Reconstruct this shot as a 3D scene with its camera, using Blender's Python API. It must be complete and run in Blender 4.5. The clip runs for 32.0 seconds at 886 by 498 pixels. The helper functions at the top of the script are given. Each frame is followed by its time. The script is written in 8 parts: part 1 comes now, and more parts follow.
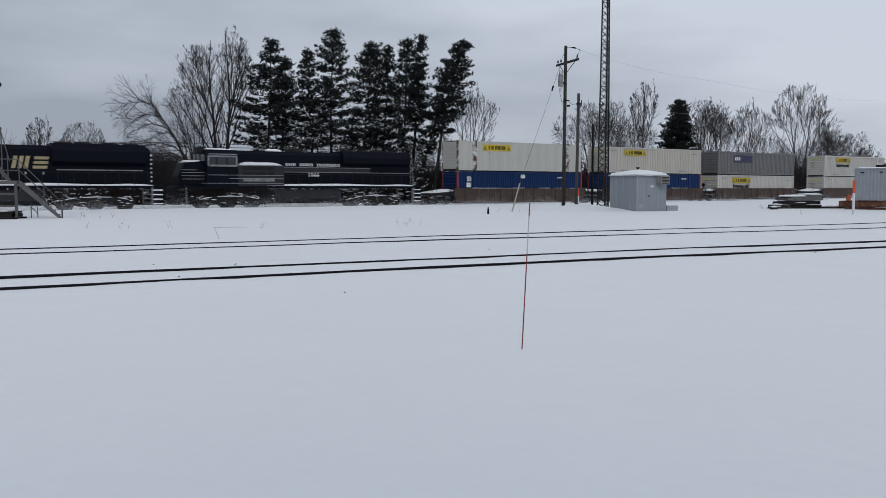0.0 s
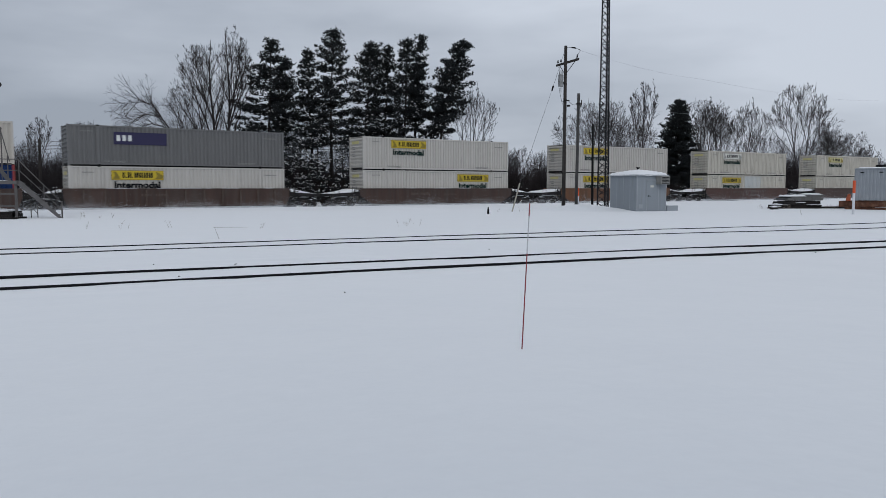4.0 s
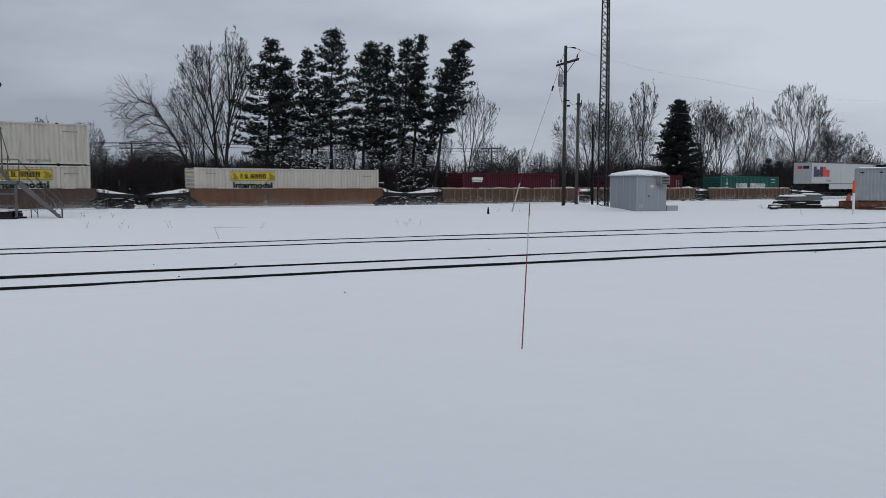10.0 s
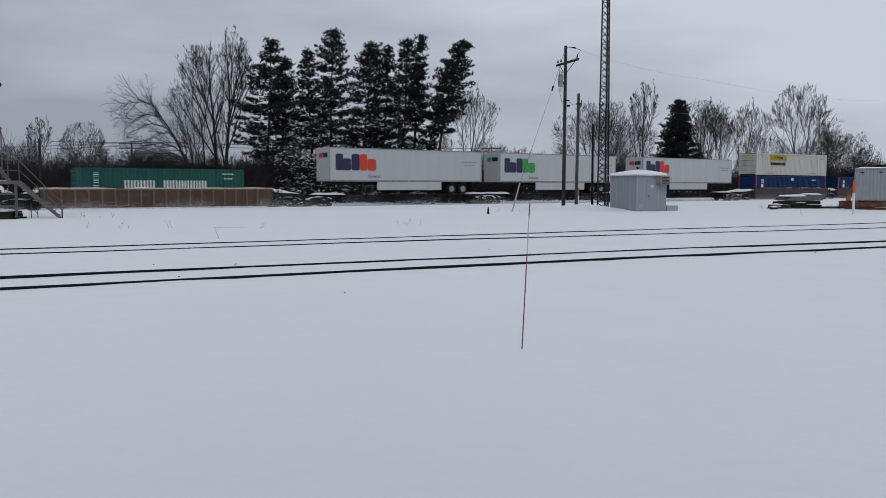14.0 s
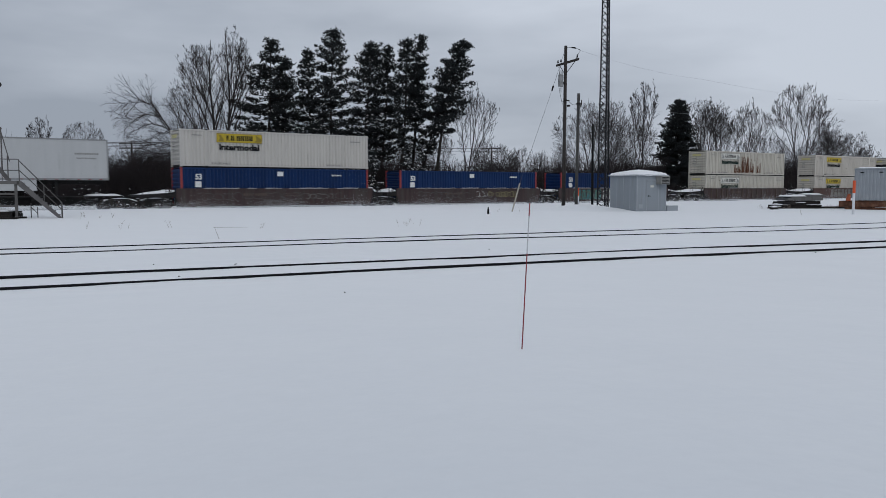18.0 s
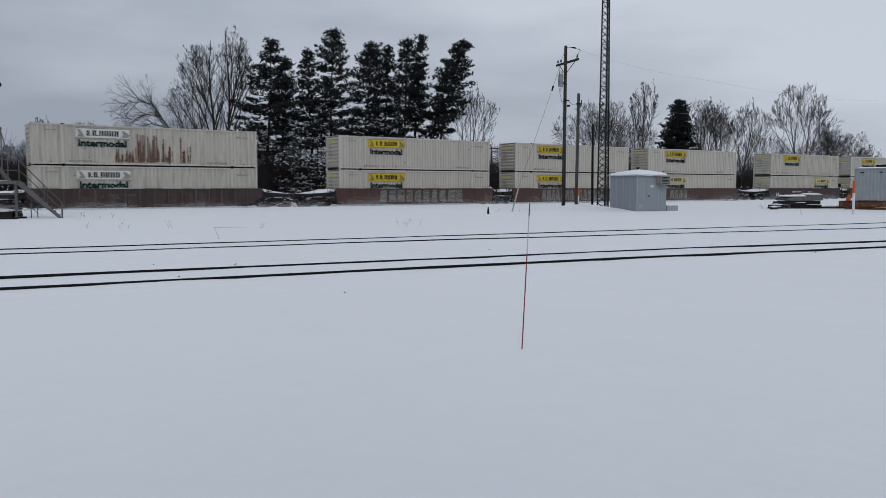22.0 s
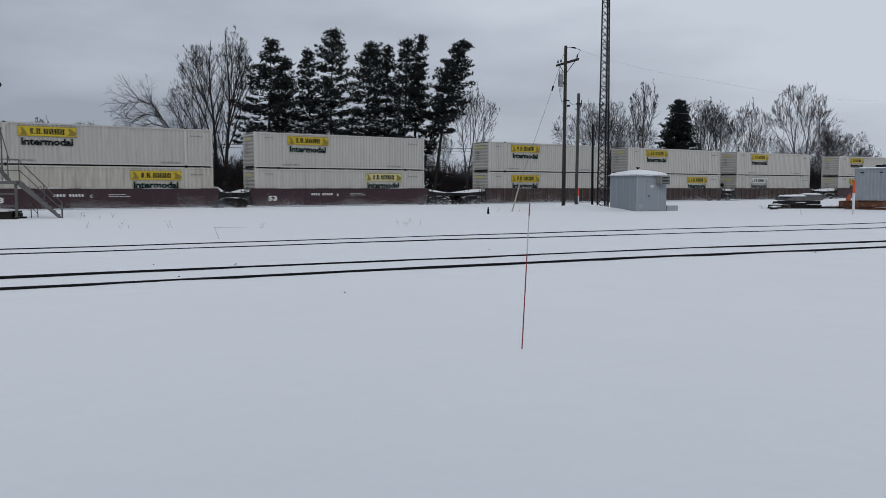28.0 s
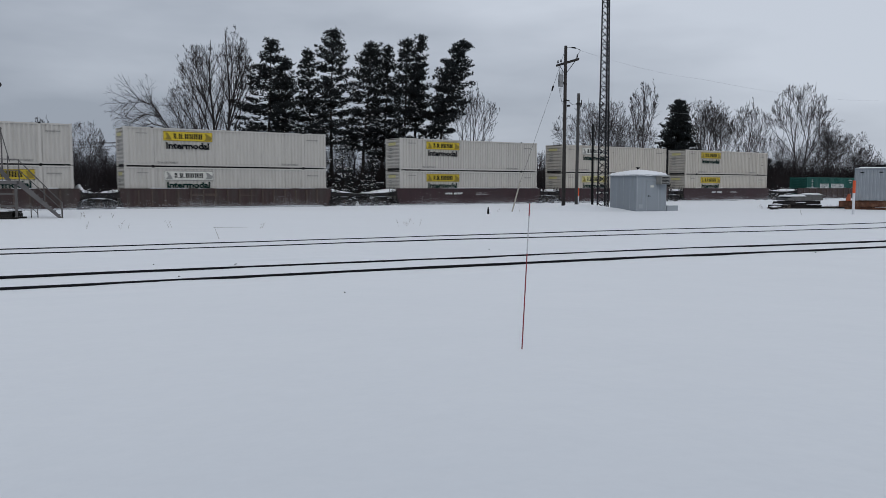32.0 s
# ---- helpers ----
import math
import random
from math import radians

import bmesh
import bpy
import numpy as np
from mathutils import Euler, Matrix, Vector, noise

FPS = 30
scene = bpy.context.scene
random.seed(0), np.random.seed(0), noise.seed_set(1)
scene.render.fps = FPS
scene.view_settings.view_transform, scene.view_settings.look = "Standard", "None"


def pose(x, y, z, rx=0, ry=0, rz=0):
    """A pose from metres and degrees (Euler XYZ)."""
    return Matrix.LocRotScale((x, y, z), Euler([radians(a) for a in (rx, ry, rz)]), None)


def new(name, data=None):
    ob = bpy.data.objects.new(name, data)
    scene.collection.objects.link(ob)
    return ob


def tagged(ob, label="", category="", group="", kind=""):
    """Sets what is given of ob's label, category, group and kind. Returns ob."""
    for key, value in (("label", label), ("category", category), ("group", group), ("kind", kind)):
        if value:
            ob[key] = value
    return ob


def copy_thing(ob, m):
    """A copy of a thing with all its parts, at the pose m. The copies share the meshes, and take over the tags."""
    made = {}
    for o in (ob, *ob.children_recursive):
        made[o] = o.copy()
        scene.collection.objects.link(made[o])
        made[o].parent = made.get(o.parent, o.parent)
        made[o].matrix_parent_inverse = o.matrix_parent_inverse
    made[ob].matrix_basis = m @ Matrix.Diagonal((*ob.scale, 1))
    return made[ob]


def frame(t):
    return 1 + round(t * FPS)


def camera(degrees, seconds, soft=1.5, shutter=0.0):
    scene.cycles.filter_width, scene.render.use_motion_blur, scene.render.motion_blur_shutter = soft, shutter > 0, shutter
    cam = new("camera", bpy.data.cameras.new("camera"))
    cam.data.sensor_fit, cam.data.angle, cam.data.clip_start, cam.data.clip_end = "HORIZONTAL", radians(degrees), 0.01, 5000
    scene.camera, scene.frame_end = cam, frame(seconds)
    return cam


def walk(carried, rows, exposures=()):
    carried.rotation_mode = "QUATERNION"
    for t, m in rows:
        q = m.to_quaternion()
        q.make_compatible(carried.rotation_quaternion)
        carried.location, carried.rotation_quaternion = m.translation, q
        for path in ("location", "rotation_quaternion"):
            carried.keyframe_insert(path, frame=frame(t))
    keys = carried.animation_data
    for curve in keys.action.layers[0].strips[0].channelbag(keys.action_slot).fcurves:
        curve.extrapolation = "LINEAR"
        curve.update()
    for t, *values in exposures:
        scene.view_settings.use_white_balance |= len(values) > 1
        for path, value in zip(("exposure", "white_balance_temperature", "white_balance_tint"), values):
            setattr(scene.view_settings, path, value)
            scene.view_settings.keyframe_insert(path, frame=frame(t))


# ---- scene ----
# ------------------------------------------------------------------ camera
cam = camera(59.52, 32.0, soft=0.6, shutter=0.18)
EYE = (0.0, 0.0, 1.66)
PITCH = 85.47
walk(cam, [(0.0, pose(*EYE, PITCH, 0, 0)), (32.0, pose(*EYE, PITCH, 0, 0))],
     exposures=[(0.0, 0.06), (7.0, 0.03), (13.0, -0.01), (32.0, -0.01)])

# ------------------------------------------------------------------ light
SUN_EL, SUN_AZ = radians(38), radians(184)
world = bpy.data.worlds.new("overcast")
scene.world = world
world.use_nodes = True
wn = world.node_tree.nodes
wl = world.node_tree.links
wn.clear()
w_out = wn.new("ShaderNodeOutputWorld")
w_bg = wn.new("ShaderNodeBackground")
w_sky = wn.new("ShaderNodeTexSky")
w_sky.sky_type = "NISHITA"
w_sky.sun_disc = False
w_sky.sun_elevation, w_sky.sun_rotation = SUN_EL, SUN_AZ
w_sky.dust_density = 3.0
w_tc = wn.new("ShaderNodeTexCoord")
w_map = wn.new("ShaderNodeMapping")
w_map.inputs["Scale"].default_value = (1.0, 1.0, 3.6)
w_map.inputs["Location"].default_value = (0.35, 0.1, 0.22)
w_noise = wn.new("ShaderNodeTexNoise")
w_noise.inputs["Scale"].default_value = 2.3
w_noise.inputs["Detail"].default_value = 5.0
w_noise.inputs["Roughness"].default_value = 0.47
w_ramp = wn.new("ShaderNodeValToRGB")
w_ramp.color_ramp.elements[0].position = 0.28
w_ramp.color_ramp.elements[0].color = (4.75, 5.35, 6.35, 1)
w_ramp.color_ramp.elements[1].position = 0.68
w_ramp.color_ramp.elements[1].color = (8.75, 9.5, 10.75, 1)
w_mix = wn.new("ShaderNodeMixRGB")
w_mix.inputs["Fac"].default_value = 0.93
wl.new(w_tc.outputs["Generated"], w_map.inputs["Vector"])
wl.new(w_map.outputs["Vector"], w_noise.inputs["Vector"])
w_sep = wn.new("ShaderNodeSeparateXYZ")
wl.new(w_tc.outputs["Generated"], w_sep.inputs["Vector"])
w_grad = wn.new("ShaderNodeMapRange")           # the cloud thins towards the east
w_grad.inputs["From Min"].default_value, w_grad.inputs["From Max"].default_value = -0.6, 0.35
w_grad.inputs["To Min"].default_value, w_grad.inputs["To Max"].default_value = -0.31, 0.13
wl.new(w_sep.outputs["X"], w_grad.inputs["Value"])
w_high = wn.new("ShaderNodeMapRange")           # and it hangs darker towards the horizon
w_high.inputs["From Min"].default_value, w_high.inputs["From Max"].default_value = 0.02, 0.26
w_high.inputs["To Min"].default_value, w_high.inputs["To Max"].default_value = -0.07, 0.10
wl.new(w_sep.outputs["Z"], w_high.inputs["Value"])
w_both = wn.new("ShaderNodeMath")
wl.new(w_grad.outputs["Result"], w_both.inputs[0])
wl.new(w_high.outputs["Result"], w_both.inputs[1])
w_add = wn.new("ShaderNodeMath")
wl.new(w_noise.outputs["Fac"], w_add.inputs[0])
wl.new(w_both.outputs[0], w_add.inputs[1])
wl.new(w_add.outputs[0], w_ramp.inputs["Fac"])
wl.new(w_sky.outputs["Color"], w_mix.inputs["Color1"])
wl.new(w_ramp.outputs["Color"], w_mix.inputs["Color2"])
wl.new(w_mix.outputs["Color"], w_bg.inputs["Color"])
wl.new(w_bg.outputs["Background"], w_out.inputs["Surface"])
w_bg.inputs["Strength"].default_value = 0.0672

sun_data = bpy.data.lights.new("sun", "SUN")
sun_data.energy, sun_data.angle, sun_data.color = 0.55, radians(25), (1.0, 0.985, 0.96)
sun = new("sun", sun_data)
sun.rotation_euler = (radians(90) - SUN_EL, 0, radians(180) - SUN_AZ)


# ------------------------------------------------------------------ materials
def mat(name, color, rough=0.6, metal=0.0, var=0.18, scale=2.0, grain=0.06, bump=0.12, bscale=30.0,
        dirt=None, stretch=(1, 1, 1), rand=0.0, spec=0.5):
    """Paint, steel, wood: base colour varied at two scales, dirt in patches, fine relief."""
    m = bpy.data.materials.new(name)
    m.use_nodes = True
    nt = m.node_tree
    n, l = nt.nodes, nt.links
    b = n["Principled BSDF"]
    b.inputs["Roughness"].default_value = rough
    b.inputs["Metallic"].default_value = metal
    b.inputs["Specular IOR Level"].default_value = spec
    tc = n.new("ShaderNodeTexCoord")
    mp = n.new("ShaderNodeMapping")
    mp.inputs["Scale"].default_value = stretch
    l.new(tc.outputs["Object"], mp.inputs["Vector"])
    big = n.new("ShaderNodeTexNoise")
    big.inputs["Scale"].default_value, big.inputs["Detail"].default_value = scale, 4
    l.new(mp.outputs["Vector"], big.inputs["Vector"])
    fine = n.new("ShaderNodeTexNoise")
    fine.inputs["Scale"].default_value, fine.inputs["Detail"].default_value = bscale, 3
    l.new(tc.outputs["Object"], fine.inputs["Vector"])
    val = n.new("ShaderNodeMapRange")
    val.inputs["From Min"].default_value, val.inputs["From Max"].default_value = 0.3, 0.7
    val.inputs["To Min"].default_value, val.inputs["To Max"].default_value = 1 - var, 1 + var
    l.new(big.outputs["Fac"], val.inputs["Value"])
    g = n.new("ShaderNodeMapRange")
    g.inputs["From Min"].default_value, g.inputs["From Max"].default_value = 0.3, 0.7
    g.inputs["To Min"].default_value, g.inputs["To Max"].default_value = 1 - grain, 1 + grain
    l.new(fine.outputs["Fac"], g.inputs["Value"])
    mul = n.new("ShaderNodeMath")
    mul.operation = "MULTIPLY"
    l.new(val.outputs["Result"], mul.inputs[0])
    l.new(g.outputs["Result"], mul.inputs[1])
    last = mul.outputs[0]
    if rand:
        oi = n.new("ShaderNodeObjectInfo")
        rr = n.new("ShaderNodeMapRange")
        rr.inputs["To Min"].default_value, rr.inputs["To Max"].default_value = 1 - rand, 1 + rand
        l.new(oi.outputs["Random"], rr.inputs["Value"])
        m2 = n.new("ShaderNodeMath")
        m2.operation = "MULTIPLY"
        l.new(last, m2.inputs[0])
        l.new(rr.outputs["Result"], m2.inputs[1])
        last = m2.outputs[0]
    tint = n.new("ShaderNodeMixRGB")
    tint.blend_type = "MULTIPLY"
    tint.inputs["Fac"].default_value = 1
    tint.inputs["Color1"].default_value = (*color, 1)
    l.new(last, tint.inputs["Color2"])
    out = tint.outputs["Color"]
    if dirt:
        dcol, lo, hi, dscale = dirt
        dn = n.new("ShaderNodeTexNoise")
        dn.inputs["Scale"].default_value, dn.inputs["Detail"].default_value = dscale, 6
        dn.inputs["Roughness"].default_value = 0.65
        l.new(mp.outputs["Vector"], dn.inputs["Vector"])
        dr = n.new("ShaderNodeMapRange")
        dr.inputs["From Min"].default_value, dr.inputs["From Max"].default_value = lo, hi
        l.new(dn.outputs["Fac"], dr.inputs["Value"])
        dm = n.new("ShaderNodeMixRGB")
        dm.inputs["Color2"].default_value = (*dcol, 1)
        l.new(dr.outputs["Result"], dm.inputs["Fac"])
        l.new(out, dm.inputs["Color1"])
        out = dm.outputs["Color"]
    l.new(out, b.inputs["Base Color"])
    if bump:
        bp = n.new("ShaderNodeBump")
        bp.inputs["Strength"].default_value, bp.inputs["Distance"].default_value = bump, 0.02
        l.new(fine.outputs["Fac"], bp.inputs["Height"])
        l.new(bp.outputs["Normal"], b.inputs["Normal"])
    return m


def snow_material(name, tint=(0.61, 0.648, 0.69)):
    m = mat(name, tint, rough=0.6, var=0.02, scale=0.12, grain=0.012, bump=0.10, bscale=7.0, spec=0.6)
    n, l = m.node_tree.nodes, m.node_tree.links
    b = n["Principled BSDF"]
    b.inputs["Sheen Weight"].default_value = 1.0
    b.inputs["Sheen Roughness"].default_value = 0.6
    tc = n.new("ShaderNodeTexCoord")
    drift = n.new("ShaderNodeTexNoise")
    drift.inputs["Scale"].default_value, drift.inputs["Detail"].default_value = 0.6, 5
    l.new(tc.outputs["Object"], drift.inputs["Vector"])
    bp = n.new("ShaderNodeBump")
    bp.inputs["Strength"].default_value, bp.inputs["Distance"].default_value = 0.35, 0.12
    l.new(drift.outputs["Fac"], bp.inputs["Height"])
    for nd in n:
        if nd.type == "BUMP" and nd != bp:
            l.new(nd.outputs["Normal"], bp.inputs["Normal"])
    l.new(bp.outputs["Normal"], b.inputs["Normal"])
    return m


RUST = (0.16, 0.065, 0.03)
GRIME = (0.05, 0.043, 0.038)
SOOT = (0.03, 0.028, 0.026)
STREAK = (3.0, 3.0, 0.28)
M_SNOW = snow_material("snow")
M_CAP = snow_material("settled_snow", (0.78, 0.80, 0.83))
M_POWDER = mat("flying_powder", (0.80, 0.82, 0.85), 0.9, 0, 0.02, 1, 0.02, 0, 8, spec=0.1)
M_POWDER.node_tree.nodes["Principled BSDF"].inputs["Alpha"].default_value = 0.22
M_RAIL = mat("rail_steel", (0.0055, 0.006, 0.0085), 0.65, 0, 0.3, 6, dirt=((0.012, 0.010, 0.010), 0.5, 0.8, 9), spec=0.12)
M_WHITE = mat("container_white_paint", (0.45, 0.43, 0.40), 0.5, 0, 0.06, 0.8, 0.03, 0.05, 20, (GRIME, 0.56, 1.25, 1.3), STREAK, 0.05)
M_CREAM = mat("container_cream_paint", (0.45, 0.42, 0.375), 0.5, 0, 0.07, 0.8, 0.03, 0.05, 20, (GRIME, 0.55, 1.2, 1.3), STREAK, 0.05)
M_GRUBBY = mat("container_grubby_paint", (0.46, 0.435, 0.38), 0.55, 0, 0.09, 0.9, 0.04, 0.06, 20, (GRIME, 0.47, 1.05, 1.6), STREAK, 0.04)
M_SMOOTH = mat("container_grey_white_paint", (0.43, 0.425, 0.385), 0.42, 0, 0.05, 0.7, 0.02, 0.03, 20, (GRIME, 0.6, 1.3, 1.2), STREAK, 0.02)
M_GREY = mat("container_grey_paint", (0.125, 0.125, 0.125), 0.5, 0, 0.1, 0.9, 0.04, 0.05, 20, ((0.22, 0.2, 0.18), 0.6, 1.2, 1.4), STREAK, 0.05)
M_BLUE = mat("container_blue_paint", (0.0052, 0.0235, 0.086), 0.5, 0, 0.14, 0.9, 0.04, 0.05, 20, ((0.03, 0.045, 0.08), 0.58, 1.1, 1.2), STREAK, 0.12, spec=0.16)
M_MAROON = mat("container_maroon_paint", (0.058, 0.010, 0.016), 0.55, 0, 0.15, 0.9, 0.04, 0.05, 20, ((0.10, 0.05, 0.045), 0.62, 1.2, 1.2), STREAK, 0.05, spec=0.14)
M_GREEN = mat("container_green_paint", (0.018, 0.085, 0.072), 0.5, 0, 0.12, 0.9, 0.04, 0.05, 20, ((0.15, 0.19, 0.16), 0.6, 1.2, 1.2), STREAK, 0.05, spec=0.15)
M_RED = mat("red_post_paint", (0.21, 0.022, 0.022), 0.5, 0, 0.2, 2)
M_POST = mat("rust_bitten_paint", (0.45, 0.45, 0.43), 0.6, 0, 0.2, 2, 0.1, 0.1, 20, ((0.07, 0.028, 0.014), 0.46, 0.56, 2.2))
M_RUST = mat("rust", (0.105, 0.042, 0.022), 0.85, 0, 0.4, 4, 0.15, 0.3, 25, ((0.24, 0.14, 0.09), 0.5, 0.8, 3))
M_DARK = mat("dark_steel", (0.013, 0.0125, 0.013), 0.7, 0, 0.3, 3, 0.1, 0.15, 25, ((0.045, 0.038, 0.034), 0.5, 0.85, 2), spec=0.2)
M_GAP = mat("black_rubber", (0.009, 0.009, 0.010), 0.8, 0, 0.2, 4, spec=0.2)
M_WHEEL = mat("wheel_steel", (0.022, 0.019, 0.019), 0.5, 0.5, 0.25, 5, dirt=(RUST, 0.55, 0.85, 6))
M_YELLOW = mat("yellow_panel", (0.47, 0.345, 0.012), 0.55, 0, 0.12, 2, dirt=(GRIME, 0.52, 1.0, 2), rand=0.15)
M_YELLOW_OLD = mat("faded_yellow_panel", (0.50, 0.46, 0.22), 0.55, 0, 0.15, 2, dirt=(GRIME, 0.55, 0.95, 2))
M_OLIVE = mat("panel_scroll_dark_gold", (0.20, 0.145, 0.010), 0.55, 0, 0.15, 3)
M_PALE = mat("faded_panel", (0.55, 0.545, 0.5), 0.55, 0, 0.1, 2)
M_BLACK = mat("black_lettering", (0.008, 0.009, 0.011), 0.6, 0, 0.15, 4, spec=0.1)
M_DKGREEN = mat("dark_green_lettering", (0.003, 0.019, 0.016), 0.6, 0, 0.15, 4, spec=0.1)
M_LETTER = mat("white_lettering", (0.62, 0.63, 0.62), 0.5, 0, 0.12, 4)
M_GREYLET = mat("grey_lettering", (0.22, 0.22, 0.21), 0.55, 0, 0.2, 4)
M_PURPLE = mat("purple_graphic", (0.010, 0.007, 0.050), 0.4, 0, 0.05, 4)
M_ORANGE = mat("orange_graphic", (0.50, 0.032, 0.012), 0.4, 0, 0.05, 4)
M_LIME = mat("green_graphic", (0.02, 0.25, 0.06), 0.4, 0, 0.05, 4)
M_TRAILER = mat("trailer_white", (0.41, 0.42, 0.425), 0.4, 0, 0.04, 0.7, 0.02, 0.03, 15, (GRIME, 0.62, 1.3, 1.2), STREAK, 0.02)
M_CAR_BROWN = mat("car_brown_paint", (0.046, 0.022, 0.015), 0.65, 0, 0.22, 1.0, 0.08, 0.1, 20, (GRIME, 0.45, 0.85, 1.5), STREAK, 0.05)
M_CAR_ORANGE = mat("car_orange_brown_paint", (0.105, 0.043, 0.017), 0.65, 0, 0.2, 1.0, 0.08, 0.1, 20, (GRIME, 0.47, 0.9, 1.4), STREAK, 0.05)
M_CAR_TAN = mat("car_tan_yellow_paint", (0.062, 0.030, 0.016), 0.65, 0, 0.2, 1.0, 0.08, 0.1, 20, (GRIME, 0.48, 0.9, 1.5), STREAK, 0.04)
M_CHORD_TAN = mat("car_tan_edge_paint", (0.175, 0.108, 0.056), 0.65, 0, 0.2, 1.0, 0.08, 0.1, 20, (GRIME, 0.52, 0.95, 1.5), STREAK, 0.04)
M_CAR_MAROON = mat("car_maroon_paint", (0.026, 0.0065, 0.0095), 0.6, 0, 0.2, 1.0, 0.08, 0.1, 20, (GRIME, 0.52, 1.0, 1.4), STREAK, 0.05)
M_CAR_REDDISH = mat("car_red_brown_paint", (0.058, 0.0225, 0.0155), 0.65, 0, 0.22, 1.0, 0.08, 0.1, 20, (GRIME, 0.45, 0.85, 1.5), STREAK, 0.05)
M_CAR_DULL = mat("car_weathered_brown_paint", (0.034, 0.0158, 0.0152), 0.7, 0, 0.25, 1.2, 0.1, 0.1, 20, (GRIME, 0.42, 0.8, 1.6), STREAK, 0.05)
M_TAG_WHITE = mat("spray_white", (0.45, 0.46, 0.44), 0.6, 0, 0.2, 3)
M_TAG_OLIVE = mat("spray_olive", (0.15, 0.13, 0.055), 0.6, 0, 0.3, 2)
M_TAG_TEAL = mat("spray_teal", (0.022, 0.125, 0.13), 0.6, 0, 0.25, 2)
M_TAG_GREEN = mat("spray_green", (0.06, 0.13, 0.085), 0.6, 0, 0.25, 2)
M_TAG_GREY = mat("spray_grey", (0.145, 0.14, 0.128), 0.6, 0, 0.3, 2)
M_TAG_DARK = mat("spray_dark", (0.05, 0.045, 0.045), 0.6, 0, 0.3, 2)
M_LOCO = mat("loco_black_paint", (0.0022, 0.0031, 0.0085), 0.55, 0, 0.2, 1, 0.05, 0.05, 20, ((0.006, 0.0065, 0.011), 0.55, 1.0, 1.2), STREAK, spec=0.1)
M_LOCO_GREY = mat("loco_dark_grey_band", (0.026, 0.026, 0.031), 0.6, 0, 0.15, 1, dirt=(SOOT, 0.5, 0.9, 1.3), spec=0.2)
M_LOCO_TRIM = mat("loco_silver_stripe", (0.20, 0.205, 0.22), 0.5, 0, 0.2, 3, dirt=(GRIME, 0.45, 0.85, 2))
M_GOLD = mat("gold_lettering", (0.34, 0.28, 0.15), 0.5, 0, 0.15, 3)
M_GLASS = mat("cab_glass", (0.02, 0.025, 0.03), 0.08, 0, 0.1, 3, bump=0)
M_GALV = mat("galvanised_steel", (0.24, 0.245, 0.25), 0.5, 0.4, 0.15, 3, 0.05, 0.05, 30, (GRIME, 0.55, 0.95, 2.5))
M_SHED = mat("shed_grey_panel", (0.235, 0.262, 0.288), 0.5, 0, 0.05, 0.9, 0.03, 0.05, 30, ((0.16, 0.16, 0.165), 0.55, 1.1, 1.4), STREAK)
M_SHED_TRIM = mat("shed_grey_trim", (0.29, 0.315, 0.342), 0.5, 0, 0.06, 1.5)
M_POLE = mat("weathered_pole_wood", (0.046, 0.041, 0.039), 0.9, 0, 0.25, 3, 0.15, 0.35, 22, ((0.022, 0.02, 0.019), 0.45, 0.8, 4), (4, 4, 0.35), spec=0.2)
M_POLE_PALE = mat("silvered_pole_wood", (0.075, 0.074, 0.073), 0.9, 0, 0.2, 3, 0.15, 0.35, 22, ((0.04, 0.04, 0.04), 0.45, 0.8, 4), (4, 4, 0.35), spec=0.2)
M_TOWER = mat("tower_steel", (0.016, 0.016, 0.019), 0.7, 0, 0.2, 3, spec=0.2)
M_WIRE = mat("cable", (0.05, 0.05, 0.055), 0.6, 0.2, 0.1, 3)
M_WIRE_FAR = mat("pale_cable", (0.30, 0.31, 0.34), 0.6, 0.2, 0.1, 3)
M_STAKE_RED = mat("stake_red", (0.21, 0.014, 0.022), 0.45, 0, 0.15, 9)
M_GUARD = mat("pale_plastic_guard", (0.33, 0.31, 0.26), 0.5, 0, 0.15, 6, dirt=(GRIME, 0.55, 0.9, 6))
M_CAR_RIB = mat("car_pale_rib_paint", (0.085, 0.058, 0.045), 0.7, 0, 0.25, 1.2, 0.1, 0.1, 20, (GRIME, 0.42, 0.8, 1.6), STREAK, 0.1)
M_REPAIR = mat("repair_sheet_paint", (0.41, 0.43, 0.43), 0.5, 0, 0.05, 1.2, 0.03, 0.04, 20, (GRIME, 0.6, 1.2, 1.4), STREAK)
M_STAKE_WHITE = mat("stake_reflective_white", (0.45, 0.45, 0.47), 0.4, 0, 0.1, 9)
M_MARK_ORANGE = mat("marker_orange", (0.62, 0.085, 0.022), 0.45, 0, 0.1, 6)
M_BARRIER = mat("faded_orange_plastic", (0.36, 0.075, 0.025), 0.6, 0, 0.2, 3, dirt=(GRIME, 0.55, 0.95, 4))
M_MARK_WHITE = mat("marker_white", (0.62, 0.63, 0.66), 0.45, 0, 0.08, 6)
M_STAIR = mat("stair_steel", (0.105, 0.10, 0.10), 0.6, 0.1, 0.2, 3, dirt=((0.07, 0.06, 0.055), 0.52, 0.9, 3))
M_STAIR_RAIL = mat("stair_handrail_paint", (0.085, 0.08, 0.078), 0.55, 0.1, 0.2, 4, dirt=(RUST, 0.6, 0.95, 5))
M_TIE = mat("creosoted_timber", (0.020, 0.018, 0.017), 0.9, 0, 0.3, 4, 0.2, 0.4, 18, ((0.05, 0.045, 0.042), 0.5, 0.85, 5), (0.4, 4, 4), spec=0.2)
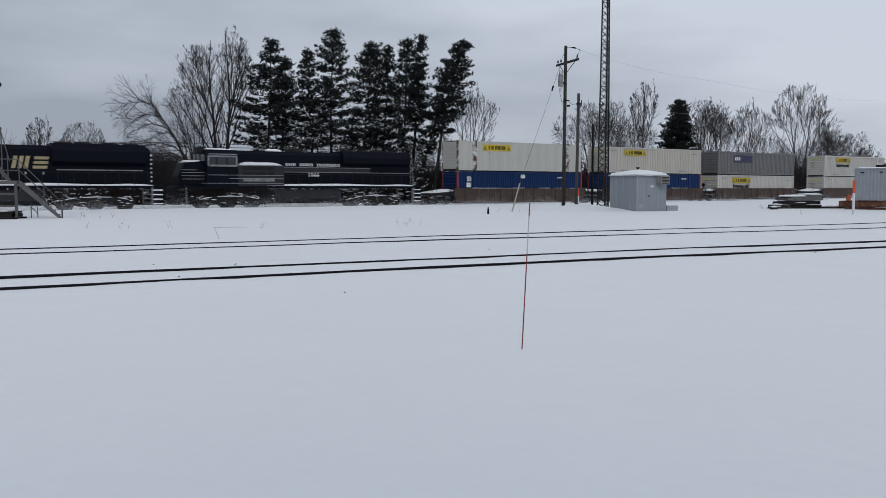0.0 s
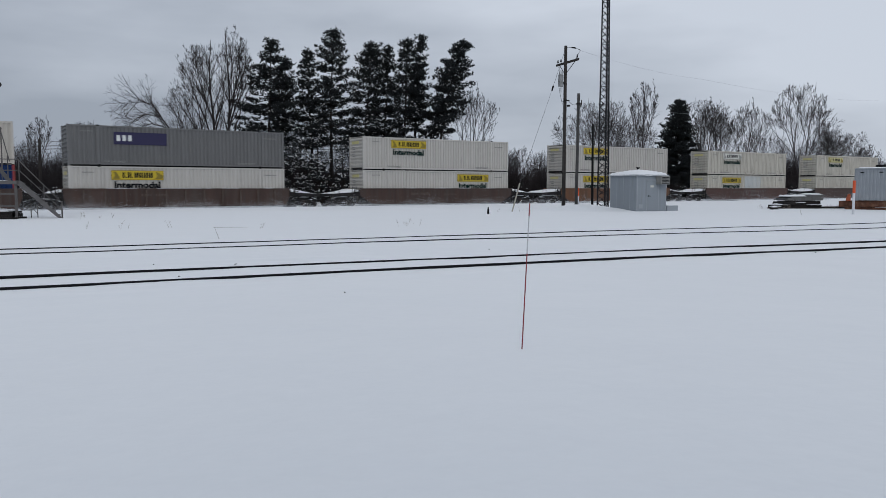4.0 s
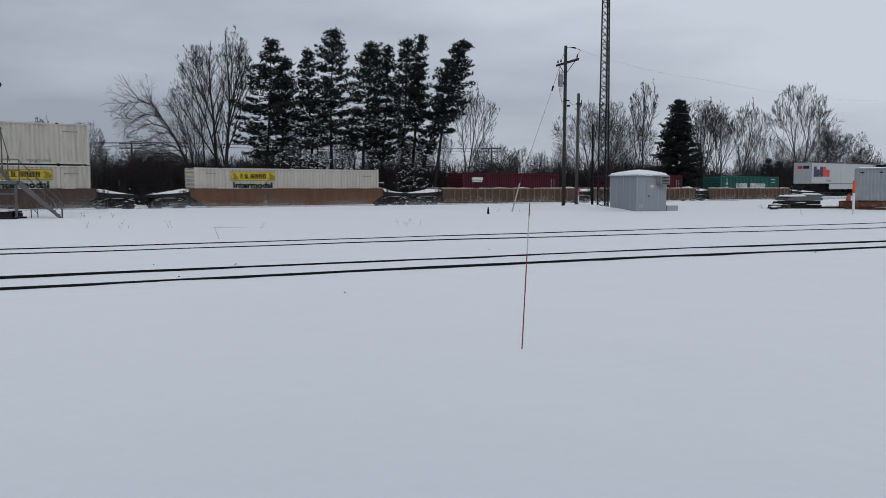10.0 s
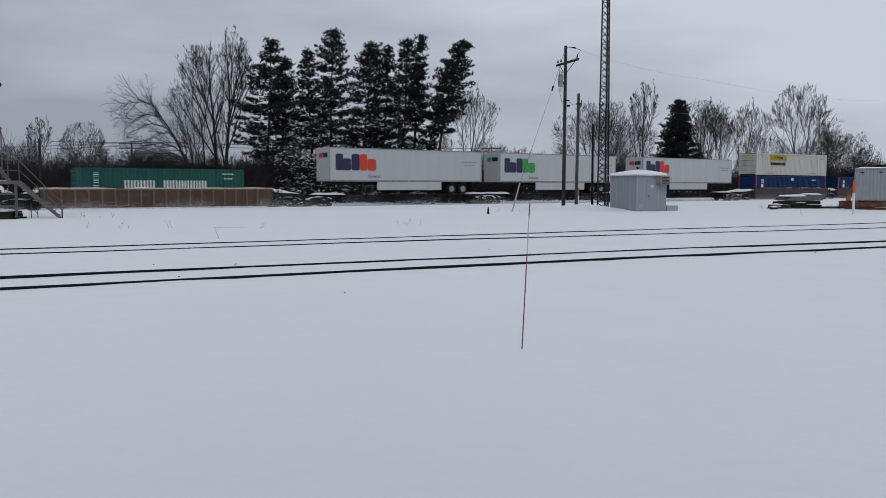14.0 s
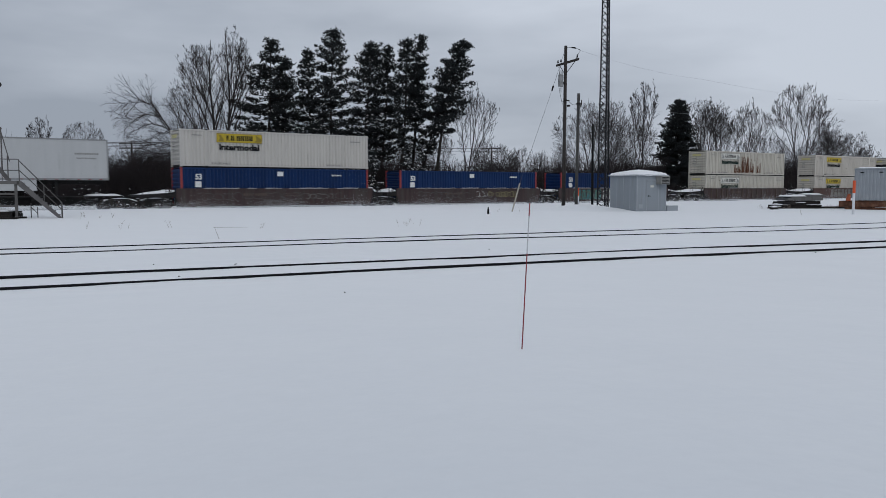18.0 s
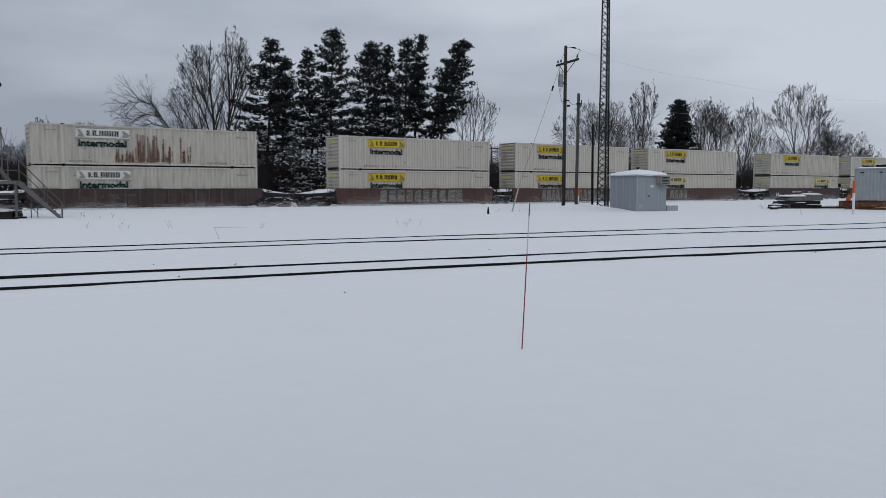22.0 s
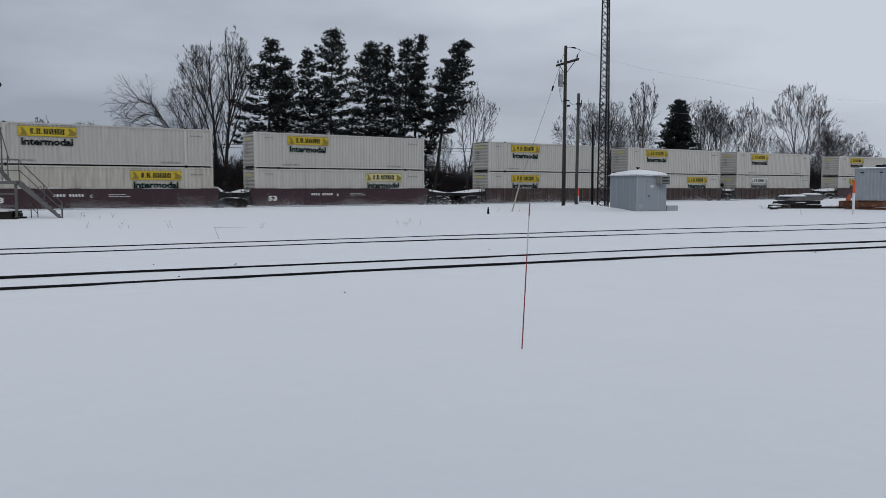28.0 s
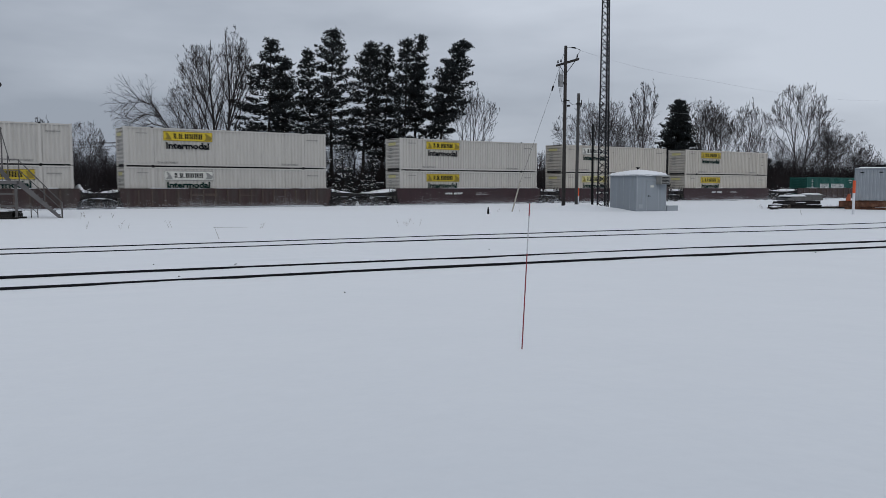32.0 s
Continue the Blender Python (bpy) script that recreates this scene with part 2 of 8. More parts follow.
M_CONCRETE = mat("concrete_panel", (0.13, 0.13, 0.128), 0.85, 0, 0.2, 2, 0.08, 0.3, 25, (SOOT, 0.5, 0.8, 2))
M_STEM = mat("dry_weed", (0.24, 0.20, 0.165), 0.9, 0, 0.25, 5)
M_BARK = mat("bare_tree_bark", (0.030, 0.026, 0.027), 0.9, 0, 0.25, 2, 0.15, 0.3, 20, spec=0.15)
# the bark again, lightened to grey: distance haze put into its colour
M_BARK_HAZED = mat("hazed_tree_bark", (0.052, 0.048, 0.051), 0.9, 0, 0.25, 2, 0.15, 0.3, 20, spec=0.15)
M_BARK_PINE = mat("pine_bark", (0.024, 0.021, 0.020), 0.9, 0, 0.3, 2, 0.15, 0.4, 15, spec=0.2)
M_BRUSH = mat("brush_twigs", (0.032, 0.027, 0.028), 0.9, 0, 0.35, 0.3, spec=0.1)
# paler than the brush twigs, with the haze of distance in the colour
M_HAZED_TWIG = mat("hazed_twigs", (0.062, 0.058, 0.063), 0.9, 0, 0.25, 0.2, spec=0.1)


def foliage(name, dark, light):
    m = mat(name, dark, 0.75, 0, 0.35, 0.7, 0.2, 0, 8, (light, 0.5, 0.8, 1.1))
    return m


M_NEEDLE = foliage("pine_needles", (0.0058, 0.0094, 0.0116), (0.0125, 0.0185, 0.018))

# ------------------------------------------------------------------ mesh helpers
ALONG = 33.97            # the main line's heading, degrees from the x axis
TH = radians(ALONG)
TD = Vector((math.cos(TH), math.sin(TH), 0))
TN = Vector((-math.sin(TH), math.cos(TH), 0))
LINE = 61.55             # the main track's centre line from the camera, square to the track
SPEED = 18.12


def box(bm, x0, x1, y0, y1, z0, z1, bev=0.0):
    vs = [bm.verts.new((x, y, z)) for z in (z0, z1) for y in (y0, y1) for x in (x0, x1)]
    fs = [bm.faces.new([vs[i] for i in q]) for q in ((0, 2, 3, 1), (4, 5, 7, 6), (0, 1, 5, 4), (2, 6, 7, 3), (0, 4, 6, 2), (1, 3, 7, 5))]
    if bev:
        es = {e for f in fs for e in f.edges}
        bmesh.ops.bevel(bm, geom=list(es), offset=bev, segments=2, affect="EDGES", profile=0.6)


def prism(bm, pts, axis, a, b):
    """A closed outline drawn in the other two axes, swept from a to b along axis."""
    def at(p, s):
        if axis == "x":
            return (s, p[0], p[1])
        if axis == "y":
            return (p[0], s, p[1])
        return (p[0], p[1], s)
    lo = [bm.verts.new(at(p, a)) for p in pts]
    hi = [bm.verts.new(at(p, b)) for p in pts]
    n = len(pts)
    bm.faces.new(lo)
    bm.faces.new(hi[::-1])
    for i in range(n):
        bm.faces.new((lo[i], hi[i], hi[(i + 1) % n], lo[(i + 1) % n]))


def tube(bm, a, b, r0, r1=None, sides=6, caps=True):
    a, b = Vector(a), Vector(b)
    r1 = r0 if r1 is None else r1
    w = (b - a).normalized()
    u = w.orthogonal().normalized()
    v = w.cross(u)
    ra, rb = [], []
    for i in range(sides):
        c, s = math.cos(2 * math.pi * i / sides), math.sin(2 * math.pi * i / sides)
        ra.append(bm.verts.new(a + (u * c + v * s) * r0))
        rb.append(bm.verts.new(b + (u * c + v * s) * r1))
    for i in range(sides):
        j = (i + 1) % sides
        bm.faces.new((ra[i], ra[j], rb[j], rb[i]))
    if caps:
        bm.faces.new(ra[::-1])
        bm.faces.new(rb)


def finish(bm, name, material, smooth=False):
    bmesh.ops.recalc_face_normals(bm, faces=bm.faces)
    me = bpy.data.meshes.new(name)
    bm.to_mesh(me)
    bm.free()
    me.materials.append(material)
    if smooth:
        for p in me.polygons:
            p.use_smooth = True
    return me


JOINED = {"name_bar", "number_bar", "ladder", "scuff_mark", "limb", "tread_snow", "snow_rung", "crown", "crown_snow", "packed_snow", "small_print", "reflector_strip", "graffiti", "scroll", "rust_patch", "name_blocks"}


def part(name, bm, material, parent, label="", smooth=False):
    """Links a bmesh, or a mesh that is there already, as one mesh object under a thing or a part."""
    me = bm if isinstance(bm, bpy.types.Mesh) else finish(bm, name, material, smooth)
    ob = new(name, me)
    ob.parent = parent
    if name in JOINED:
        ob["kind"] = "stuff"
    if label:
        ob["label"] = label
    return ob


def boxpart(name, dims, material, parent, label="", bev=0.0):
    bm = bmesh.new()
    box(bm, *dims, bev)
    return part(name, bm, material, parent, label)


def thing(name, m, label, category, group="", kind=""):
    ob = new(name)
    ob.empty_display_size = 0.3
    ob.matrix_basis = m
    return tagged(ob, label, category, group, kind)


def lump(bm, x0, x1, y0, y1, z0, h, seed=0, nx=8, ny=4, edge=0.35):
    """A pillow of settled snow on a flat support: rounded rim and an uneven top."""
    grid = []
    for j in range(ny + 1):
        row = []
        for i in range(nx + 1):
            fx, fy = i / nx, j / ny
            rim = min(1, min(fx, 1 - fx) / edge * 2.2) * min(1, min(fy, 1 - fy) / edge * 1.6)
            up = h * (rim ** 0.5) * (0.75 + 0.5 * noise.noise(Vector((fx * 3 + seed, fy * 3, seed * 1.7))))
            row.append(bm.verts.new((x0 + (x1 - x0) * fx, y0 + (y1 - y0) * fy, z0 + max(0, up))))
        grid.append(row)
    for j in range(ny):
        for i in range(nx):
            bm.faces.new((grid[j][i], grid[j][i + 1], grid[j + 1][i + 1], grid[j + 1][i]))
    rim = [grid[0][i] for i in range(nx + 1)] + [grid[j][nx] for j in range(1, ny + 1)] + \
          [grid[ny][i] for i in range(nx - 1, -1, -1)] + [grid[j][0] for j in range(ny - 1, 0, -1)]
    bm.faces.new(rim[::-1])


TEXT = {}


def letters(text, height, bold=0.055, depth=0.004):
    """A mesh of built-in letters that stand on the x axis, face -y, and have that cap height."""
    key = (text, height)
    if key not in TEXT:
        cu = bpy.data.curves.new("lettering", "FONT")
        cu.body, cu.size, cu.extrude, cu.resolution_u = text, height / 0.70, depth, 2
        cu.offset = bold * height
        ob = bpy.data.objects.new("lettering", cu)
        scene.collection.objects.link(ob)
        bpy.context.view_layer.update()
        me = bpy.data.meshes.new_from_object(ob.evaluated_get(bpy.context.evaluated_depsgraph_get()))
        bpy.data.objects.remove(ob)
        me.transform(Matrix.Rotation(radians(90), 4, "X"))
        TEXT[key] = me
    return TEXT[key].copy()


def lettering(text, x, y, z, height, width, material, parent, name="lettering"):
    """Letters at x, z on the face y, drawn to the given width."""
    me = letters(text, height)
    xs = [v.co.x for v in me.vertices]
    wide = max(xs) - min(xs)
    me.transform(Matrix.Translation((x, y, z)) @ Matrix.Diagonal((width / wide, 1, 1, 1)) @ Matrix.Translation((-min(xs), 0, 0)))
    me.materials.clear()
    me.materials.append(material)
    return part(name, me, material, parent)


def bars(x0, x1, z0, z1, y, n, bm, gaps=(), stem=0.62):
    """A row of plain upright bars in place of writing."""
    step = (x1 - x0) / n
    for i in range(n):
        if i in gaps:
            continue
        a = x0 + i * step
        box(bm, a, a + step * stem, y - 0.006, y + 0.002, z0, z1)


# ------------------------------------------------------------------ ground
YARD = radians(25.5)     # the yard tracks' heading
YD = Vector((math.cos(YARD), math.sin(YARD), 0))
YN = Vector((-math.sin(YARD), math.cos(YARD), 0))


def ground_height(x, y):
    q = x * TN.x + y * TN.y                       # distance square to the main line
    b = x * YN.x + y * YN.y                       # and square to the yard tracks
    z = 0.205 + 0.10 * math.exp(-((b - 19.0) / 3.0) ** 4) - 0.02 * min(1, max(0, (b - 24) / 10))
    z += 0.04 * noise.noise(Vector((x * 0.06, y * 0.06, 3.1))) * min(1, abs(b - 16) / 10) + 0.008 * noise.noise(Vector((x * 0.45, y * 0.45, 7.7)))
    z += 0.41 * math.exp(-((x - 9.1) / 2.3) ** 2 - ((y - 50.9) / 1.9) ** 2)       # bank round the poles
    z += 0.10 * math.exp(-((x - 11.2) / 0.9) ** 2 - ((y - 49.2) / 0.9) ** 2) + 0.16 * math.exp(-((x + 2) / 6.0) ** 2 - ((y - 55) / 2.5) ** 2)
    z += 0.10 * math.exp(-((x + 5) / 9.0) ** 2 - ((y - 44) / 5.0) ** 2)
    a = x * YD.x + y * YD.y
    z -= 0.085 * min(1, max(0, (a - 8) / 17)) * math.exp(-((b - 17.6) / 1.0) ** 2)      # hollow before the far track
    if q > 56.5:
        f = min(1.0, (q - 56.5) / 2.0)
        z = z * (1 - f) - 0.14 * f
    if q > 66:
        f = min(1.0, (q - 66) / 8.0)
        z += 0.25 * f + 0.25 * noise.noise(Vector((x * 0.08, y * 0.08, 1.3))) * f
    return z



def spread(stops):
    vals = []
    for (a, b, step) in stops:
        n = max(1, round((b - a) / step))
        vals += [a + (b - a) * i / n for i in range(n)]
    return vals + [stops[-1][1]]


def build_ground():
    a_vals = spread([(-2500, -400, 350), (-400, -60, 30), (-60, -16, 3), (-16, 45, 0.45), (45, 120, 3), (120, 400, 25), (400, 2500, 350)])
    b_vals = spread([(-60, -4, 8), (-4, 9, 0.6), (9, 23, 0.14), (23, 62, 0.7), (62, 110, 3), (110, 400, 25), (400, 3000, 400)])
    verts, faces = [], []
    for b in b_vals:
        for a in a_vals:
            p = YD * a + YN * b
            z = ground_height(p.x, p.y)
            if 8 < b < 24 and -16 < a < 45:
                for line, h in TRACK_BEDS:
                    off = b - line(a)
                    if abs(off) < 2.2:
                        z += (0.014 * noise.noise(Vector((a * 0.55, b * 2.2, 5.0))) + 0.006 * noise.noise(Vector((a * 2.1, b * 5.0, 9.0)))) * (1.0 if h else 0.35)
                        for side in (-0.75, 0.75):
                            gap = off - side
                            z -= 0.05 * math.exp(-((gap + 0.12) / 0.12) ** 2) * h
                            if h:
                                z += 0.10 * max(0.0, noise.noise(Vector((a * 0.23, side * 3.0, 2.6))) - 0.12) * math.exp(-((gap + 0.08) / 0.08) ** 2)
                                z += 0.014 * noise.noise(Vector((a * 1.6, side, 4.1))) * math.exp(-((gap + 0.08) / 0.08) ** 2)
            verts.append((p.x, p.y, z))
    w = len(a_vals)
    for j in range(len(b_vals) - 1):
        for i in range(w - 1):
            faces.append((j * w + i, j * w + i + 1, (j + 1) * w + i + 1, (j + 1) * w + i))
    me = bpy.data.meshes.new("ground")
    me.from_pydata(verts, [], faces)
    me.materials.append(M_SNOW)
    for p in me.polygons:
        p.use_smooth = True
    tagged(new("ground", me), "smooth wind-blown white snow over the rail yard", "snow", "", "structure")


def near_line(a):
    """The near track's centre line, square to the yard's heading: it bends gently away."""
    k = min(max(a, 0.0), 22.0)
    return 13.43 + 0.004 * min(a, 22.0) - 0.00137 * k * k - 0.056 * max(0.0, a - 22.0)


def far_line(a):
    return 18.82


# the yard tracks, and how far the snow is scooped out beside the rails
TRACK_BEDS = [(near_line, 0.1), (far_line, 0.0)]
build_ground()


def rail_profile(s=1.0):
    return [(-0.076, -0.17), (0.076, -0.17), (0.02, -0.145), (0.012, -0.05), (0.037, -0.035), (0.037, -0.008), (0.028, 0.0),
            (-0.028, 0.0), (-0.037, -0.008), (-0.037, -0.035), (-0.012, -0.05), (-0.02, -0.145)]


def yard_track(name, line, heading, rail_top, label):
    m = Matrix.Translation((0, 0, 0)) @ pose(0, 0, 0, 0, 0, math.degrees(heading))
    t = thing(name, m, label, "railway track", "", "structure")
    for side in (-1, 1):
        bm = bmesh.new()
        prof = rail_profile()
        rings = []
        steps = spread([(-150, -24, 14), (-24, 60, 1.0), (60, 260, 20)])
        for a in steps:
            z = rail_top
            if heading == YARD:
                p = YD * a + YN * (line(a) + side * 0.7525)
                z = ground_height(p.x, p.y) + rail_top * (1.0 + 0.35 * noise.noise(Vector((a * 0.13, side * 2.0, 0.5))))
            rings.append([bm.verts.new((a, line(a) + side * 0.7525 + p[0], z + p[1])) for p in prof])
        for r0, r1 in zip(rings, rings[1:]):
            for i in range(len(prof)):
                j = (i + 1) % len(prof)
                bm.faces.new((r0[i], r0[j], r1[j], r1[i]))
        part("rail", bm, M_RAIL, t)
    return t


yard_track("yard_track_1", near_line, YARD, 0.038, "dark steel rails half buried in snow")
yard_track("yard_track_2", far_line, YARD, 0.022, "thin dark rails almost covered by snow")
yard_track("main_track", lambda a: LINE, TH, 0.0, "main line rails in packed snow behind a low bank")


# ------------------------------------------------------------------ containers
def corrugated(bm, x0, x1, z0, z1, y, pitch=0.30, depth=0.04, face=-1):
    n = max(2, round((x1 - x0) / pitch))
    step = (x1 - x0) / n
    prof = []
    for i in range(n):
        a = x0 + i * step
        prof += [(a, 0), (a + step * 0.40, 0), (a + step * 0.52, depth), (a + step * 0.88, depth)]
    prof.append((x1, 0))
    lo = [bm.verts.new((a, y - face * d, z0)) for a, d in prof]
    hi = [bm.verts.new((a, y - face * d, z1)) for a, d in prof]
    for i in range(len(prof) - 1):
        bm.faces.new((lo[i], lo[i + 1], hi[i + 1], hi[i]) if face < 0 else (lo[i + 1], lo[i], hi[i], hi[i + 1]))


W2, CH = 1.295, 2.88


def make_container(name, length, paint, label, style="ribbed", ends="ribbed", posts=True, post_paint=None, red=False, height=CH):
    """A box at the origin: its middle at x = 0, its base at z = 0, its side with the writing towards -y."""
    c = thing(name, Matrix(), label, "shipping container", "containers on the train")
    h = length / 2
    for face in (-1, 1):
        y = face * (W2 - 0.03)
        if style == "ribbed" or face > 0:
            bm = bmesh.new()
            corrugated(bm, -h + 0.16, h - 0.16, 0.17, height - 0.11, y, 0.29, 0.06, face)
            part("side_wall", bm, paint, c)
        else:
            n = 13
            step = (2 * h - 0.32) / n
            wall = boxpart("side_wall", (-h + 0.16, h - 0.16, y, y + 0.03, 0.16, height - 0.1), M_GREYLET, c, "smooth panelled side")
            me = None
            for i in range(n):
                if me is None:
                    bm = bmesh.new()
                    box(bm, 0.009, step - 0.009, -0.014, -0.001, 0.16, height - 0.10)
                    sp = part("side_panel", bm, paint, wall)
                    me = sp.data
                else:
                    sp = part("side_panel", me, None, wall)
                sp.location = (-h + 0.16 + i * step, y, 0)
        boxpart("top_rail", (-h + 0.14, h - 0.14, face * W2 - 0.035 * (face > 0) - 0.0, face * W2 + 0.035 * (face < 0), height - 0.13, height - 0.035), paint, c)
        boxpart("bottom_rail", (-h + 0.14, h - 0.14, face * W2 - 0.045 * (face > 0), face * W2 + 0.045 * (face < 0), 0.05, 0.18), paint, c)
    # forward end with level ribs
    bm = bmesh.new()
    prof = [(-h + 0.12, 0.17), (-h + 0.08, 0.17)]
    n = 8
    for i in range(n):
        a = 0.2 + (height - 0.36) * i / n
        d = (height - 0.36) / n
        out = -h + (0.005 if ends == "ribbed" else 0.024)
        back = -h + (0.08 if ends == "ribbed" else 0.03)
        prof += [(back, a), (back, a + d * 0.35), (out, a + d * 0.45), (out, a + d * 0.8), (back, a + d * 0.9)]
    prof += [(-h + 0.08, height - 0.13), (-h + 0.12, height - 0.13)]
    prism(bm, prof, "y", -W2 + 0.14, W2 - 0.14)
    part("end_wall", bm, paint, c, "forward end with level ribs")
    for y0, y1 in ((-W2 + 0.13, -0.01), (0.01, W2 - 0.13)):
        d = boxpart("door", (h - 0.07, h - 0.02, y0, y1, 0.17, height - 0.13), paint, c)
        for f in (0.3, 0.72):
            bm = bmesh.new()
            yy = y0 + (y1 - y0) * f
            tube(bm, (h - 0.005, yy, 0.12), (h - 0.005, yy, height - 0.1), 0.018)
            part("lock_rod", bm, M_GALV, d)
    bm = bmesh.new()
    box(bm, -h + 0.12, h - 0.12, -W2 + 0.03, W2 - 0.03, height - 0.06, height - 0.02)
    part("roof", bm, paint, c)
    boxpart("floor", (-h + 0.1, h - 0.1, -W2 + 0.05, W2 - 0.05, 0.03, 0.13), M_DARK, c)
    pp = M_RED if red else (post_paint or paint)
    for sx in (-1, 1):
        for sy in (-1, 1):
            xa, xb = sorted((sx * h, sx * (h - 0.16)))
            ya, yb = sorted((sy * W2, sy * (W2 - 0.14)))
            boxpart("corner_post", (xa, xb, ya, yb, 0.12, height - 0.12), pp, c, "red corner post" if red else "")
            for z in (0, height - 0.12):
                boxpart("corner_casting", (xa - 0.002, xb + 0.002, ya - 0.002, yb + 0.002, z, z + 0.12), pp, c)
    if posts and length > 14:
        for sx in (-1, 1):
            xm = sx * 6.03
            bm = bmesh.new()
            pw = 0.26 if post_paint else 0.09
            box(bm, xm - pw, xm + pw, -W2 - 0.003, -W2 + 0.03, 0.02, height - 0.02)
            part("lifting_post", bm, post_paint or paint, c, "rust-streaked post" if post_paint else "")
            for z in (0.0, height - 0.07):
                boxpart("lifting_socket", (xm - 0.09, xm + 0.09, -W2 - 0.008, -W2 + 0.06, z, z + 0.09), M_GAP, c, "black lifting socket")
    return c


def name_blocks(bm, x0, x1, z0, z1, y):
    """Plain blocks in place of a name: two short groups and a long one."""
    w = (x1 - x0) / 6.6
    for f, k in ((0.0, 0.55), (0.75, 0.2), (1.15, 0.75), (2.05, 0.2), (2.55, 0.85), (3.58, 0.85), (4.62, 0.9), (5.72, 0.85)):
        if k < 0.3:
            box(bm, x0 + f * w, x0 + (f + k) * w, y - 0.006, y + 0.002, z0, z0 + (z1 - z0) * 0.22)
            continue
        for a, b in ((0.0, 0.42), (0.58, 1.0)):
            box(bm, x0 + (f + a * k) * w, x0 + (f + b * k) * w, y - 0.006, y + 0.002, z0, z1)


def yellow_sign(c, x, z, style):
    """The yellow name panel: its name becomes plain bars; the word below it is lettered."""
    y = -W2 - 0.012
    w, h = 3.7, 0.70
    plate = {"yellow": M_YELLOW, "old": M_YELLOW_OLD, "pale": M_PALE}[style[0]]
    pl = boxpart("name_panel", (x, x + w, y, y + 0.02, z, z + h), plate, c, "faded pale panel" if style[0] == "pale" else "yellow name panel")
    bm = bmesh.new()
    for a, b in ((x + 0.12, x + 0.62), (x + w - 0.62, x + w - 0.12)):
        s = 1 if a < x + 1 else -1
        pts = [(a, z + 0.08), (b, z + 0.08), (b - 0.1 * s, z + 0.3), ((a + b) / 2, z + 0.55), (a + 0.05, z + 0.62), (a + 0.15, z + 0.3)]
        prism(bm, pts, "y", y - 0.005, y + 0.001)
    for a, b, e, f in ((x, x + w, z, z + 0.03), (x, x + w, z + h - 0.03, z + h), (x, x + 0.03, z, z + h), (x + w - 0.03, x + w, z, z + h)):
        box(bm, a, b, y - 0.005, y + 0.001, e, f)
    part("scroll", bm, M_OLIVE if style[0] != "pale" else M_GREYLET, pl)
    bm = bmesh.new()
    name_blocks(bm, x + 0.78, x + 2.92, z + 0.16, z + 0.55, y)
    part("name_bar", bm, M_BLACK, pl)
    lettering("Intermodal", x + 0.2, y + 0.004, z - 0.58, 0.46, 3.25, M_DKGREEN if style[1] == "green" else M_BLACK, c, "word")


def small_print(c, height=CH):
    y = -W2 - 0.004
    h = 16.15 / 2
    lettering("TOP LIFT ONLY", -6.0 + 0.3, y, 0.22, 0.12, 1.5, M_GREYLET, c, "small_print")
    lettering("TOP LIFT ONLY", 6.0 - 1.9, y, 0.22, 0.12, 1.5, M_GREYLET, c, "small_print")
    bm = bmesh.new()
    bars(h - 1.7, h - 0.7, height - 0.62, height - 0.52, y, 9, bm)
    bars(-h + 0.9, -h + 1.7, height - 0.5, height - 0.42, y, 7, bm)
    part("number_bar", bm, M_GREYLET, c)


def scuffs(c, seed, height=CH):
    """Dark knocks and rust spots, mostly along the bottom rail."""
    rnd = random.Random(seed)
    bm = bmesh.new()
    for k in range(17):
        x = rnd.uniform(-7.7, 7.7)
        z = rnd.choice((rnd.uniform(0.06, 0.3), rnd.uniform(0.06, 0.3), rnd.uniform(0.3, height - 0.4)))
        w, h = rnd.uniform(0.02, 0.09), rnd.uniform(0.03, 0.12)
        prism(bm, [(x, z), (x + w, z + h * 0.2), (x + w * 0.8, z + h), (x + w * 0.1, z + h * 0.8)], "y", -W2 - 0.006, -W2 + 0.03)
    part("scuff_mark", bm, M_DARK, c, "dark knocks and rust spots")


def end_sign(c, height=CH):
    h = 16.15 / 2
    boxpart("end_sign", (-h - 0.012, -h + 0.02, -0.5, 0.75, height - 0.66, height - 0.40), M_YELLOW_OLD, c, "small yellow end panel")
    bm = bmesh.new()
    for k in range(5):
        box(bm, -h - 0.006, -h + 0.02, 0.2, 0.2 + 0.55 - 0.07 * (k % 3), height - 0.95 - 0.2 * k, height - 0.89 - 0.2 * k)
    part("number_bar", bm, M_GREYLET, c)


KINDS = {}


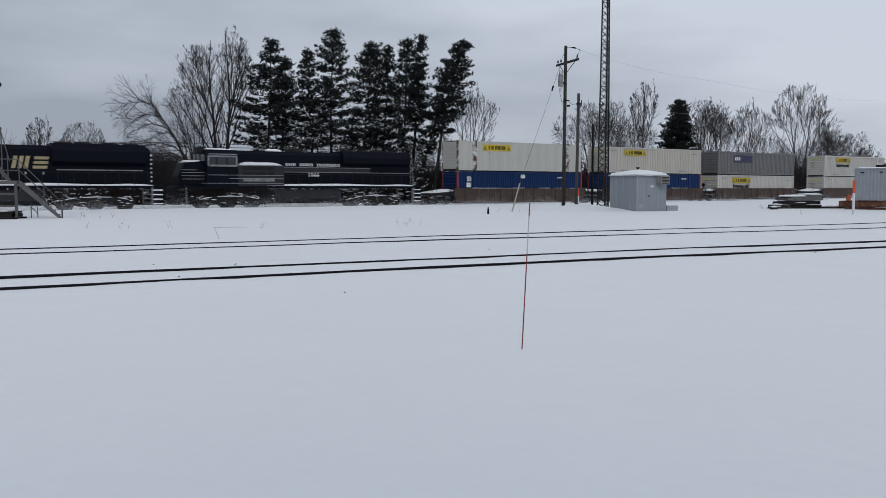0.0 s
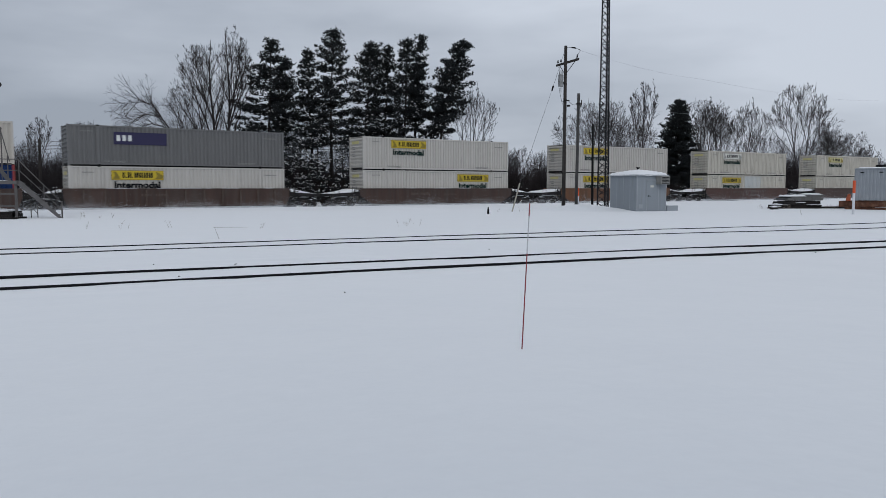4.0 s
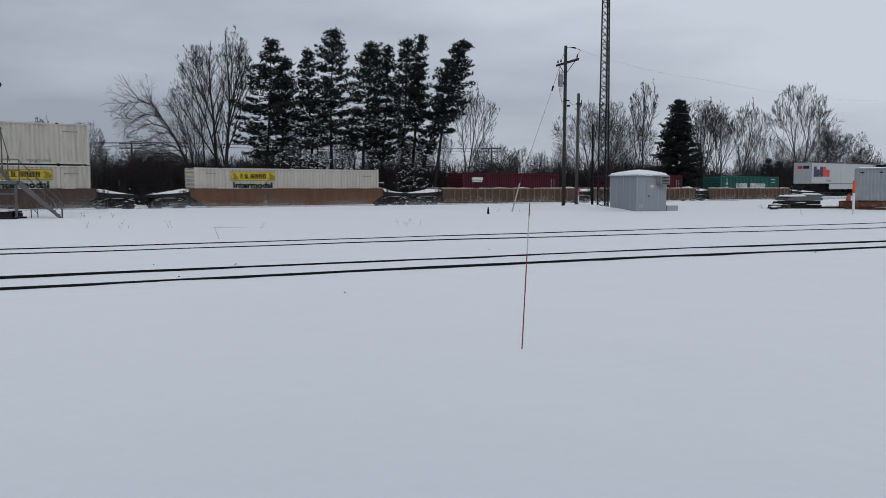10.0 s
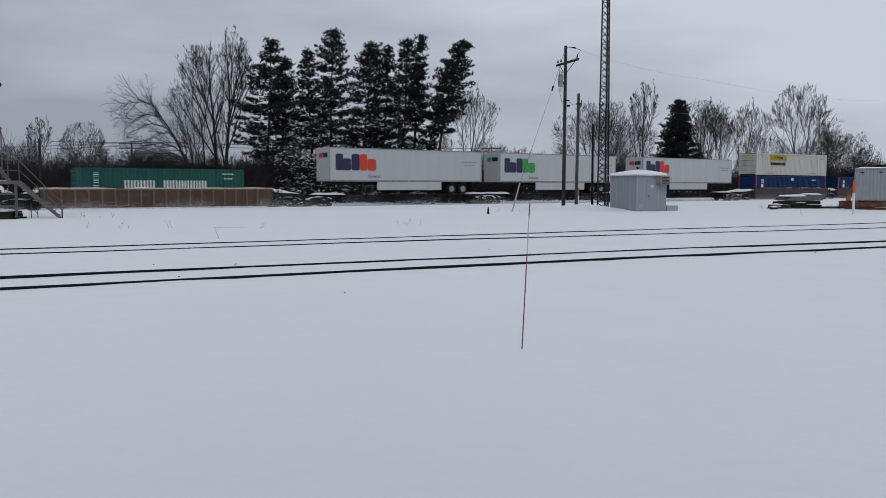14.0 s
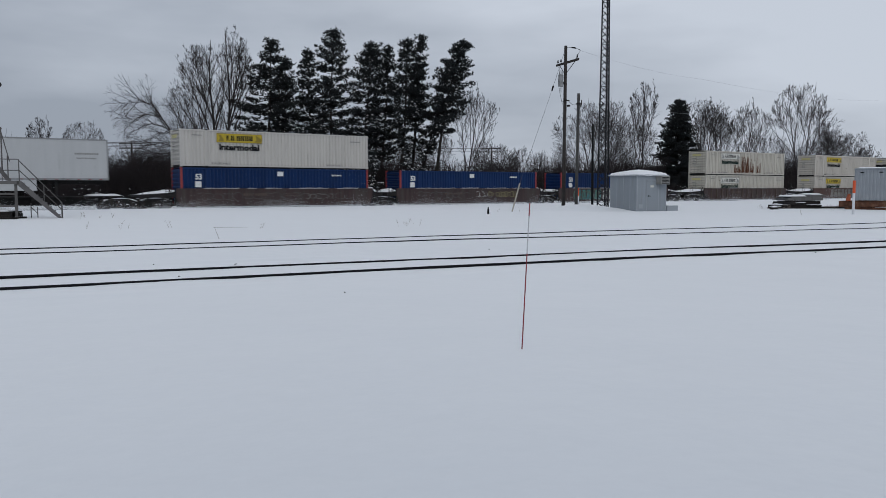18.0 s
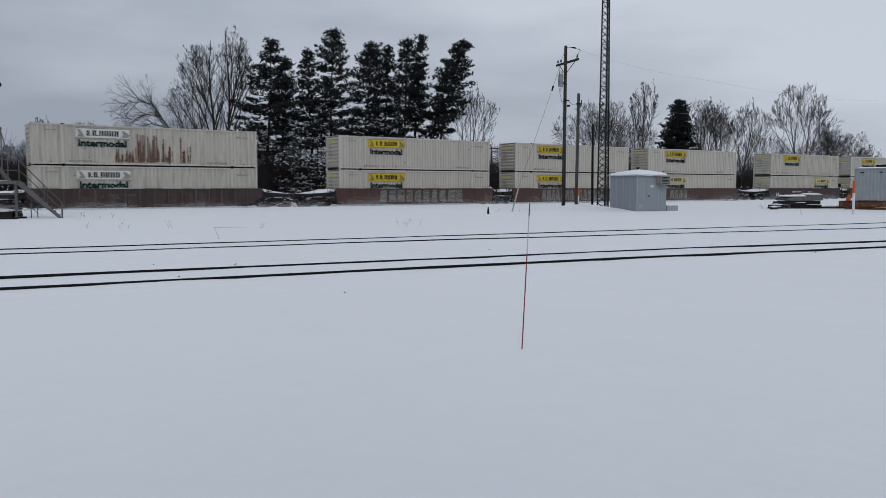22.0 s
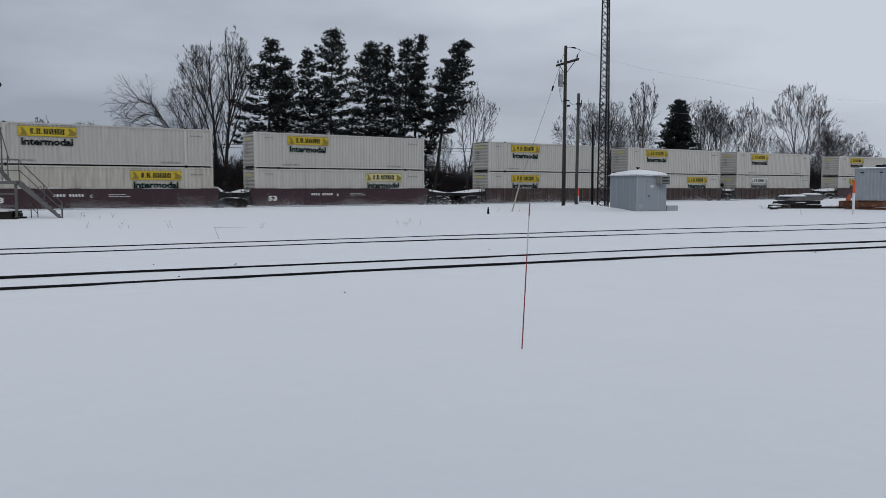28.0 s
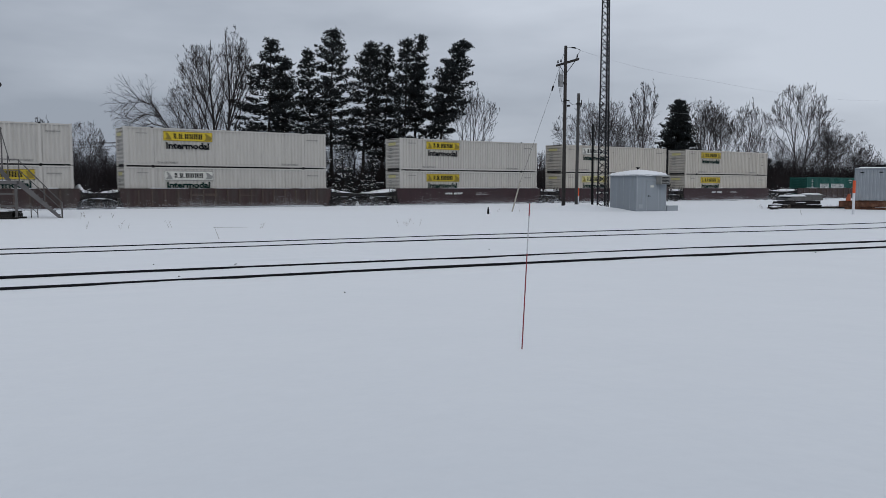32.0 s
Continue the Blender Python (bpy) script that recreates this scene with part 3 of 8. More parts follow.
def kind_of(key):
    """Builds each kind of container once; later ones of the kind are copies."""
    if key in KINDS:
        return None
    tone, pos, style = key[0], key[1], key[2]
    paints = {"white": M_WHITE, "cream": M_CREAM, "grubby": M_GRUBBY}
    if tone in paints:
        words = {"white": "white corrugated steel container", "cream": "cream corrugated steel container", "grubby": "dirty off-white corrugated container"}[tone]
        faded = " with a yellow name panel" if style[0] == "yellow" else (" with a dull yellow name panel" if style[0] == "old" else " with a faded pale name panel")
        c = make_container("container", 16.15, paints[tone], words + faded)
        x = {"left": -5.25, "right": 1.95, "lefthigh": -5.25}[pos]
        z = CH - 0.96 if pos == "lefthigh" else CH - 1.0
        if style[0] != "none":
            yellow_sign(c, x, z, style)
        small_print(c)
        end_sign(c)
        if tone != "white":
            scuffs(c, len(KINDS))
    elif tone == "reefer":
        c = make_container("container", 16.15, M_SMOOTH, "smooth white container with rust-streaked posts", "smooth", "plain", True, M_POST)
        plain_sign(c)
    elif tone == "creamplain":
        c = make_container("container", 16.15, M_CREAM, "cream corrugated container with one yellow panel")
        plain_sign(c)
        small_print(c)
        end_sign(c)
    elif tone == "grey":
        c = make_container("container", 16.15, M_GREY, "dark grey ribbed container with a purple panel")
        pl = boxpart("name_panel", (-5.0, -1.25, -W2 - 0.014, -W2 + 0.006, CH - 1.35, CH - 0.45), M_PURPLE, c, "purple name panel")
        bm = bmesh.new()
        bars(-4.8, -3.6, CH - 1.1, CH - 0.68, -W2 - 0.014, 3, bm)
        part("name_bar", bm, M_LETTER, pl)
        small_print(c)
    elif tone == "blue":
        c = make_container("container", 16.15, M_BLUE, "dark blue corrugated container with red corner posts", red=True)
        lettering("53", -6.95, -W2 - 0.008, 1.95, 0.42, 0.5, M_LETTER, c, "size_mark")
        boxpart("data_plate", (-6.98, -6.5, -W2 - 0.012, -W2 + 0.006, 1.35, 1.8), M_LETTER, c, "white data plate")
        boxpart("logo_plate", (-0.3, 0.2, -W2 - 0.012, -W2 + 0.006, 2.25, 2.62), M_LETTER, c, "white square plate")
        bm = bmesh.new()
        bars(4.6, 5.5, 2.28, 2.42, -W2, 9, bm)
        part("name_bar", bm, M_LETTER, c)
        lettering("53", -8.08, -W2 + 0.0, 0, 0.4, 0.45, M_LETTER, c, "size_mark").matrix_basis = pose(0.055, 0.4, 1.95, 0, 0, -90) @ pose(8.08, 0, 0)
    elif tone == "maroon":
        c = make_container("container", 12.19, M_MAROON, "maroon forty-foot corrugated container", posts=False, height=2.76)
        bm = bmesh.new()
        if pos == "upright":
            for i in range(6):
                z = 2.32 - i * 0.27
                box(bm, -5.2, -4.85, -W2 - 0.012, -W2 + 0.02, z - 0.19, z)
        else:
            box(bm, -4.95, -3.7, -W2 - 0.012, -W2 + 0.02, 2.08, 2.3)
            bars(-4.95, -3.7, 1.85, 2.02, -W2, 6, bm)
        part("name_bar", bm, M_LETTER, c)
        bm = bmesh.new()
        for i in range(8):
            box(bm, 5.05, 5.16, -W2 - 0.01, -W2 + 0.02, 0.9 + i * 0.17, 1.01 + i * 0.17)
            box(bm, 5.45, 5.52, -W2 - 0.01, -W2 + 0.02, 0.9 + i * 0.17, 1.0 + i * 0.17)
        part("number_bar", bm, M_GREYLET, c)
    elif tone == "green":
        c = make_container("container", 12.19, M_GREEN, "sea-green forty-foot container with white bars of lettering", posts=False, height=2.76)
        bm = bmesh.new()
        bars(-2.9, -0.65, 1.26, 1.86, -W2, 10, bm, stem=0.5)
        bars(-0.1, 3.2, 1.26, 1.86, -W2, 15, bm, stem=0.5)
        part("name_bar", bm, M_LETTER, c)
        bm = bmesh.new()
        for i in range(3):
            for q in (0.0, 0.12, 0.24):
                box(bm, -5.0, -4.65, -W2 - 0.012, -W2 + 0.02, 1.22 + 0.45 * i + q, 1.26 + 0.45 * i + q)
        bars(4.4, 5.3, 2.34, 2.42, -W2, 7, bm)
        bars(4.5, 5.2, 1.96, 2.06, -W2, 3, bm)
        part("number_bar", bm, M_LETTER, c)
    KINDS[key] = c
    return c


def plain_sign(c):
    pl = boxpart("name_panel", (-5.1, -1.6, -W2 - 0.02, -W2 + 0.006, CH - 0.92, CH - 0.32), M_YELLOW, c, "yellow name panel")
    bm = bmesh.new()
    name_blocks(bm, -4.4, -2.3, CH - 0.79, CH - 0.44, -W2 - 0.02)
    part("name_bar", bm, M_BLACK, pl)
    bm = bmesh.new()
    for a in (-4.98, -2.1):
        prism(bm, [(a, CH - 0.85), (a + 0.4, CH - 0.85), (a + 0.3, CH - 0.6), (a + 0.12, CH - 0.4)], "y", -W2 - 0.026, -W2 - 0.018)
    part("scroll", bm, M_OLIVE, pl)


# ------------------------------------------------------------------ railcars
TRUCK = {}


def wheel_mesh(r):
    bm = bmesh.new()
    pr = [(0.0, 0.06), (0.10, 0.06), (0.12, 0.025), (r - 0.09, 0.03), (r - 0.07, 0.07), (r, 0.07), (r, -0.05), (r + 0.03, -0.06), (r + 0.03, -0.085),
          (r - 0.07, -0.085), (r - 0.09, -0.03), (0.12, -0.02), (0.1, -0.06), (0.0, -0.06)]
    k = 20
    rings = [[bm.verts.new((p[0] * math.cos(2 * math.pi * i / k), -p[1], p[0] * math.sin(2 * math.pi * i / k))) for i in range(k)] for p in pr[1:-1]]
    for r0, r1 in zip(rings, rings[1:]):
        for i in range(k):
            j = (i + 1) % k
            bm.faces.new((r0[i], r0[j], r1[j], r1[i]))
    bm.faces.new(rings[0])
    bm.faces.new(rings[-1][::-1])
    return finish(bm, "wheel", M_WHEEL)


WHEEL = wheel_mesh(0.42)
BIG_WHEEL = wheel_mesh(0.53)


def truck(parent, x, axles=(-0.89, 0.89), wheel=WHEEL, r=0.42):
    """A wheel truck: cast side frames, bolster, springs and wheels."""
    a = axles[-1] + 0.35
    bm = bmesh.new()
    box(bm, x - 0.22, x + 0.22, -0.95, 0.95, r - 0.02, r + 0.38)
    tr = part("truck", bm, M_DARK, parent)
    for face in (-1, 1):
        y0, y1 = sorted((face * 0.92, face * 1.06))
        bm = bmesh.new()
        pts = [(x - a, r - 0.08), (x - a, r + 0.2), (x - a * 0.5, r + 0.42), (x + a * 0.5, r + 0.42), (x + a, r + 0.2), (x + a, r - 0.08), (x + a * 0.72, r - 0.06),
               (x + a * 0.45, r - 0.26), (x - a * 0.45, r - 0.26), (x - a * 0.72, r - 0.06)]
        prism(bm, pts, "y", y0, y1)
        part("side_frame", bm, M_DARK, tr)
        bm = bmesh.new()
        for k in (-0.16, 0, 0.16):
            tube(bm, (x + k, face * 1.08, r - 0.2), (x + k, face * 1.08, r + 0.16), 0.055, sides=8)
        part("spring", bm, M_WHEEL, tr)
        for ax in axles:
            w = part("wheel", wheel, None, tr)
            w.location = (x + ax, face * 0.72, r)
            if face > 0:
                w.rotation_euler = (0, 0, math.pi)
    rnd = random.Random(int(x * 10) + 7)
    bm = bmesh.new()
    for k in range(7):
        px = x + rnd.uniform(-a, a)
        pz = r + rnd.choice((0.42, 0.2, -0.06, -0.2)) + rnd.uniform(-0.05, 0.05)
        w, h = rnd.uniform(0.06, 0.3), rnd.uniform(0.015, 0.05)
        prism(bm, [(px, pz), (px + w, pz), (px + w * 0.8, pz + h), (px + w * 0.3, pz + h * 1.2)], "y", -1.12, -1.0)
    top = [(x - a, r + 0.2), (x - a * 0.5, r + 0.42), (x + a * 0.5, r + 0.42), (x + a, r + 0.2)]
    for (xa, za), (xb, zb) in zip(top, top[1:]):
        f0, f1 = rnd.uniform(0.0, 0.25), rnd.uniform(0.7, 1.0)
        p0, p1 = (xa + (xb - xa) * f0, za + (zb - za) * f0), (xa + (xb - xa) * f1, za + (zb - za) * f1)
        prism(bm, [p0, p1, (p1[0], p1[1] + 0.035), ((p0[0] + p1[0]) / 2, (p0[1] + p1[1]) / 2 + 0.075), (p0[0], p0[1] + 0.03)], "y", -1.09, -0.93)
    for ax in axles:
        for k in range(4):
            t0, t1 = 0.6 + 0.5 * k, 0.6 + 0.5 * (k + 0.85)
            ring = [(x + ax + (r + q) * math.cos(t), r + (r + q) * math.sin(t)) for q, t in ((-0.075, t0), (-0.075, t1), (-0.02, t1), (-0.02, t0))]
            if rnd.random() < 0.7:
                prism(bm, ring, "y", -0.80, -0.785)
    part("packed_snow", bm, M_CAP, tr, "snow packed on the truck")
    for ax in axles:
        bm = bmesh.new()
        tube(bm, (x + ax, -1.12, r), (x + ax, 1.12, r), 0.085, sides=8)
        part("axle", bm, M_WHEEL, tr)
    return tr


def coupler(parent, x, sx):
    bm = bmesh.new()
    box(bm, *sorted((x, x + sx * 0.36)), -0.1, 0.1, 0.76, 0.98)
    box(bm, *sorted((x + sx * 0.3, x + sx * 0.53)), -0.17, 0.17, 0.70, 1.04, 0.03)
    part("coupler", bm, M_DARK, parent)


SNOWN = [0]


def end_deck(c, sx, inner, outer, paint, shared, caps=True):
    fill = (1.0 if shared else 0.5) if sx > 0 else 0.3
    """The deck over a truck at one end of a well car, with its hand rails, ladder and settled snow."""
    x0, x1 = sorted((sx * inner, sx * outer))
    bm = bmesh.new()
    top_in, top_out = 1.36, (1.26 if shared else 1.14)
    pts = [(sx * inner, 0.92), (sx * inner, top_in), (sx * (inner + 0.55), top_in - 0.10), (sx * outer, top_out), (sx * outer, 0.90)]
    prism(bm, pts if sx > 0 else pts[::-1], "y", -1.38, 1.38)
    deck = part("end_deck", bm, paint, c)
    if caps:
        SNOWN[0] += 1
        bm = bmesh.new()
        n, k = 7, 5
        rows = []
        seed = SNOWN[0] * 3.7
        for i in range(n + 1):
            f = i / n
            xx = sx * (inner + 0.06 + (outer - inner - 0.16) * f)
            zz = top_in - 0.06 * min(1, f * 2) + (top_out - top_in + 0.06) * max(0, f - 0.15) / 0.85
            hgt = (0.16 + 0.24 * fill) * max(0.0, math.sin(math.pi * min(1, f + 0.12))) ** 0.6 * (0.55 + 0.9 * abs(noise.noise(Vector((f * 2.2, seed, 0)))))
            if f < 0.4:
                hgt += 0.36 * fill * (1 - f / 0.4)
            rows.append([bm.verts.new((xx, -1.3 + 2.6 * j / k, zz + 0.004 + hgt * math.sin(math.pi * (j + 0.35) / (k + 0.7)) ** 0.45 * (0.8 + 0.4 * noise.noise(Vector((f * 3, j, seed))))))
                         for j in range(k + 1)])
        lo = [[bm.verts.new((v.co.x, v.co.y, min(v.co.z, top_in) - 0.12)) for v in r] for r in rows]
        for a in range(n):
            for j in range(k):
                bm.faces.new((rows[a][j], rows[a][j + 1], rows[a + 1][j + 1], rows[a + 1][j]))
            bm.faces.new((rows[a][0], rows[a + 1][0], lo[a + 1][0], lo[a][0]))
            bm.faces.new((rows[a][k], rows[a + 1][k], lo[a + 1][k], lo[a][k]))
        bm.faces.new(rows[0] + lo[0][::-1])
        bm.faces.new(rows[n] + lo[n][::-1])
        part("snow_cap", bm, M_CAP, deck, "settled snow", True)
    bm = bmesh.new()
    for y in (-1.36, 1.36):
        xa = sx * (inner + 0.35)
        for k in range(4):
            z = 0.45 + 0.3 * k
            tube(bm, (xa, y * 1.03, z), (xa + sx * 0.45, y * 1.03, z), 0.018, sides=5)
        for xx in (xa, xa + sx * 0.45):
            tube(bm, (xx, y * 1.03, 0.4), (xx, y * 1.03, 1.75), 0.018, sides=5)
    part("ladder", bm, M_DARK, deck)
    bm = bmesh.new()
    tube(bm, (sx * (outer - 0.3), -1.25, 1.0), (sx * (outer - 0.3), -1.25, 1.62), 0.018, sides=5)
    tube(bm, (sx * (outer - 0.3), -1.25, 1.62), (sx * (outer - 0.75), -1.25, 1.62), 0.018, sides=5)
    tube(bm, (sx * (outer - 0.75), -1.25, 1.0), (sx * (outer - 0.75), -1.25, 1.62), 0.018, sides=5)
    part("grab_iron", bm, M_DARK, deck)
    for y in (-1.37, 1.37):
        bm = bmesh.new()
        for k in (0.0, 0.42):
            box(bm, *sorted((sx * (inner + 0.05 + k), sx * (inner + 0.13 + k))), y - 0.03, y + 0.03, 0.3, 1.5)
        box(bm, *sorted((sx * (inner + 0.05), sx * (inner + 0.75))), y - 0.025, y + 0.025, 0.36, 0.46)
        part("end_frame", bm, M_DARK, deck)
    if sx > 0:
        bm = bmesh.new()
        xb = inner + 0.62 * (outer - inner)
        tube(bm, (xb, -0.95, 1.1), (xb, -0.95, 2.05), 0.035, sides=6)
        tube(bm, (xb - 0.06, -0.95, 1.98), (xb + 0.0, -0.95, 1.98), 0.24, 0.24, 12)
        part("brake_stand", bm, M_DARK, deck)


def scribble(bm, x0, x1, z0, z1, y, seed, loops=9, wide=0.06):
    """Looping sprayed strokes, of no reading."""
    rnd = random.Random(seed)
    step = (x1 - x0) / loops
    for k in range(loops):
        cx, cz = x0 + step * (k + 0.5), (z0 + z1) / 2
        rx, rz = step * rnd.uniform(0.4, 0.75), (z1 - z0) / 2 * rnd.uniform(0.55, 1)
        a0, span = rnd.uniform(0, 6.28), rnd.uniform(3.2, 6.2)
        wob = rnd.uniform(1, 3)
        prev = None
        for i in range(13):
            a = a0 + span * i / 12
            x = cx + rx * math.cos(a) * (1 + 0.25 * math.sin(wob * a))
            z = cz + rz * math.sin(a)
            n = Vector((math.cos(a), 0, math.sin(a))) * wide / 2
            cur = (bm.verts.new((x - n.x, y, z - n.z)), bm.verts.new((x + n.x, y, z + n.z)))
            if prev:
                bm.faces.new((prev[0], prev[1], cur[1], cur[0]))
            prev = cur


WELLN = [0]


def make_well(paint, ends, label, ribs=0, marks=None, tag=None, dip=True, well=8.45, ladder_caps=True, chord=None, snowy=True):
    """A well car unit. ends: (left, right), each 'own' (a truck of its own), 'share' (carries the truck between two units) or 'lean' (rests on its neighbour's)."""
    WELLN[0] += 1
    c = thing("well_car", Matrix(), label, "railway freight car", "well cars of the train")
    w = well
    for face in (-1, 1):
        y = face * 1.40
        ya, yb = sorted((y, y - face * 0.05))
        bm = bmesh.new()
        low = 0.22
        taper = 1.25 if ends == ("own", "own") else 0.28
        pts = [(-w, 1.58), (-w, 0.95), (-w + taper, low), (w - taper, low), (w, 0.95), (w, 1.58)]
        prism(bm, pts, "y", ya, yb)
        side = part("well_side", bm, paint, c)
        ya, yb = sorted((y + face * 0.03, y - face * 0.09))
        boxpart("top_chord", (-w, w, ya, yb, 1.50, 1.60), chord or paint, side)
        # dark sheets added behind the tapered ends, covering the container's pale base
        for sx in (-1, 1):
            boxpart("end_filler", (*sorted((sx * w, sx * (w - taper - 0.1))), *sorted((face * 1.36, face * 1.31)), low, 1.2), M_DARK, side)
        if snowy:
            bm = bmesh.new()
            n = 24
            for i in range(n):
                a = -w + 2 * w * i / n
                hh = 0.045 + 0.05 * noise.noise(Vector((a * 0.7, WELLN[0] * 2.3, face)))
                if not chord:
                    hh = hh * 0.8 - 0.012 if abs(a) < 6.4 else 0
                if hh > 0.02:
                    box(bm, a, a + 2 * w / n, ya + 0.005, yb - 0.005, 1.601, 1.601 + hh)
            tagged(part("snow_line", bm, M_CAP, side, "thin snow along the top chord"), kind="stuff")
        boxpart("bottom_sill", (-w + taper, w - taper, ya, yb, low - 0.03, low + 0.10), paint, side)
        if ribs:
            step = 2 * (w - 1.3) / ribs
            me = None
            for i in range(ribs + 1):
                if me is None:
                    bm = bmesh.new()
                    ya, yb = sorted((0, face * 0.11))
                    box(bm, -0.04, 0.04, ya, yb, low + 0.16, 1.5)
                    box(bm, -0.2, 0.04, ya, yb, low + 0.09, low + 0.16)
                    rb = part("rib", bm, chord or M_CAR_RIB, side)
                    me = rb.data
                else:
                    rb = part("rib", me, None, side)
                rb.location = (-w + 1.3 + i * step, y, 0)
    boxpart("well_floor", (-w + 0.8, w - 0.8, -1.34, 1.34, 0.22, 0.34), M_DARK, c)
    for sx, e in ((-1, ends[0]), (1, ends[1])):
        outer = {"own": w + 2.72, "share": w + 1.05, "lean": w + 1.05}[e]
        end_deck(c, sx, w - 0.02, outer, M_DARK if e != "own" else M_DARK, e != "own", ladder_caps)
        if e == "own":
            truck(c, sx * (w + 1.45))
            coupler(c, sx * outer, sx)
        elif e == "share":
            truck(c, sx * (w + 1.25))
    if marks:
        for txt, x, z, hgt, wid in marks:
            lettering(txt, x, -1.412, z, hgt, wid, M_LETTER, c, "mark")
    bm = bmesh.new()
    y = -1.402
    bars(-3.2, -1.2, 1.02, 1.2, y, 10, bm, gaps=(4,))
    bars(0.4, 1.6, 1.12, 1.17, y, 8, bm)
    bars(0.4, 1.9, 1.0, 1.05, y, 10, bm)
    part("number_bar", bm, M_CAR_RIB if paint != M_CAR_MAROON else M_LETTER, c)
    if tag:
        for (m, x0, x1, z0, z1, seed, loops, wide) in tag:
            bm = bmesh.new()
            if loops:
                scribble(bm, x0, x1, z0, z1, -1.405 - 0.002 * (seed % 3), seed, loops, wide)
            else:
                rnd = random.Random(seed)
                n = max(2, round((x1 - x0) / wide))
                for i in range(n):
                    a = x0 + (x1 - x0) * i / n
                    b = a + (x1 - x0) / n * rnd.uniform(0.75, 0.97)
                    if m == M_TAG_DARK:
                        a, b = a + 0.3 * (b - a), a + 0.55 * (b - a)
                    prism(bm, [(a, z0 + rnd.uniform(0, 0.1)), (b, z0), (b - rnd.uniform(0, 0.15), z1), (a + rnd.uniform(0, 0.15), z1 - rnd.uniform(0, 0.12))], "y", -1.404 - 0.004 * (m == M_TAG_DARK), -1.398)
            part("graffiti", bm, m, c, "sprayed graffiti")
    return c


def make_spine(label, left_own):
    """A skeletal car: a centre beam on trucks, with trays for the trailer's wheels."""
    c = thing("spine_car", Matrix(), label, "railway freight car", "spine cars of the train")
    w = 9.2
    bm = bmesh.new()
    prism(bm, [(-w, 0.75), (-w + 1.6, 0.45), (w - 1.6, 0.45), (w, 0.75), (w, 1.05), (-w, 1.05)], "y", -0.35, 0.35)
    part("centre_beam", bm, M_DARK, c)
    for x in (-6.4, -1.5, 3.2, 6.6):
        boxpart("cross_arm", (x - 0.12, x + 0.12, -1.3, 1.3, 0.78, 0.96), M_DARK, c)
    for y0 in (-1.36, 0.5):
        boxpart("wheel_tray", (-7.4, 7.4, y0, y0 + 0.86, 0.98, 1.04), M_DARK, c)
    bm = bmesh.new()
    box(bm, -0.35, 0.35, -0.5, 0.5, 1.02, 1.12)
    for s in (-1, 1):
        tube(bm, (-7.0 + s * 0.7, s * 0.35, 1.05), (-7.0, s * 0.2, 1.9), 0.06)
    part("hitch", bm, M_DARK, c)
    SNOWN[0] += 1
    bm = bmesh.new()
    lump(bm, -w + 0.1, -w + 3.0, -1.1, 1.1, 1.05, 0.22, SNOWN[0])
    part("snow_cap", bm, M_CAP, c, "settled snow", True)
    bm = bmesh.new()
    lump(bm, w - 2.6, w - 0.1, -1.0, 1.0, 1.05, 0.18, SNOWN[0] + 0.5)
    part("snow_cap", bm, M_CAP, c, "settled snow", True)
    bm = bmesh.new()
    for sx in (-1, 1):
        box(bm, *sorted((sx * (w - 2.2), sx * (w - 0.2))), -1.25, 1.25, 0.99, 1.045)
    part("end_platform", bm, M_DARK, c)
    truck(c, -w + 0.35)
    if left_own:
        coupler(c, -w, -1)
        truck(c, w - 0.4)
    else:
        truck(c, w - 0.4)
        coupler(c, w, 1)
    return c


def block_word(c, x, z, h, second, second_label):
    """The big two-colour name on a trailer, kept as plain blocks."""
    y = -1.31
    for a, b, top, m, lab in ((0.0, 0.50, 1.0, M_PURPLE, "purple name block"), (0.46, 1.04, 0.72, M_PURPLE, "purple name block"), (1.07, 1.62, 1.0, M_PURPLE, "purple name block"),
                              (1.64, 2.14, 1.0, second, second_label), (2.16, 2.78, 0.72, second, second_label)):
        bm = bmesh.new()
        w = (b - a) * h
        cut = 0.16 * w
        p = [(x + a * h, z + cut), (x + a * h + cut, z), (x + b * h - cut, z), (x + b * h, z + cut), (x + b * h, z + top * h - cut), (x + b * h - cut, z + top * h), (x + a * h + cut, z + top * h), (x + a * h, z + top * h - cut)]
        prism(bm, p, "y", y, y + 0.012)
        part("name_block", bm, m, c, lab)


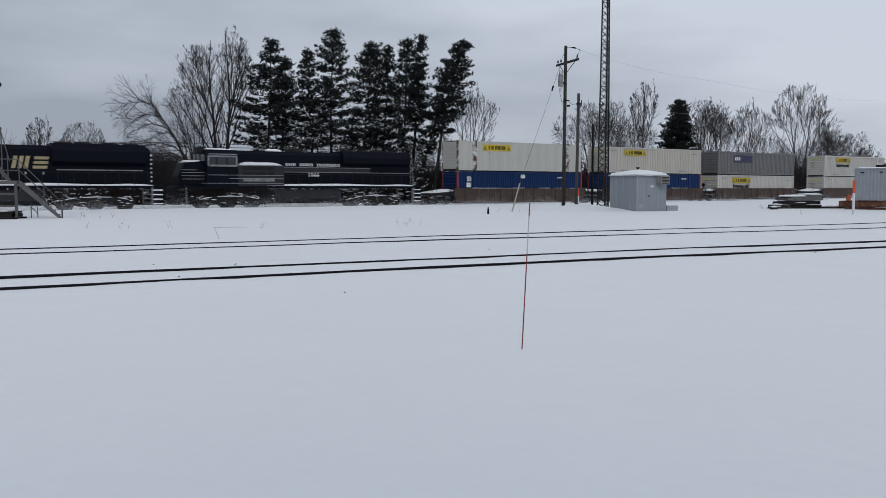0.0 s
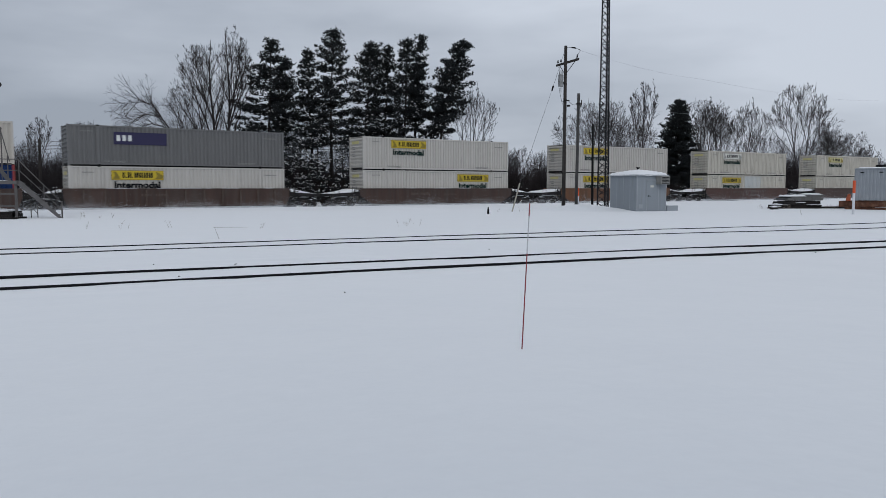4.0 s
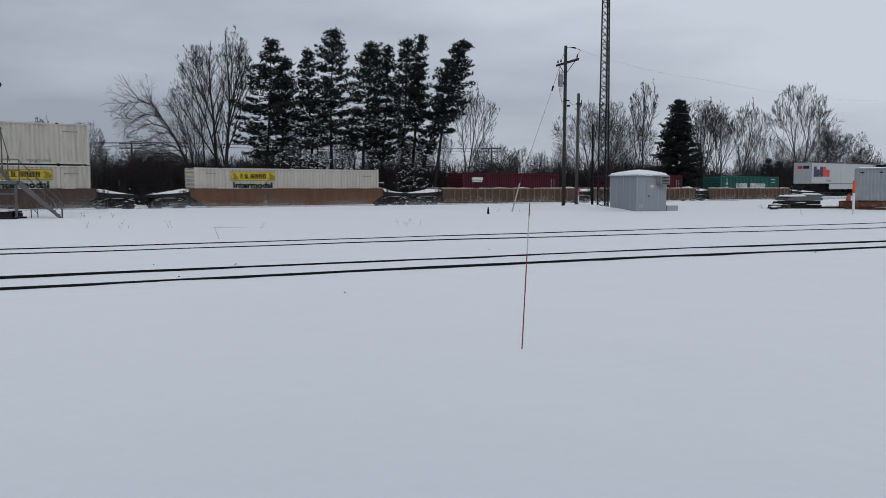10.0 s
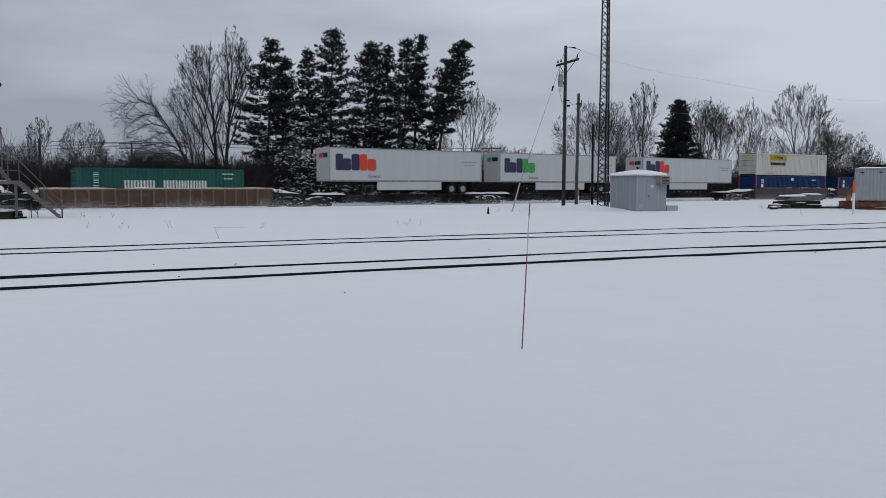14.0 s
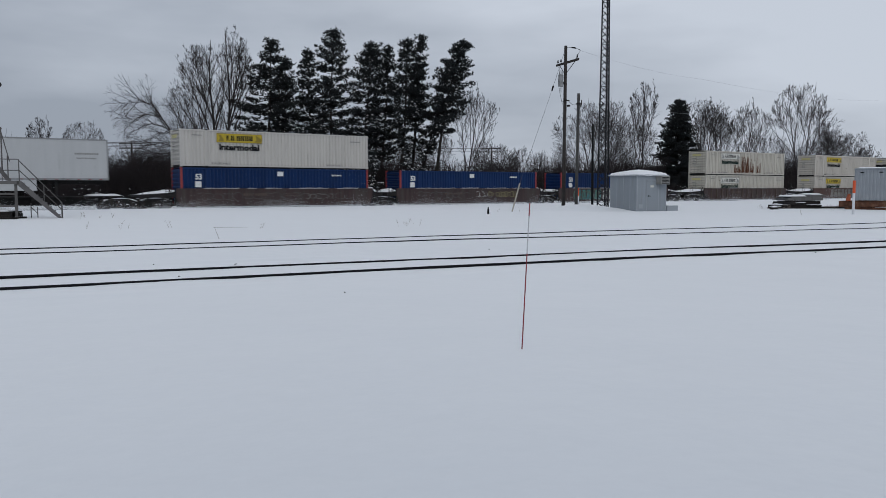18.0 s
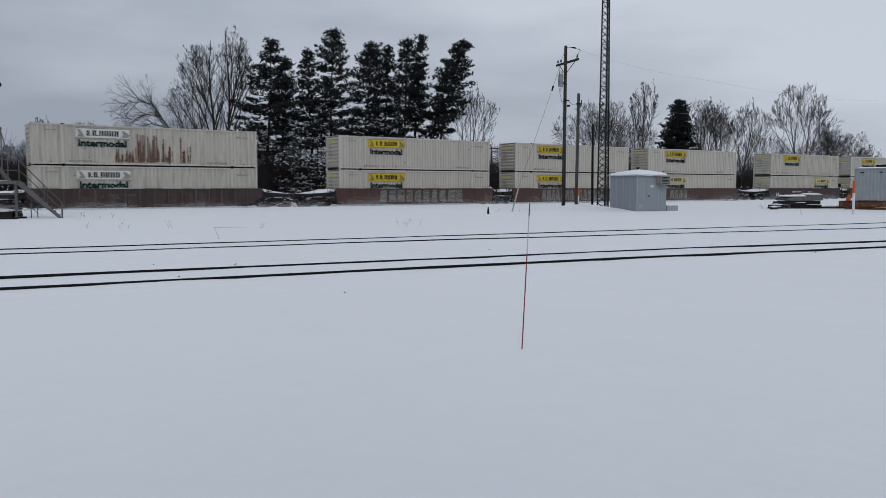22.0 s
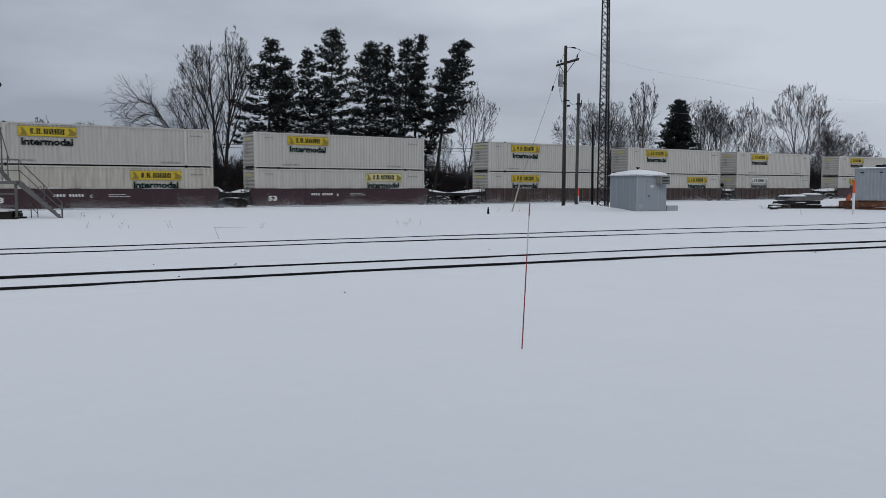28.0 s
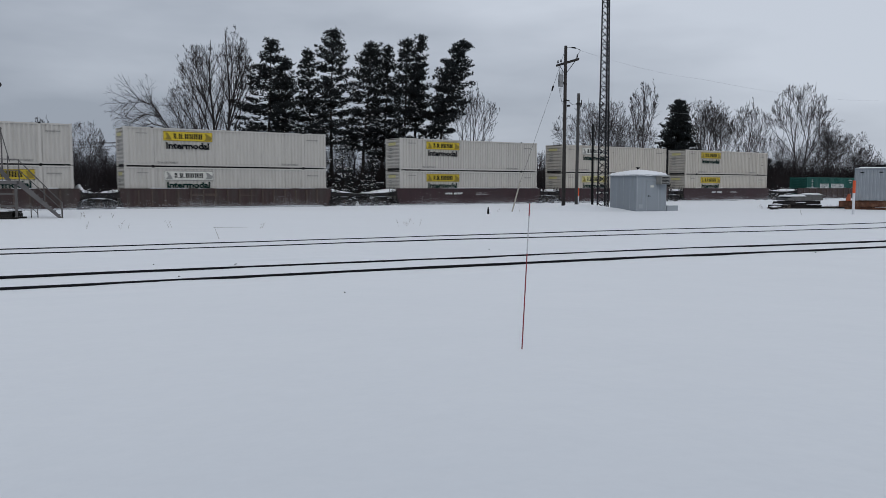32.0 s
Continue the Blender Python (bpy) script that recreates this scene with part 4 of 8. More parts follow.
def make_trailer(accent, accent_label, wheels_right, label, word="Ground"):
    """A road trailer: box 16.15 long, skirt, tandem axles, landing legs. Base of its tyres at z = 0."""
    c = thing("road_trailer", Matrix(), label, "semi trailer", "trailers on the train")
    h, z0, z1 = 8.075, 1.16, 4.05
    bm = bmesh.new()
    box(bm, -h + 0.02, h - 0.02, -1.29, 1.29, z0, z1, 0.02)
    body = part("box_body", bm, M_TRAILER, c)
    n = 13
    for i in range(n + 1):
        x = -h + 0.06 + (2 * h - 0.14) * i / n
        boxpart("seam", (x, x + 0.025, -1.298, -1.286, z0 + 0.1, z1 - 0.08), M_TRAILER, body)
    for a, b in ((z1 - 0.09, z1), (z0 - 0.02, z0 + 0.12)):
        boxpart("edge_rail", (-h, h, -1.31, -1.27, a, b), M_GALV, body)
    for sx in (-1, 1):
        boxpart("edge_post", (*sorted((sx * h, sx * (h - 0.09))), -1.31, -1.26, z0, z1), M_GALV, body)
    bm = bmesh.new()
    for i in range(22):
        x = -h + 0.4 + i * 0.72
        box(bm, x, x + 0.16, -1.318, -1.30, z0 + 0.02, z0 + 0.07)
    part("reflector_strip", bm, M_RED, body, "red and white reflectors")
    # end with its corner name and frame
    bm = bmesh.new()
    box(bm, -h - 0.01, -h + 0.02, -1.2, 1.2, z0 + 0.1, z1 - 0.1)
    part("front_panel" if wheels_right else "rear_door", bm, M_TRAILER, body)
    bm = bmesh.new()
    box(bm, -h - 0.02, -h, -1.0, -0.1, z1 - 0.85, z1 - 0.45)
    part("name_blocks", bm, M_PURPLE, body, "purple name block")
    bm = bmesh.new()
    box(bm, -h - 0.02, -h, -0.02, 0.7, z1 - 0.85, z1 - 0.45)
    part("name_blocks", bm, accent, body, accent_label)
    block_word(c, -h + 0.6, 2.0 + (0.1 if wheels_right else 0.25), 1.42 if wheels_right else 1.4, accent, accent_label)
    lettering(word, -h + 3.7, -1.312, z0 + 0.32, 0.27, 1.25, M_GREYLET, c, "word")
    bm = bmesh.new()
    bars(h - 2.2, h - 0.6, 2.95, 3.08, -1.308, 10, bm)
    bars(h - 2.1, h - 0.8, 2.65, 2.74, -1.308, 12, bm)
    part("small_print", bm, M_GREYLET, c)
    s = 1 if wheels_right else -1
    boxpart("skirt", (*sorted((-s * 3.4, s * 3.4)), -1.27, -1.24, 0.40, z0 - 0.02), M_TRAILER, c, "white side skirt")
    boxpart("chassis", (-h + 0.2, h - 0.2, -0.5, 0.5, z0 - 0.3, z0), M_DARK, c)
    boxpart("mud_flap", (*sorted((s * 6.9, s * 6.94)), -1.25, 1.25, 0.3, z0), M_GAP, c)
    for ax in (4.6, 5.9):
        ax *= s
        for face in (-1, 1):
            bm = bmesh.new()
            tube(bm, (ax, face * 1.24, 0.5), (ax, face * 0.72, 0.5), 0.5, sides=24)
            ty = part("tyre", bm, M_GAP, c)
            bm = bmesh.new()
            tube(bm, (ax, face * 1.25, 0.5), (ax, face * 1.18, 0.5), 0.28, 0.2, sides=16)
            part("rim", bm, M_GALV, ty, "white wheel rim")
    bm = bmesh.new()
    for y in (-0.9, 0.9):
        box(bm, *sorted((-s * 4.6, -s * 4.75)), y - 0.07, y + 0.07, 0.05, z0)
    part("landing_leg", bm, M_DARK, c)
    return c


# ------------------------------------------------------------------ locomotives
def loco_common(c, L):
    """Frame, tank, trucks, walkway, rails and steps; L is half the length over the end plates."""
    bm = bmesh.new()
    box(bm, -L + 0.2, L - 0.2, -1.5, 1.5, 1.62, 1.80, 0.02)
    part("deck_frame", bm, M_LOCO, c)
    bm = bmesh.new()
    prism(bm, [(-1.25, 1.5), (-1.3, 0.75), (-0.95, 0.45), (0.95, 0.45), (1.3, 0.75), (1.25, 1.5)], "x", -3.0, 3.0)
    part("fuel_tank", bm, M_LOCO_GREY, c, "dusted fuel tank")
    for x in (-6.6, 6.6):
        truck(c, x, (-2.05, 0.0, 2.05), BIG_WHEEL, 0.53)
    for sx in (-1, 1):
        bm = bmesh.new()
        box(bm, *sorted((sx * (L - 0.25), sx * L)), -1.5, 1.5, 0.35, 1.75, 0.03)
        pl = part("end_plate", bm, M_LOCO, c)
        coupler(c, sx * L, sx)
        for face in (-1, 1):
            for k in range(4):
                boxpart("step", (*sorted((sx * (L - 0.05), sx * (L - 0.75))), *sorted((face * 1.2, face * 1.56)), 0.42 + 0.34 * k, 0.50 + 0.34 * k), M_CAP if sx > 0 else M_LOCO_GREY, pl, "snow-covered step" if sx > 0 else "")
            boxpart("step_stringer", (*sorted((sx * (L - 0.75), sx * (L - 0.8))), *sorted((face * 1.2, face * 1.56)), 0.35, 1.7), M_LOCO_TRIM, pl)
    for face in (-1, 1):
        y = face * 1.46
        bm = bmesh.new()
        n = 15
        for i in range(n):
            x = -L + 7.0 + (2 * L - 8.0) * i / (n - 1)
            tube(bm, (x, y, 1.8), (x, y, 2.75), 0.018, sides=5)
        tube(bm, (-L + 7.0, y, 2.75), (L - 1.0, y, 2.75), 0.02, sides=5)
        part("hand_rail", bm, M_DARK, c)
    bm = bmesh.new()
    lump(bm, -L + 7.2, L - 0.6, -1.52, -1.15, 1.80, 0.20, 4.2, 60, 3, 0.3)
    part("snow_ledge", bm, M_CAP, c, "snow along the walkway", True)
    bm = bmesh.new()
    rnd = random.Random(9)
    for k in range(60):
        x = rnd.uniform(-L + 7.2, L - 0.8)
        w, h = rnd.uniform(0.03, 0.14), rnd.uniform(0.08, 0.5) * rnd.random()
        prism(bm, [(x, 1.62), (x + w, 1.62), (x + w * 0.6, 1.62 - h)], "y", -1.515, -1.50)
    part("packed_snow", bm, M_TAG_GREY, c, "grey slush hanging below the walkway")
    bm = bmesh.new()
    rnd = random.Random(5)
    for k in range(44):
        x = rnd.uniform(-L + 1, L - 1)
        z = rnd.uniform(0.45, 1.35)
        w, h = rnd.uniform(0.08, 0.5), rnd.uniform(0.015, 0.055)
        prism(bm, [(x, z), (x + w, z + rnd.uniform(-0.04, 0.04)), (x + w * 0.8, z + h), (x + w * 0.2, z + h * 1.3)], "y", -1.18, -1.05)
    part("packed_snow", bm, M_CAP, c, "snow packed on the running gear")


def fans(c, xs, z):
    for x in xs:
        bm = bmesh.new()
        tube(bm, (x, 0, z), (x, 0, z + 0.14), 0.62, 0.58, 16)
        part("roof_fan", bm, M_DARK, c)


def make_loco_stripes(m):
    """The dark engine with silver stripes, a wide cab at the forward end and a tall hood behind."""
    c = thing("locomotive", m, "black diesel locomotive with silver stripes and snow", "locomotive", "locomotives of the train")
    L = 10.95
    loco_common(c, L)
    bm = bmesh.new()
    prism(bm, [(-10.5, 1.8), (-10.6, 2.6), (-10.15, 3.55), (-8.55, 3.75), (-8.55, 1.8)], "y", -1.05, 1.05)
    bmesh.ops.bevel(bm, geom=list(bm.edges), offset=0.08, segments=2, affect="EDGES")
    part("nose", bm, M_LOCO, c)
    bm = bmesh.new()
    prism(bm, [(-1.5, 1.75), (-1.5, 4.1), (-1.15, 4.62), (1.15, 4.62), (1.5, 4.1), (1.5, 1.75)], "x", -8.6, -6.1)
    cab = part("cab", bm, M_LOCO, c)
    for a, b in ((-8.35, -7.85), (-7.75, -7.05), (-6.95, -6.3)):
        boxpart("side_window", (a, b, -1.525, -1.49, 3.42, 4.02), M_GLASS, cab)
    bm = bmesh.new()
    box(bm, -8.5, -6.15, -1.54, -1.5, 4.03, 4.16)
    box(bm, -8.5, -6.15, -1.54, -1.5, 3.30, 3.40)
    box(bm, -8.5, -8.38, -1.54, -1.5, 3.3, 4.1)
    box(bm, -6.28, -6.15, -1.54, -1.5, 3.3, 4.1)
    part("window_frame", bm, M_LOCO_TRIM, cab, "dull silver window band")
    for a, b in ((-1.1, -0.15), (0.15, 1.1)):
        boxpart("windscreen", (-8.63, -8.58, a, b, 3.75, 4.3), M_GLASS, cab)
    bm = bmesh.new()
    lump(bm, -8.6, -6.1, -1.1, 1.1, 4.62, 0.16, 1.1)
    part("snow_cap", bm, M_CAP, cab, "snow on the cab roof", True)
    bm = bmesh.new()
    box(bm, -9.0, -8.35, -0.6, 0.6, 4.3, 4.86, 0.05)
    part("headlight_housing", bm, M_DARK, cab)
    boxpart("visor", (-8.4, -6.2, -1.6, -1.3, 4.22, 4.30), M_LOCO_TRIM, cab, "pale rain visor")
    bm = bmesh.new()
    lump(bm, -10.1, -8.6, -0.95, 0.95, 3.62, 0.22, 2.1)
    part("snow_cap", bm, M_CAP, c, "snow on the nose", True)
    bm = bmesh.new()
    box(bm, -6.1, -2.25, -1.5, 1.5, 1.8, 3.45, 0.04)
    eq = part("equipment_cabinet", bm, M_LOCO_GREY, c, "dark grey striped cabinet")
    bm = bmesh.new()
    lump(bm, -6.05, -2.3, -1.45, -0.55, 3.45, 0.32, 8.8, 16, 4)
    part("snow_cap", bm, M_CAP, eq, "deep snow on the cabinet", True)
    for z in (2.15, 2.62, 3.05):
        boxpart("louvre", (-5.7, -3.1, -1.53, -1.49, z, z + 0.28), M_DARK if z > 2.5 else M_LOCO_TRIM, eq)
    bm = bmesh.new()
    prism(bm, [(-0.95, 1.8), (-0.95, 4.35), (-0.75, 4.62), (0.75, 4.62), (0.95, 4.35), (0.95, 1.8)], "x", -6.1, 10.2)
    hood = part("long_hood", bm, M_LOCO, c)
    bm = bmesh.new()
    prism(bm, [(-0.95, 3.5), (-1.4, 3.75), (-1.45, 4.25), (-1.15, 4.78), (1.15, 4.78), (1.45, 4.25), (1.4, 3.75), (0.95, 3.5)], "x", 3.2, 9.9)
    part("radiator", bm, M_LOCO, c)
    for i in range(12):
        x = -2.0 + i * 0.98
        boxpart("hood_door", (x, x + 0.9, -0.972, -0.94, 1.95, 3.35), M_LOCO, hood)
    fans(c, (4.2, 5.7, 7.2, 8.7), 4.78)
    bm = bmesh.new()
    box(bm, -1.4, -0.1, -0.5, 0.5, 4.6, 4.86, 0.05)
    part("exhaust", bm, M_DARK, c)
    bm = bmesh.new()
    lump(bm, -3.4, -2.0, -0.8, 0.3, 4.62, 0.25, 6.6)
    part("snow_cap", bm, M_CAP, hood, "snow on the hood", True)
    # stripes
    st = []
    y = -0.985
    for z in (3.32, 2.92):
        boxpart("stripe", (-2.2, 6.0 if z > 3 else 10.0, y - 0.01, y + 0.01, z, z + 0.05), M_LOCO_TRIM, hood, "silver stripe")
    boxpart("stripe", (-2.2, 6.0, y - 0.006, y + 0.01, 2.97, 3.32), M_LOCO_GREY, hood, "grey band")
    for z, a in ((3.40, -8.2), (2.62, -8.5), (2.36, -6.8), (1.98, -9.0)):
        boxpart("stripe", (a, -2.3, -1.535, -1.50, z, z + 0.045), M_LOCO_TRIM, cab, "silver stripe")
    for i, z in enumerate((2.3, 2.55, 2.8, 3.0)):
        boxpart("stripe", (-10.35, -8.55 if i < 3 else -9.2, -1.075, -1.04, z, z + 0.045), M_LOCO_TRIM, c, "silver stripe")
    bm = bmesh.new()
    bars(-1.9, 3.1, 3.44, 3.68, y, 32, bm, gaps=(6, 7, 16, 17), stem=0.5)
    part("name_bar", bm, M_LETTER, hood, "pale row of lettering bars")
    lettering("1066", 0.15, y - 0.002, 2.60, 0.26, 0.95, M_LETTER, hood, "road_number")
    bm = bmesh.new()
    tube(bm, (9.95, -1.3, 1.8), (9.95, -1.3, 4.4), 0.025)
    tube(bm, (10.2, -1.3, 1.8), (10.2, -1.3, 4.4), 0.025)
    for k in range(8):
        tube(bm, (9.95, -1.3, 2.0 + 0.3 * k), (10.2, -1.3, 2.0 + 0.3 * k), 0.02)
    part("ladder", bm, M_LOCO_TRIM, c)
    return c


def make_loco_black(m):
    c = thing("locomotive", m, "black diesel locomotive with gold lettering blocks", "locomotive", "locomotives of the train")
    L = 11.1
    loco_common(c, L)
    bm = bmesh.new()
    prism(bm, [(-0.98, 1.8), (-0.98, 4.3), (-0.75, 4.6), (0.75, 4.6), (0.98, 4.3), (0.98, 1.8)], "x", -6.0, 10.35)
    hood = part("long_hood", bm, M_LOCO, c)
    bm = bmesh.new()
    prism(bm, [(-0.98, 3.2), (-1.42, 3.5), (-1.45, 4.25), (-1.15, 4.78), (1.15, 4.78), (1.45, 4.25), (1.42, 3.5), (0.98, 3.2)], "x", 3.7, 10.0)
    part("radiator", bm, M_LOCO, c)
    fans(c, (4.6, 5.9, 7.8, 9.2), 4.78)
    bm = bmesh.new()
    prism(bm, [(-1.5, 1.75), (-1.5, 4.1), (-1.15, 4.7), (1.15, 4.7), (1.5, 4.1), (1.5, 1.75)], "x", -8.6, -6.0)
    cab = part("cab", bm, M_LOCO, c)
    for a, b in ((-8.3, -7.4), (-7.2, -6.3)):
        boxpart("side_window", (a, b, -1.525, -1.49, 3.3, 4.0), M_GLASS, cab)
    bm = bmesh.new()
    prism(bm, [(-10.6, 1.8), (-10.7, 2.6), (-10.2, 3.5), (-8.55, 3.6), (-8.55, 1.8)], "y", -1.05, 1.05)
    part("nose", bm, M_LOCO, c)
    for i in range(14):
        x = -5.6 + i * 1.1
        boxpart("hood_door", (x, x + 1.0, -1.002, -0.97, 1.95, 3.1), M_LOCO, hood)
    boxpart("stripe", (4.0, 9.8, -1.012, -0.98, 2.88, 2.96), M_LOCO_TRIM, hood, "dull silver stripe")
    bm = bmesh.new()
    x0, z0, h = 1.2, 2.98, 0.86
    for a in (0.0, 0.38, 0.76):
        prism(bm, [(x0 + a, z0), (x0 + a + 0.24, z0), (x0 + a + 0.42, z0 + h), (x0 + a + 0.18, z0 + h)], "y", -1.014, -0.98)
    for b in (0.0, 0.32, 0.64):
        prism(bm, [(x0 + 1.3 + b * 0.2, z0 + b), (x0 + 2.2 + b * 0.2, z0 + b), (x0 + 2.24 + b * 0.2, z0 + b + 0.2), (x0 + 1.34 + b * 0.2, z0 + b + 0.2)], "y", -1.014, -0.98)
    part("name_blocks", bm, M_GOLD, hood, "gold name shapes")
    bm = bmesh.new()
    bars(x0 + 0.1, x0 + 2.4, 2.58, 2.78, -0.985, 10, bm)
    part("name_bar", bm, M_LETTER, hood, "pale bars of lettering")
    for k in range(7):
        boxpart("snow_rung", (10.36, 10.5, -0.9, -0.45, 2.1 + 0.32 * k, 2.2 + 0.32 * k), M_CAP, hood, "snowy rung")
    bm = bmesh.new()
    lump(bm, 8.9, 10.3, -0.9, 0.9, 4.6, 0.12, 3.3)
    part("snow_cap", bm, M_CAP, hood, "snow on the hood end", True)
    return c


# ------------------------------------------------------------------ the train, from its head to its tail
def at_time(u, t, z=0.0):
    s = u - SPEED * t
    p = TD * s + TN * LINE
    return Matrix.Translation((p.x, p.y, z)) @ pose(0, 0, 0, 0, 0, ALONG)


MOVING = []           # each moving thing with its place along the train and its height over the rails


def roll(ob, u, z=0.0):
    ob.matrix_basis = at_time(u, 0, z)
    MOVING.append((ob, u, z))
    return ob


def load(key, u, z):
    c = kind_of(key)
    if c is None:
        c = copy_thing(KINDS[key], Matrix())
    return roll(c, u, z)


Y, O, P = ("yellow", "green"), ("old", "green"), ("pale", "green")
YB = ("yellow", "black")
LOW, HIGH = 0.34, 3.265


def pair(u, low, high=None):
    load(low, u, LOW)
    if high:
        load(high, u, HIGH)


roll(make_loco_black(Matrix()), 4.05)
roll(make_loco_stripes(Matrix()), 27.05)

brown3 = dict(paint=M_CAR_BROWN, ribs=12)
LAB_B = "brown double-stack well car with grimy sides"
# three-unit set, blue boxes below
for u, e in ((50.3, ("own", "share")), (69.85, ("lean", "share")), (89.3, ("lean", "own"))):
    roll(make_well(M_CAR_BROWN, e, LAB_B, 10, None), u)
pair(50.3, ("blue", "", ""), ("reefer", "", ""))
pair(69.85, ("blue", "", ""), ("creamplain", "", ""))
pair(89.3, ("white", "left", YB), ("grey", "", ""))
# single well cars
singles = [(112.75, M_CAR_BROWN, ("white", "right", Y), ("white", "lefthigh", Y), None),
           (136.3, M_CAR_ORANGE, ("white", "left", Y), ("white", "lefthigh", Y), None),
           (159.85, M_CAR_REDDISH, ("grubby", "left", Y), ("grubby", "lefthigh", P), [(M_TAG_GREY, -1.5, 3.6, 0.6, 1.4, 4, 10, 0.05)]),
           (183.3, M_CAR_BROWN, ("grubby", "right", Y), ("grubby", "lefthigh", O), None)]
for u, paint, low, high, tag in singles:
    roll(make_well(paint, ("own", "own"), "orange-brown single well car with tapered sides", 0, None, tag), u)
    pair(u, low, high)
    if tag:
        mended = MOVING[-2][0]
        mended["label"] = "dirty off-white container with a grey repair sheet"
        bm = bmesh.new()
        corrugated(bm, -0.72, 2.62, 0.2, CH - 0.14, -W2 + 0.018, 0.29, 0.02, -1)
        part("repair_sheet", bm, M_REPAIR, mended, "plain grey repair sheet")
roll(make_well(M_CAR_ORANGE, ("own", "own"), "clean orange-brown single well car", 0, None), 206.85)
pair(206.85, ("cream", "left", Y))
# tan ribbed set with forty-foot boxes
for u, e, key in ((230.15, ("own", "share"), ("maroon", "level", "")), (249.7, ("lean", "share"), ("maroon", "upright", "")), (269.05, ("lean", "own"), ("green", "", ""))):
    roll(make_well(M_CAR_TAN, e, "tan yellow ribbed well car with snow-dusted rails", 16, None, None, chord=M_CHORD_TAN, snowy=True), u)
    pair(u, key)
# trailers on skeletal cars
for u, acc, lab, right, own in ((290.7, M_ORANGE, "orange name blocks", True, True), (309.05, M_LIME, "green name blocks", True, False), (329.5, M_ORANGE, "orange name blocks", False, False)):
    roll(make_spine("black skeletal railcar that carries a road trailer", own), u)
    roll(make_trailer(acc, lab, right, "white road trailer with purple and %s name blocks" % lab.split()[0]), u, 1.045)
# red-brown set with sprayed sides
TAG1 = [(M_TAG_DARK, -6.5, 6.5, 0.6, 1.3, 11, 16, 0.05), (M_TAG_GREY, 2.0, 4.6, 0.7, 1.2, 12, 5, 0.04)]
TAG2 = [(M_TAG_WHITE, 0.3, 1.8, 0.72, 1.36, 21, 3, 0.035), (M_TAG_OLIVE, 1.9, 2.4, 0.8, 1.3, 24, 2, 0.07), (M_TAG_OLIVE, 2.8, 5.3, 0.72, 1.3, 22, 7, 0.085), (M_TAG_DARK, -6.2, -0.4, 0.6, 1.3, 23, 9, 0.06)]
TAG3 = [(M_TAG_TEAL, -6.3, -2.2, 0.40, 1.46, 31, 0, 0.55), (M_TAG_DARK, -6.3, -2.2, 0.42, 1.44, 36, 9, 0.07), (M_TAG_GREEN, -6.4, -2.3, 0.46, 1.48, 32, 10, 0.08), (M_TAG_WHITE, -2.1, 2.1, 0.38, 1.48, 33, 0, 2.1),
        (M_TAG_DARK, -1.9, 1.8, 0.75, 1.15, 34, 4, 0.09), (M_TAG_WHITE, 2.3, 6.9, 0.5, 1.46, 35, 5, 0.075), (M_TAG_GREY, 2.8, 5.2, 0.9, 1.15, 37, 10, 0.05)]
for u, e, tag in ((350.75, ("own", "share"), TAG1), (370.15, ("lean", "share"), TAG2), (389.65, ("lean", "own"), TAG3)):
    roll(make_well(M_CAR_DULL, e, "weathered red-brown well car with sprayed graffiti", 0, None, tag), u)
pair(350.75, ("blue", "", ""), ("white", "lefthigh", YB))
pair(370.15, ("blue", "", ""))
pair(389.65, ("blue", "", ""))
# a single one with the rusted box
roll(make_well(M_CAR_DULL, ("own", "own"), "dull brown ribbed well car", 14, None, None), 413.15)
rusty = load(("grubby", "lefthigh", P), 413.15, HIGH)
rusty["label"] = "dirty white container with big rust patches"
load(("grubby", "left", P), 413.15, LOW)
bm = bmesh.new()
rnd = random.Random(8)
for x0, x1, z0, z1 in ((-2.6, -1.2, 0.2, 1.3), (-1.2, 1.0, 0.2, 2.3), (1.0, 1.5, 0.2, 1.5), (2.05, 2.85, 0.2, 2.6)):
    n = round((x1 - x0) / 0.07)
    for i in range(n):
        a = x0 + (x1 - x0) * i / n
        if rnd.random() < 0.8:
            box(bm, a, a + 0.07 * rnd.uniform(0.4, 0.95), -W2 - 0.006, -W2 + 0.02, z0 + rnd.uniform(0, 0.15), z1 - rnd.random() ** 1.5 * (z1 - z0) * 0.85)
part("rust_patch", bm, M_RUST, rusty, "rust-brown patches")
# three-unit sets of white boxes
TAGA = [(M_TAG_GREY, -4.2, 4.9, 0.35, 1.46, 41, 0, 0.9), (M_TAG_DARK, -4.0, 4.9, 0.45, 1.4, 42, 12, 0.06)]
TAGB = [(M_TAG_GREY, -4.6, 5.6, 0.36, 1.46, 43, 0, 0.62), (M_TAG_DARK, -4.6, 5.6, 0.36, 1.12, 44, 0, 0.62)]
TAGC = [(M_TAG_GREY, -4.4, -1.2, 0.4, 1.42, 45, 0, 0.8), (M_TAG_DARK, -4.3, -1.3, 0.5, 1.2, 46, 0, 0.8)]
for u, e, tag, low, high in ((436.6, ("own", "share"), TAGA, ("cream", "left", Y), ("cream", "lefthigh", YB)),
                             (456.0, ("lean", "share"), TAGB, ("cream", "left", Y), ("cream", "lefthigh", YB)),
                             (475.4, ("lean", "own"), TAGC, ("cream", "left", O), ("cream", "lefthigh", YB))):
    roll(make_well(M_CAR_REDDISH, e, "red-brown well car with pale sprayed letters", 0, None, tag), u)
    pair(u, low, high)
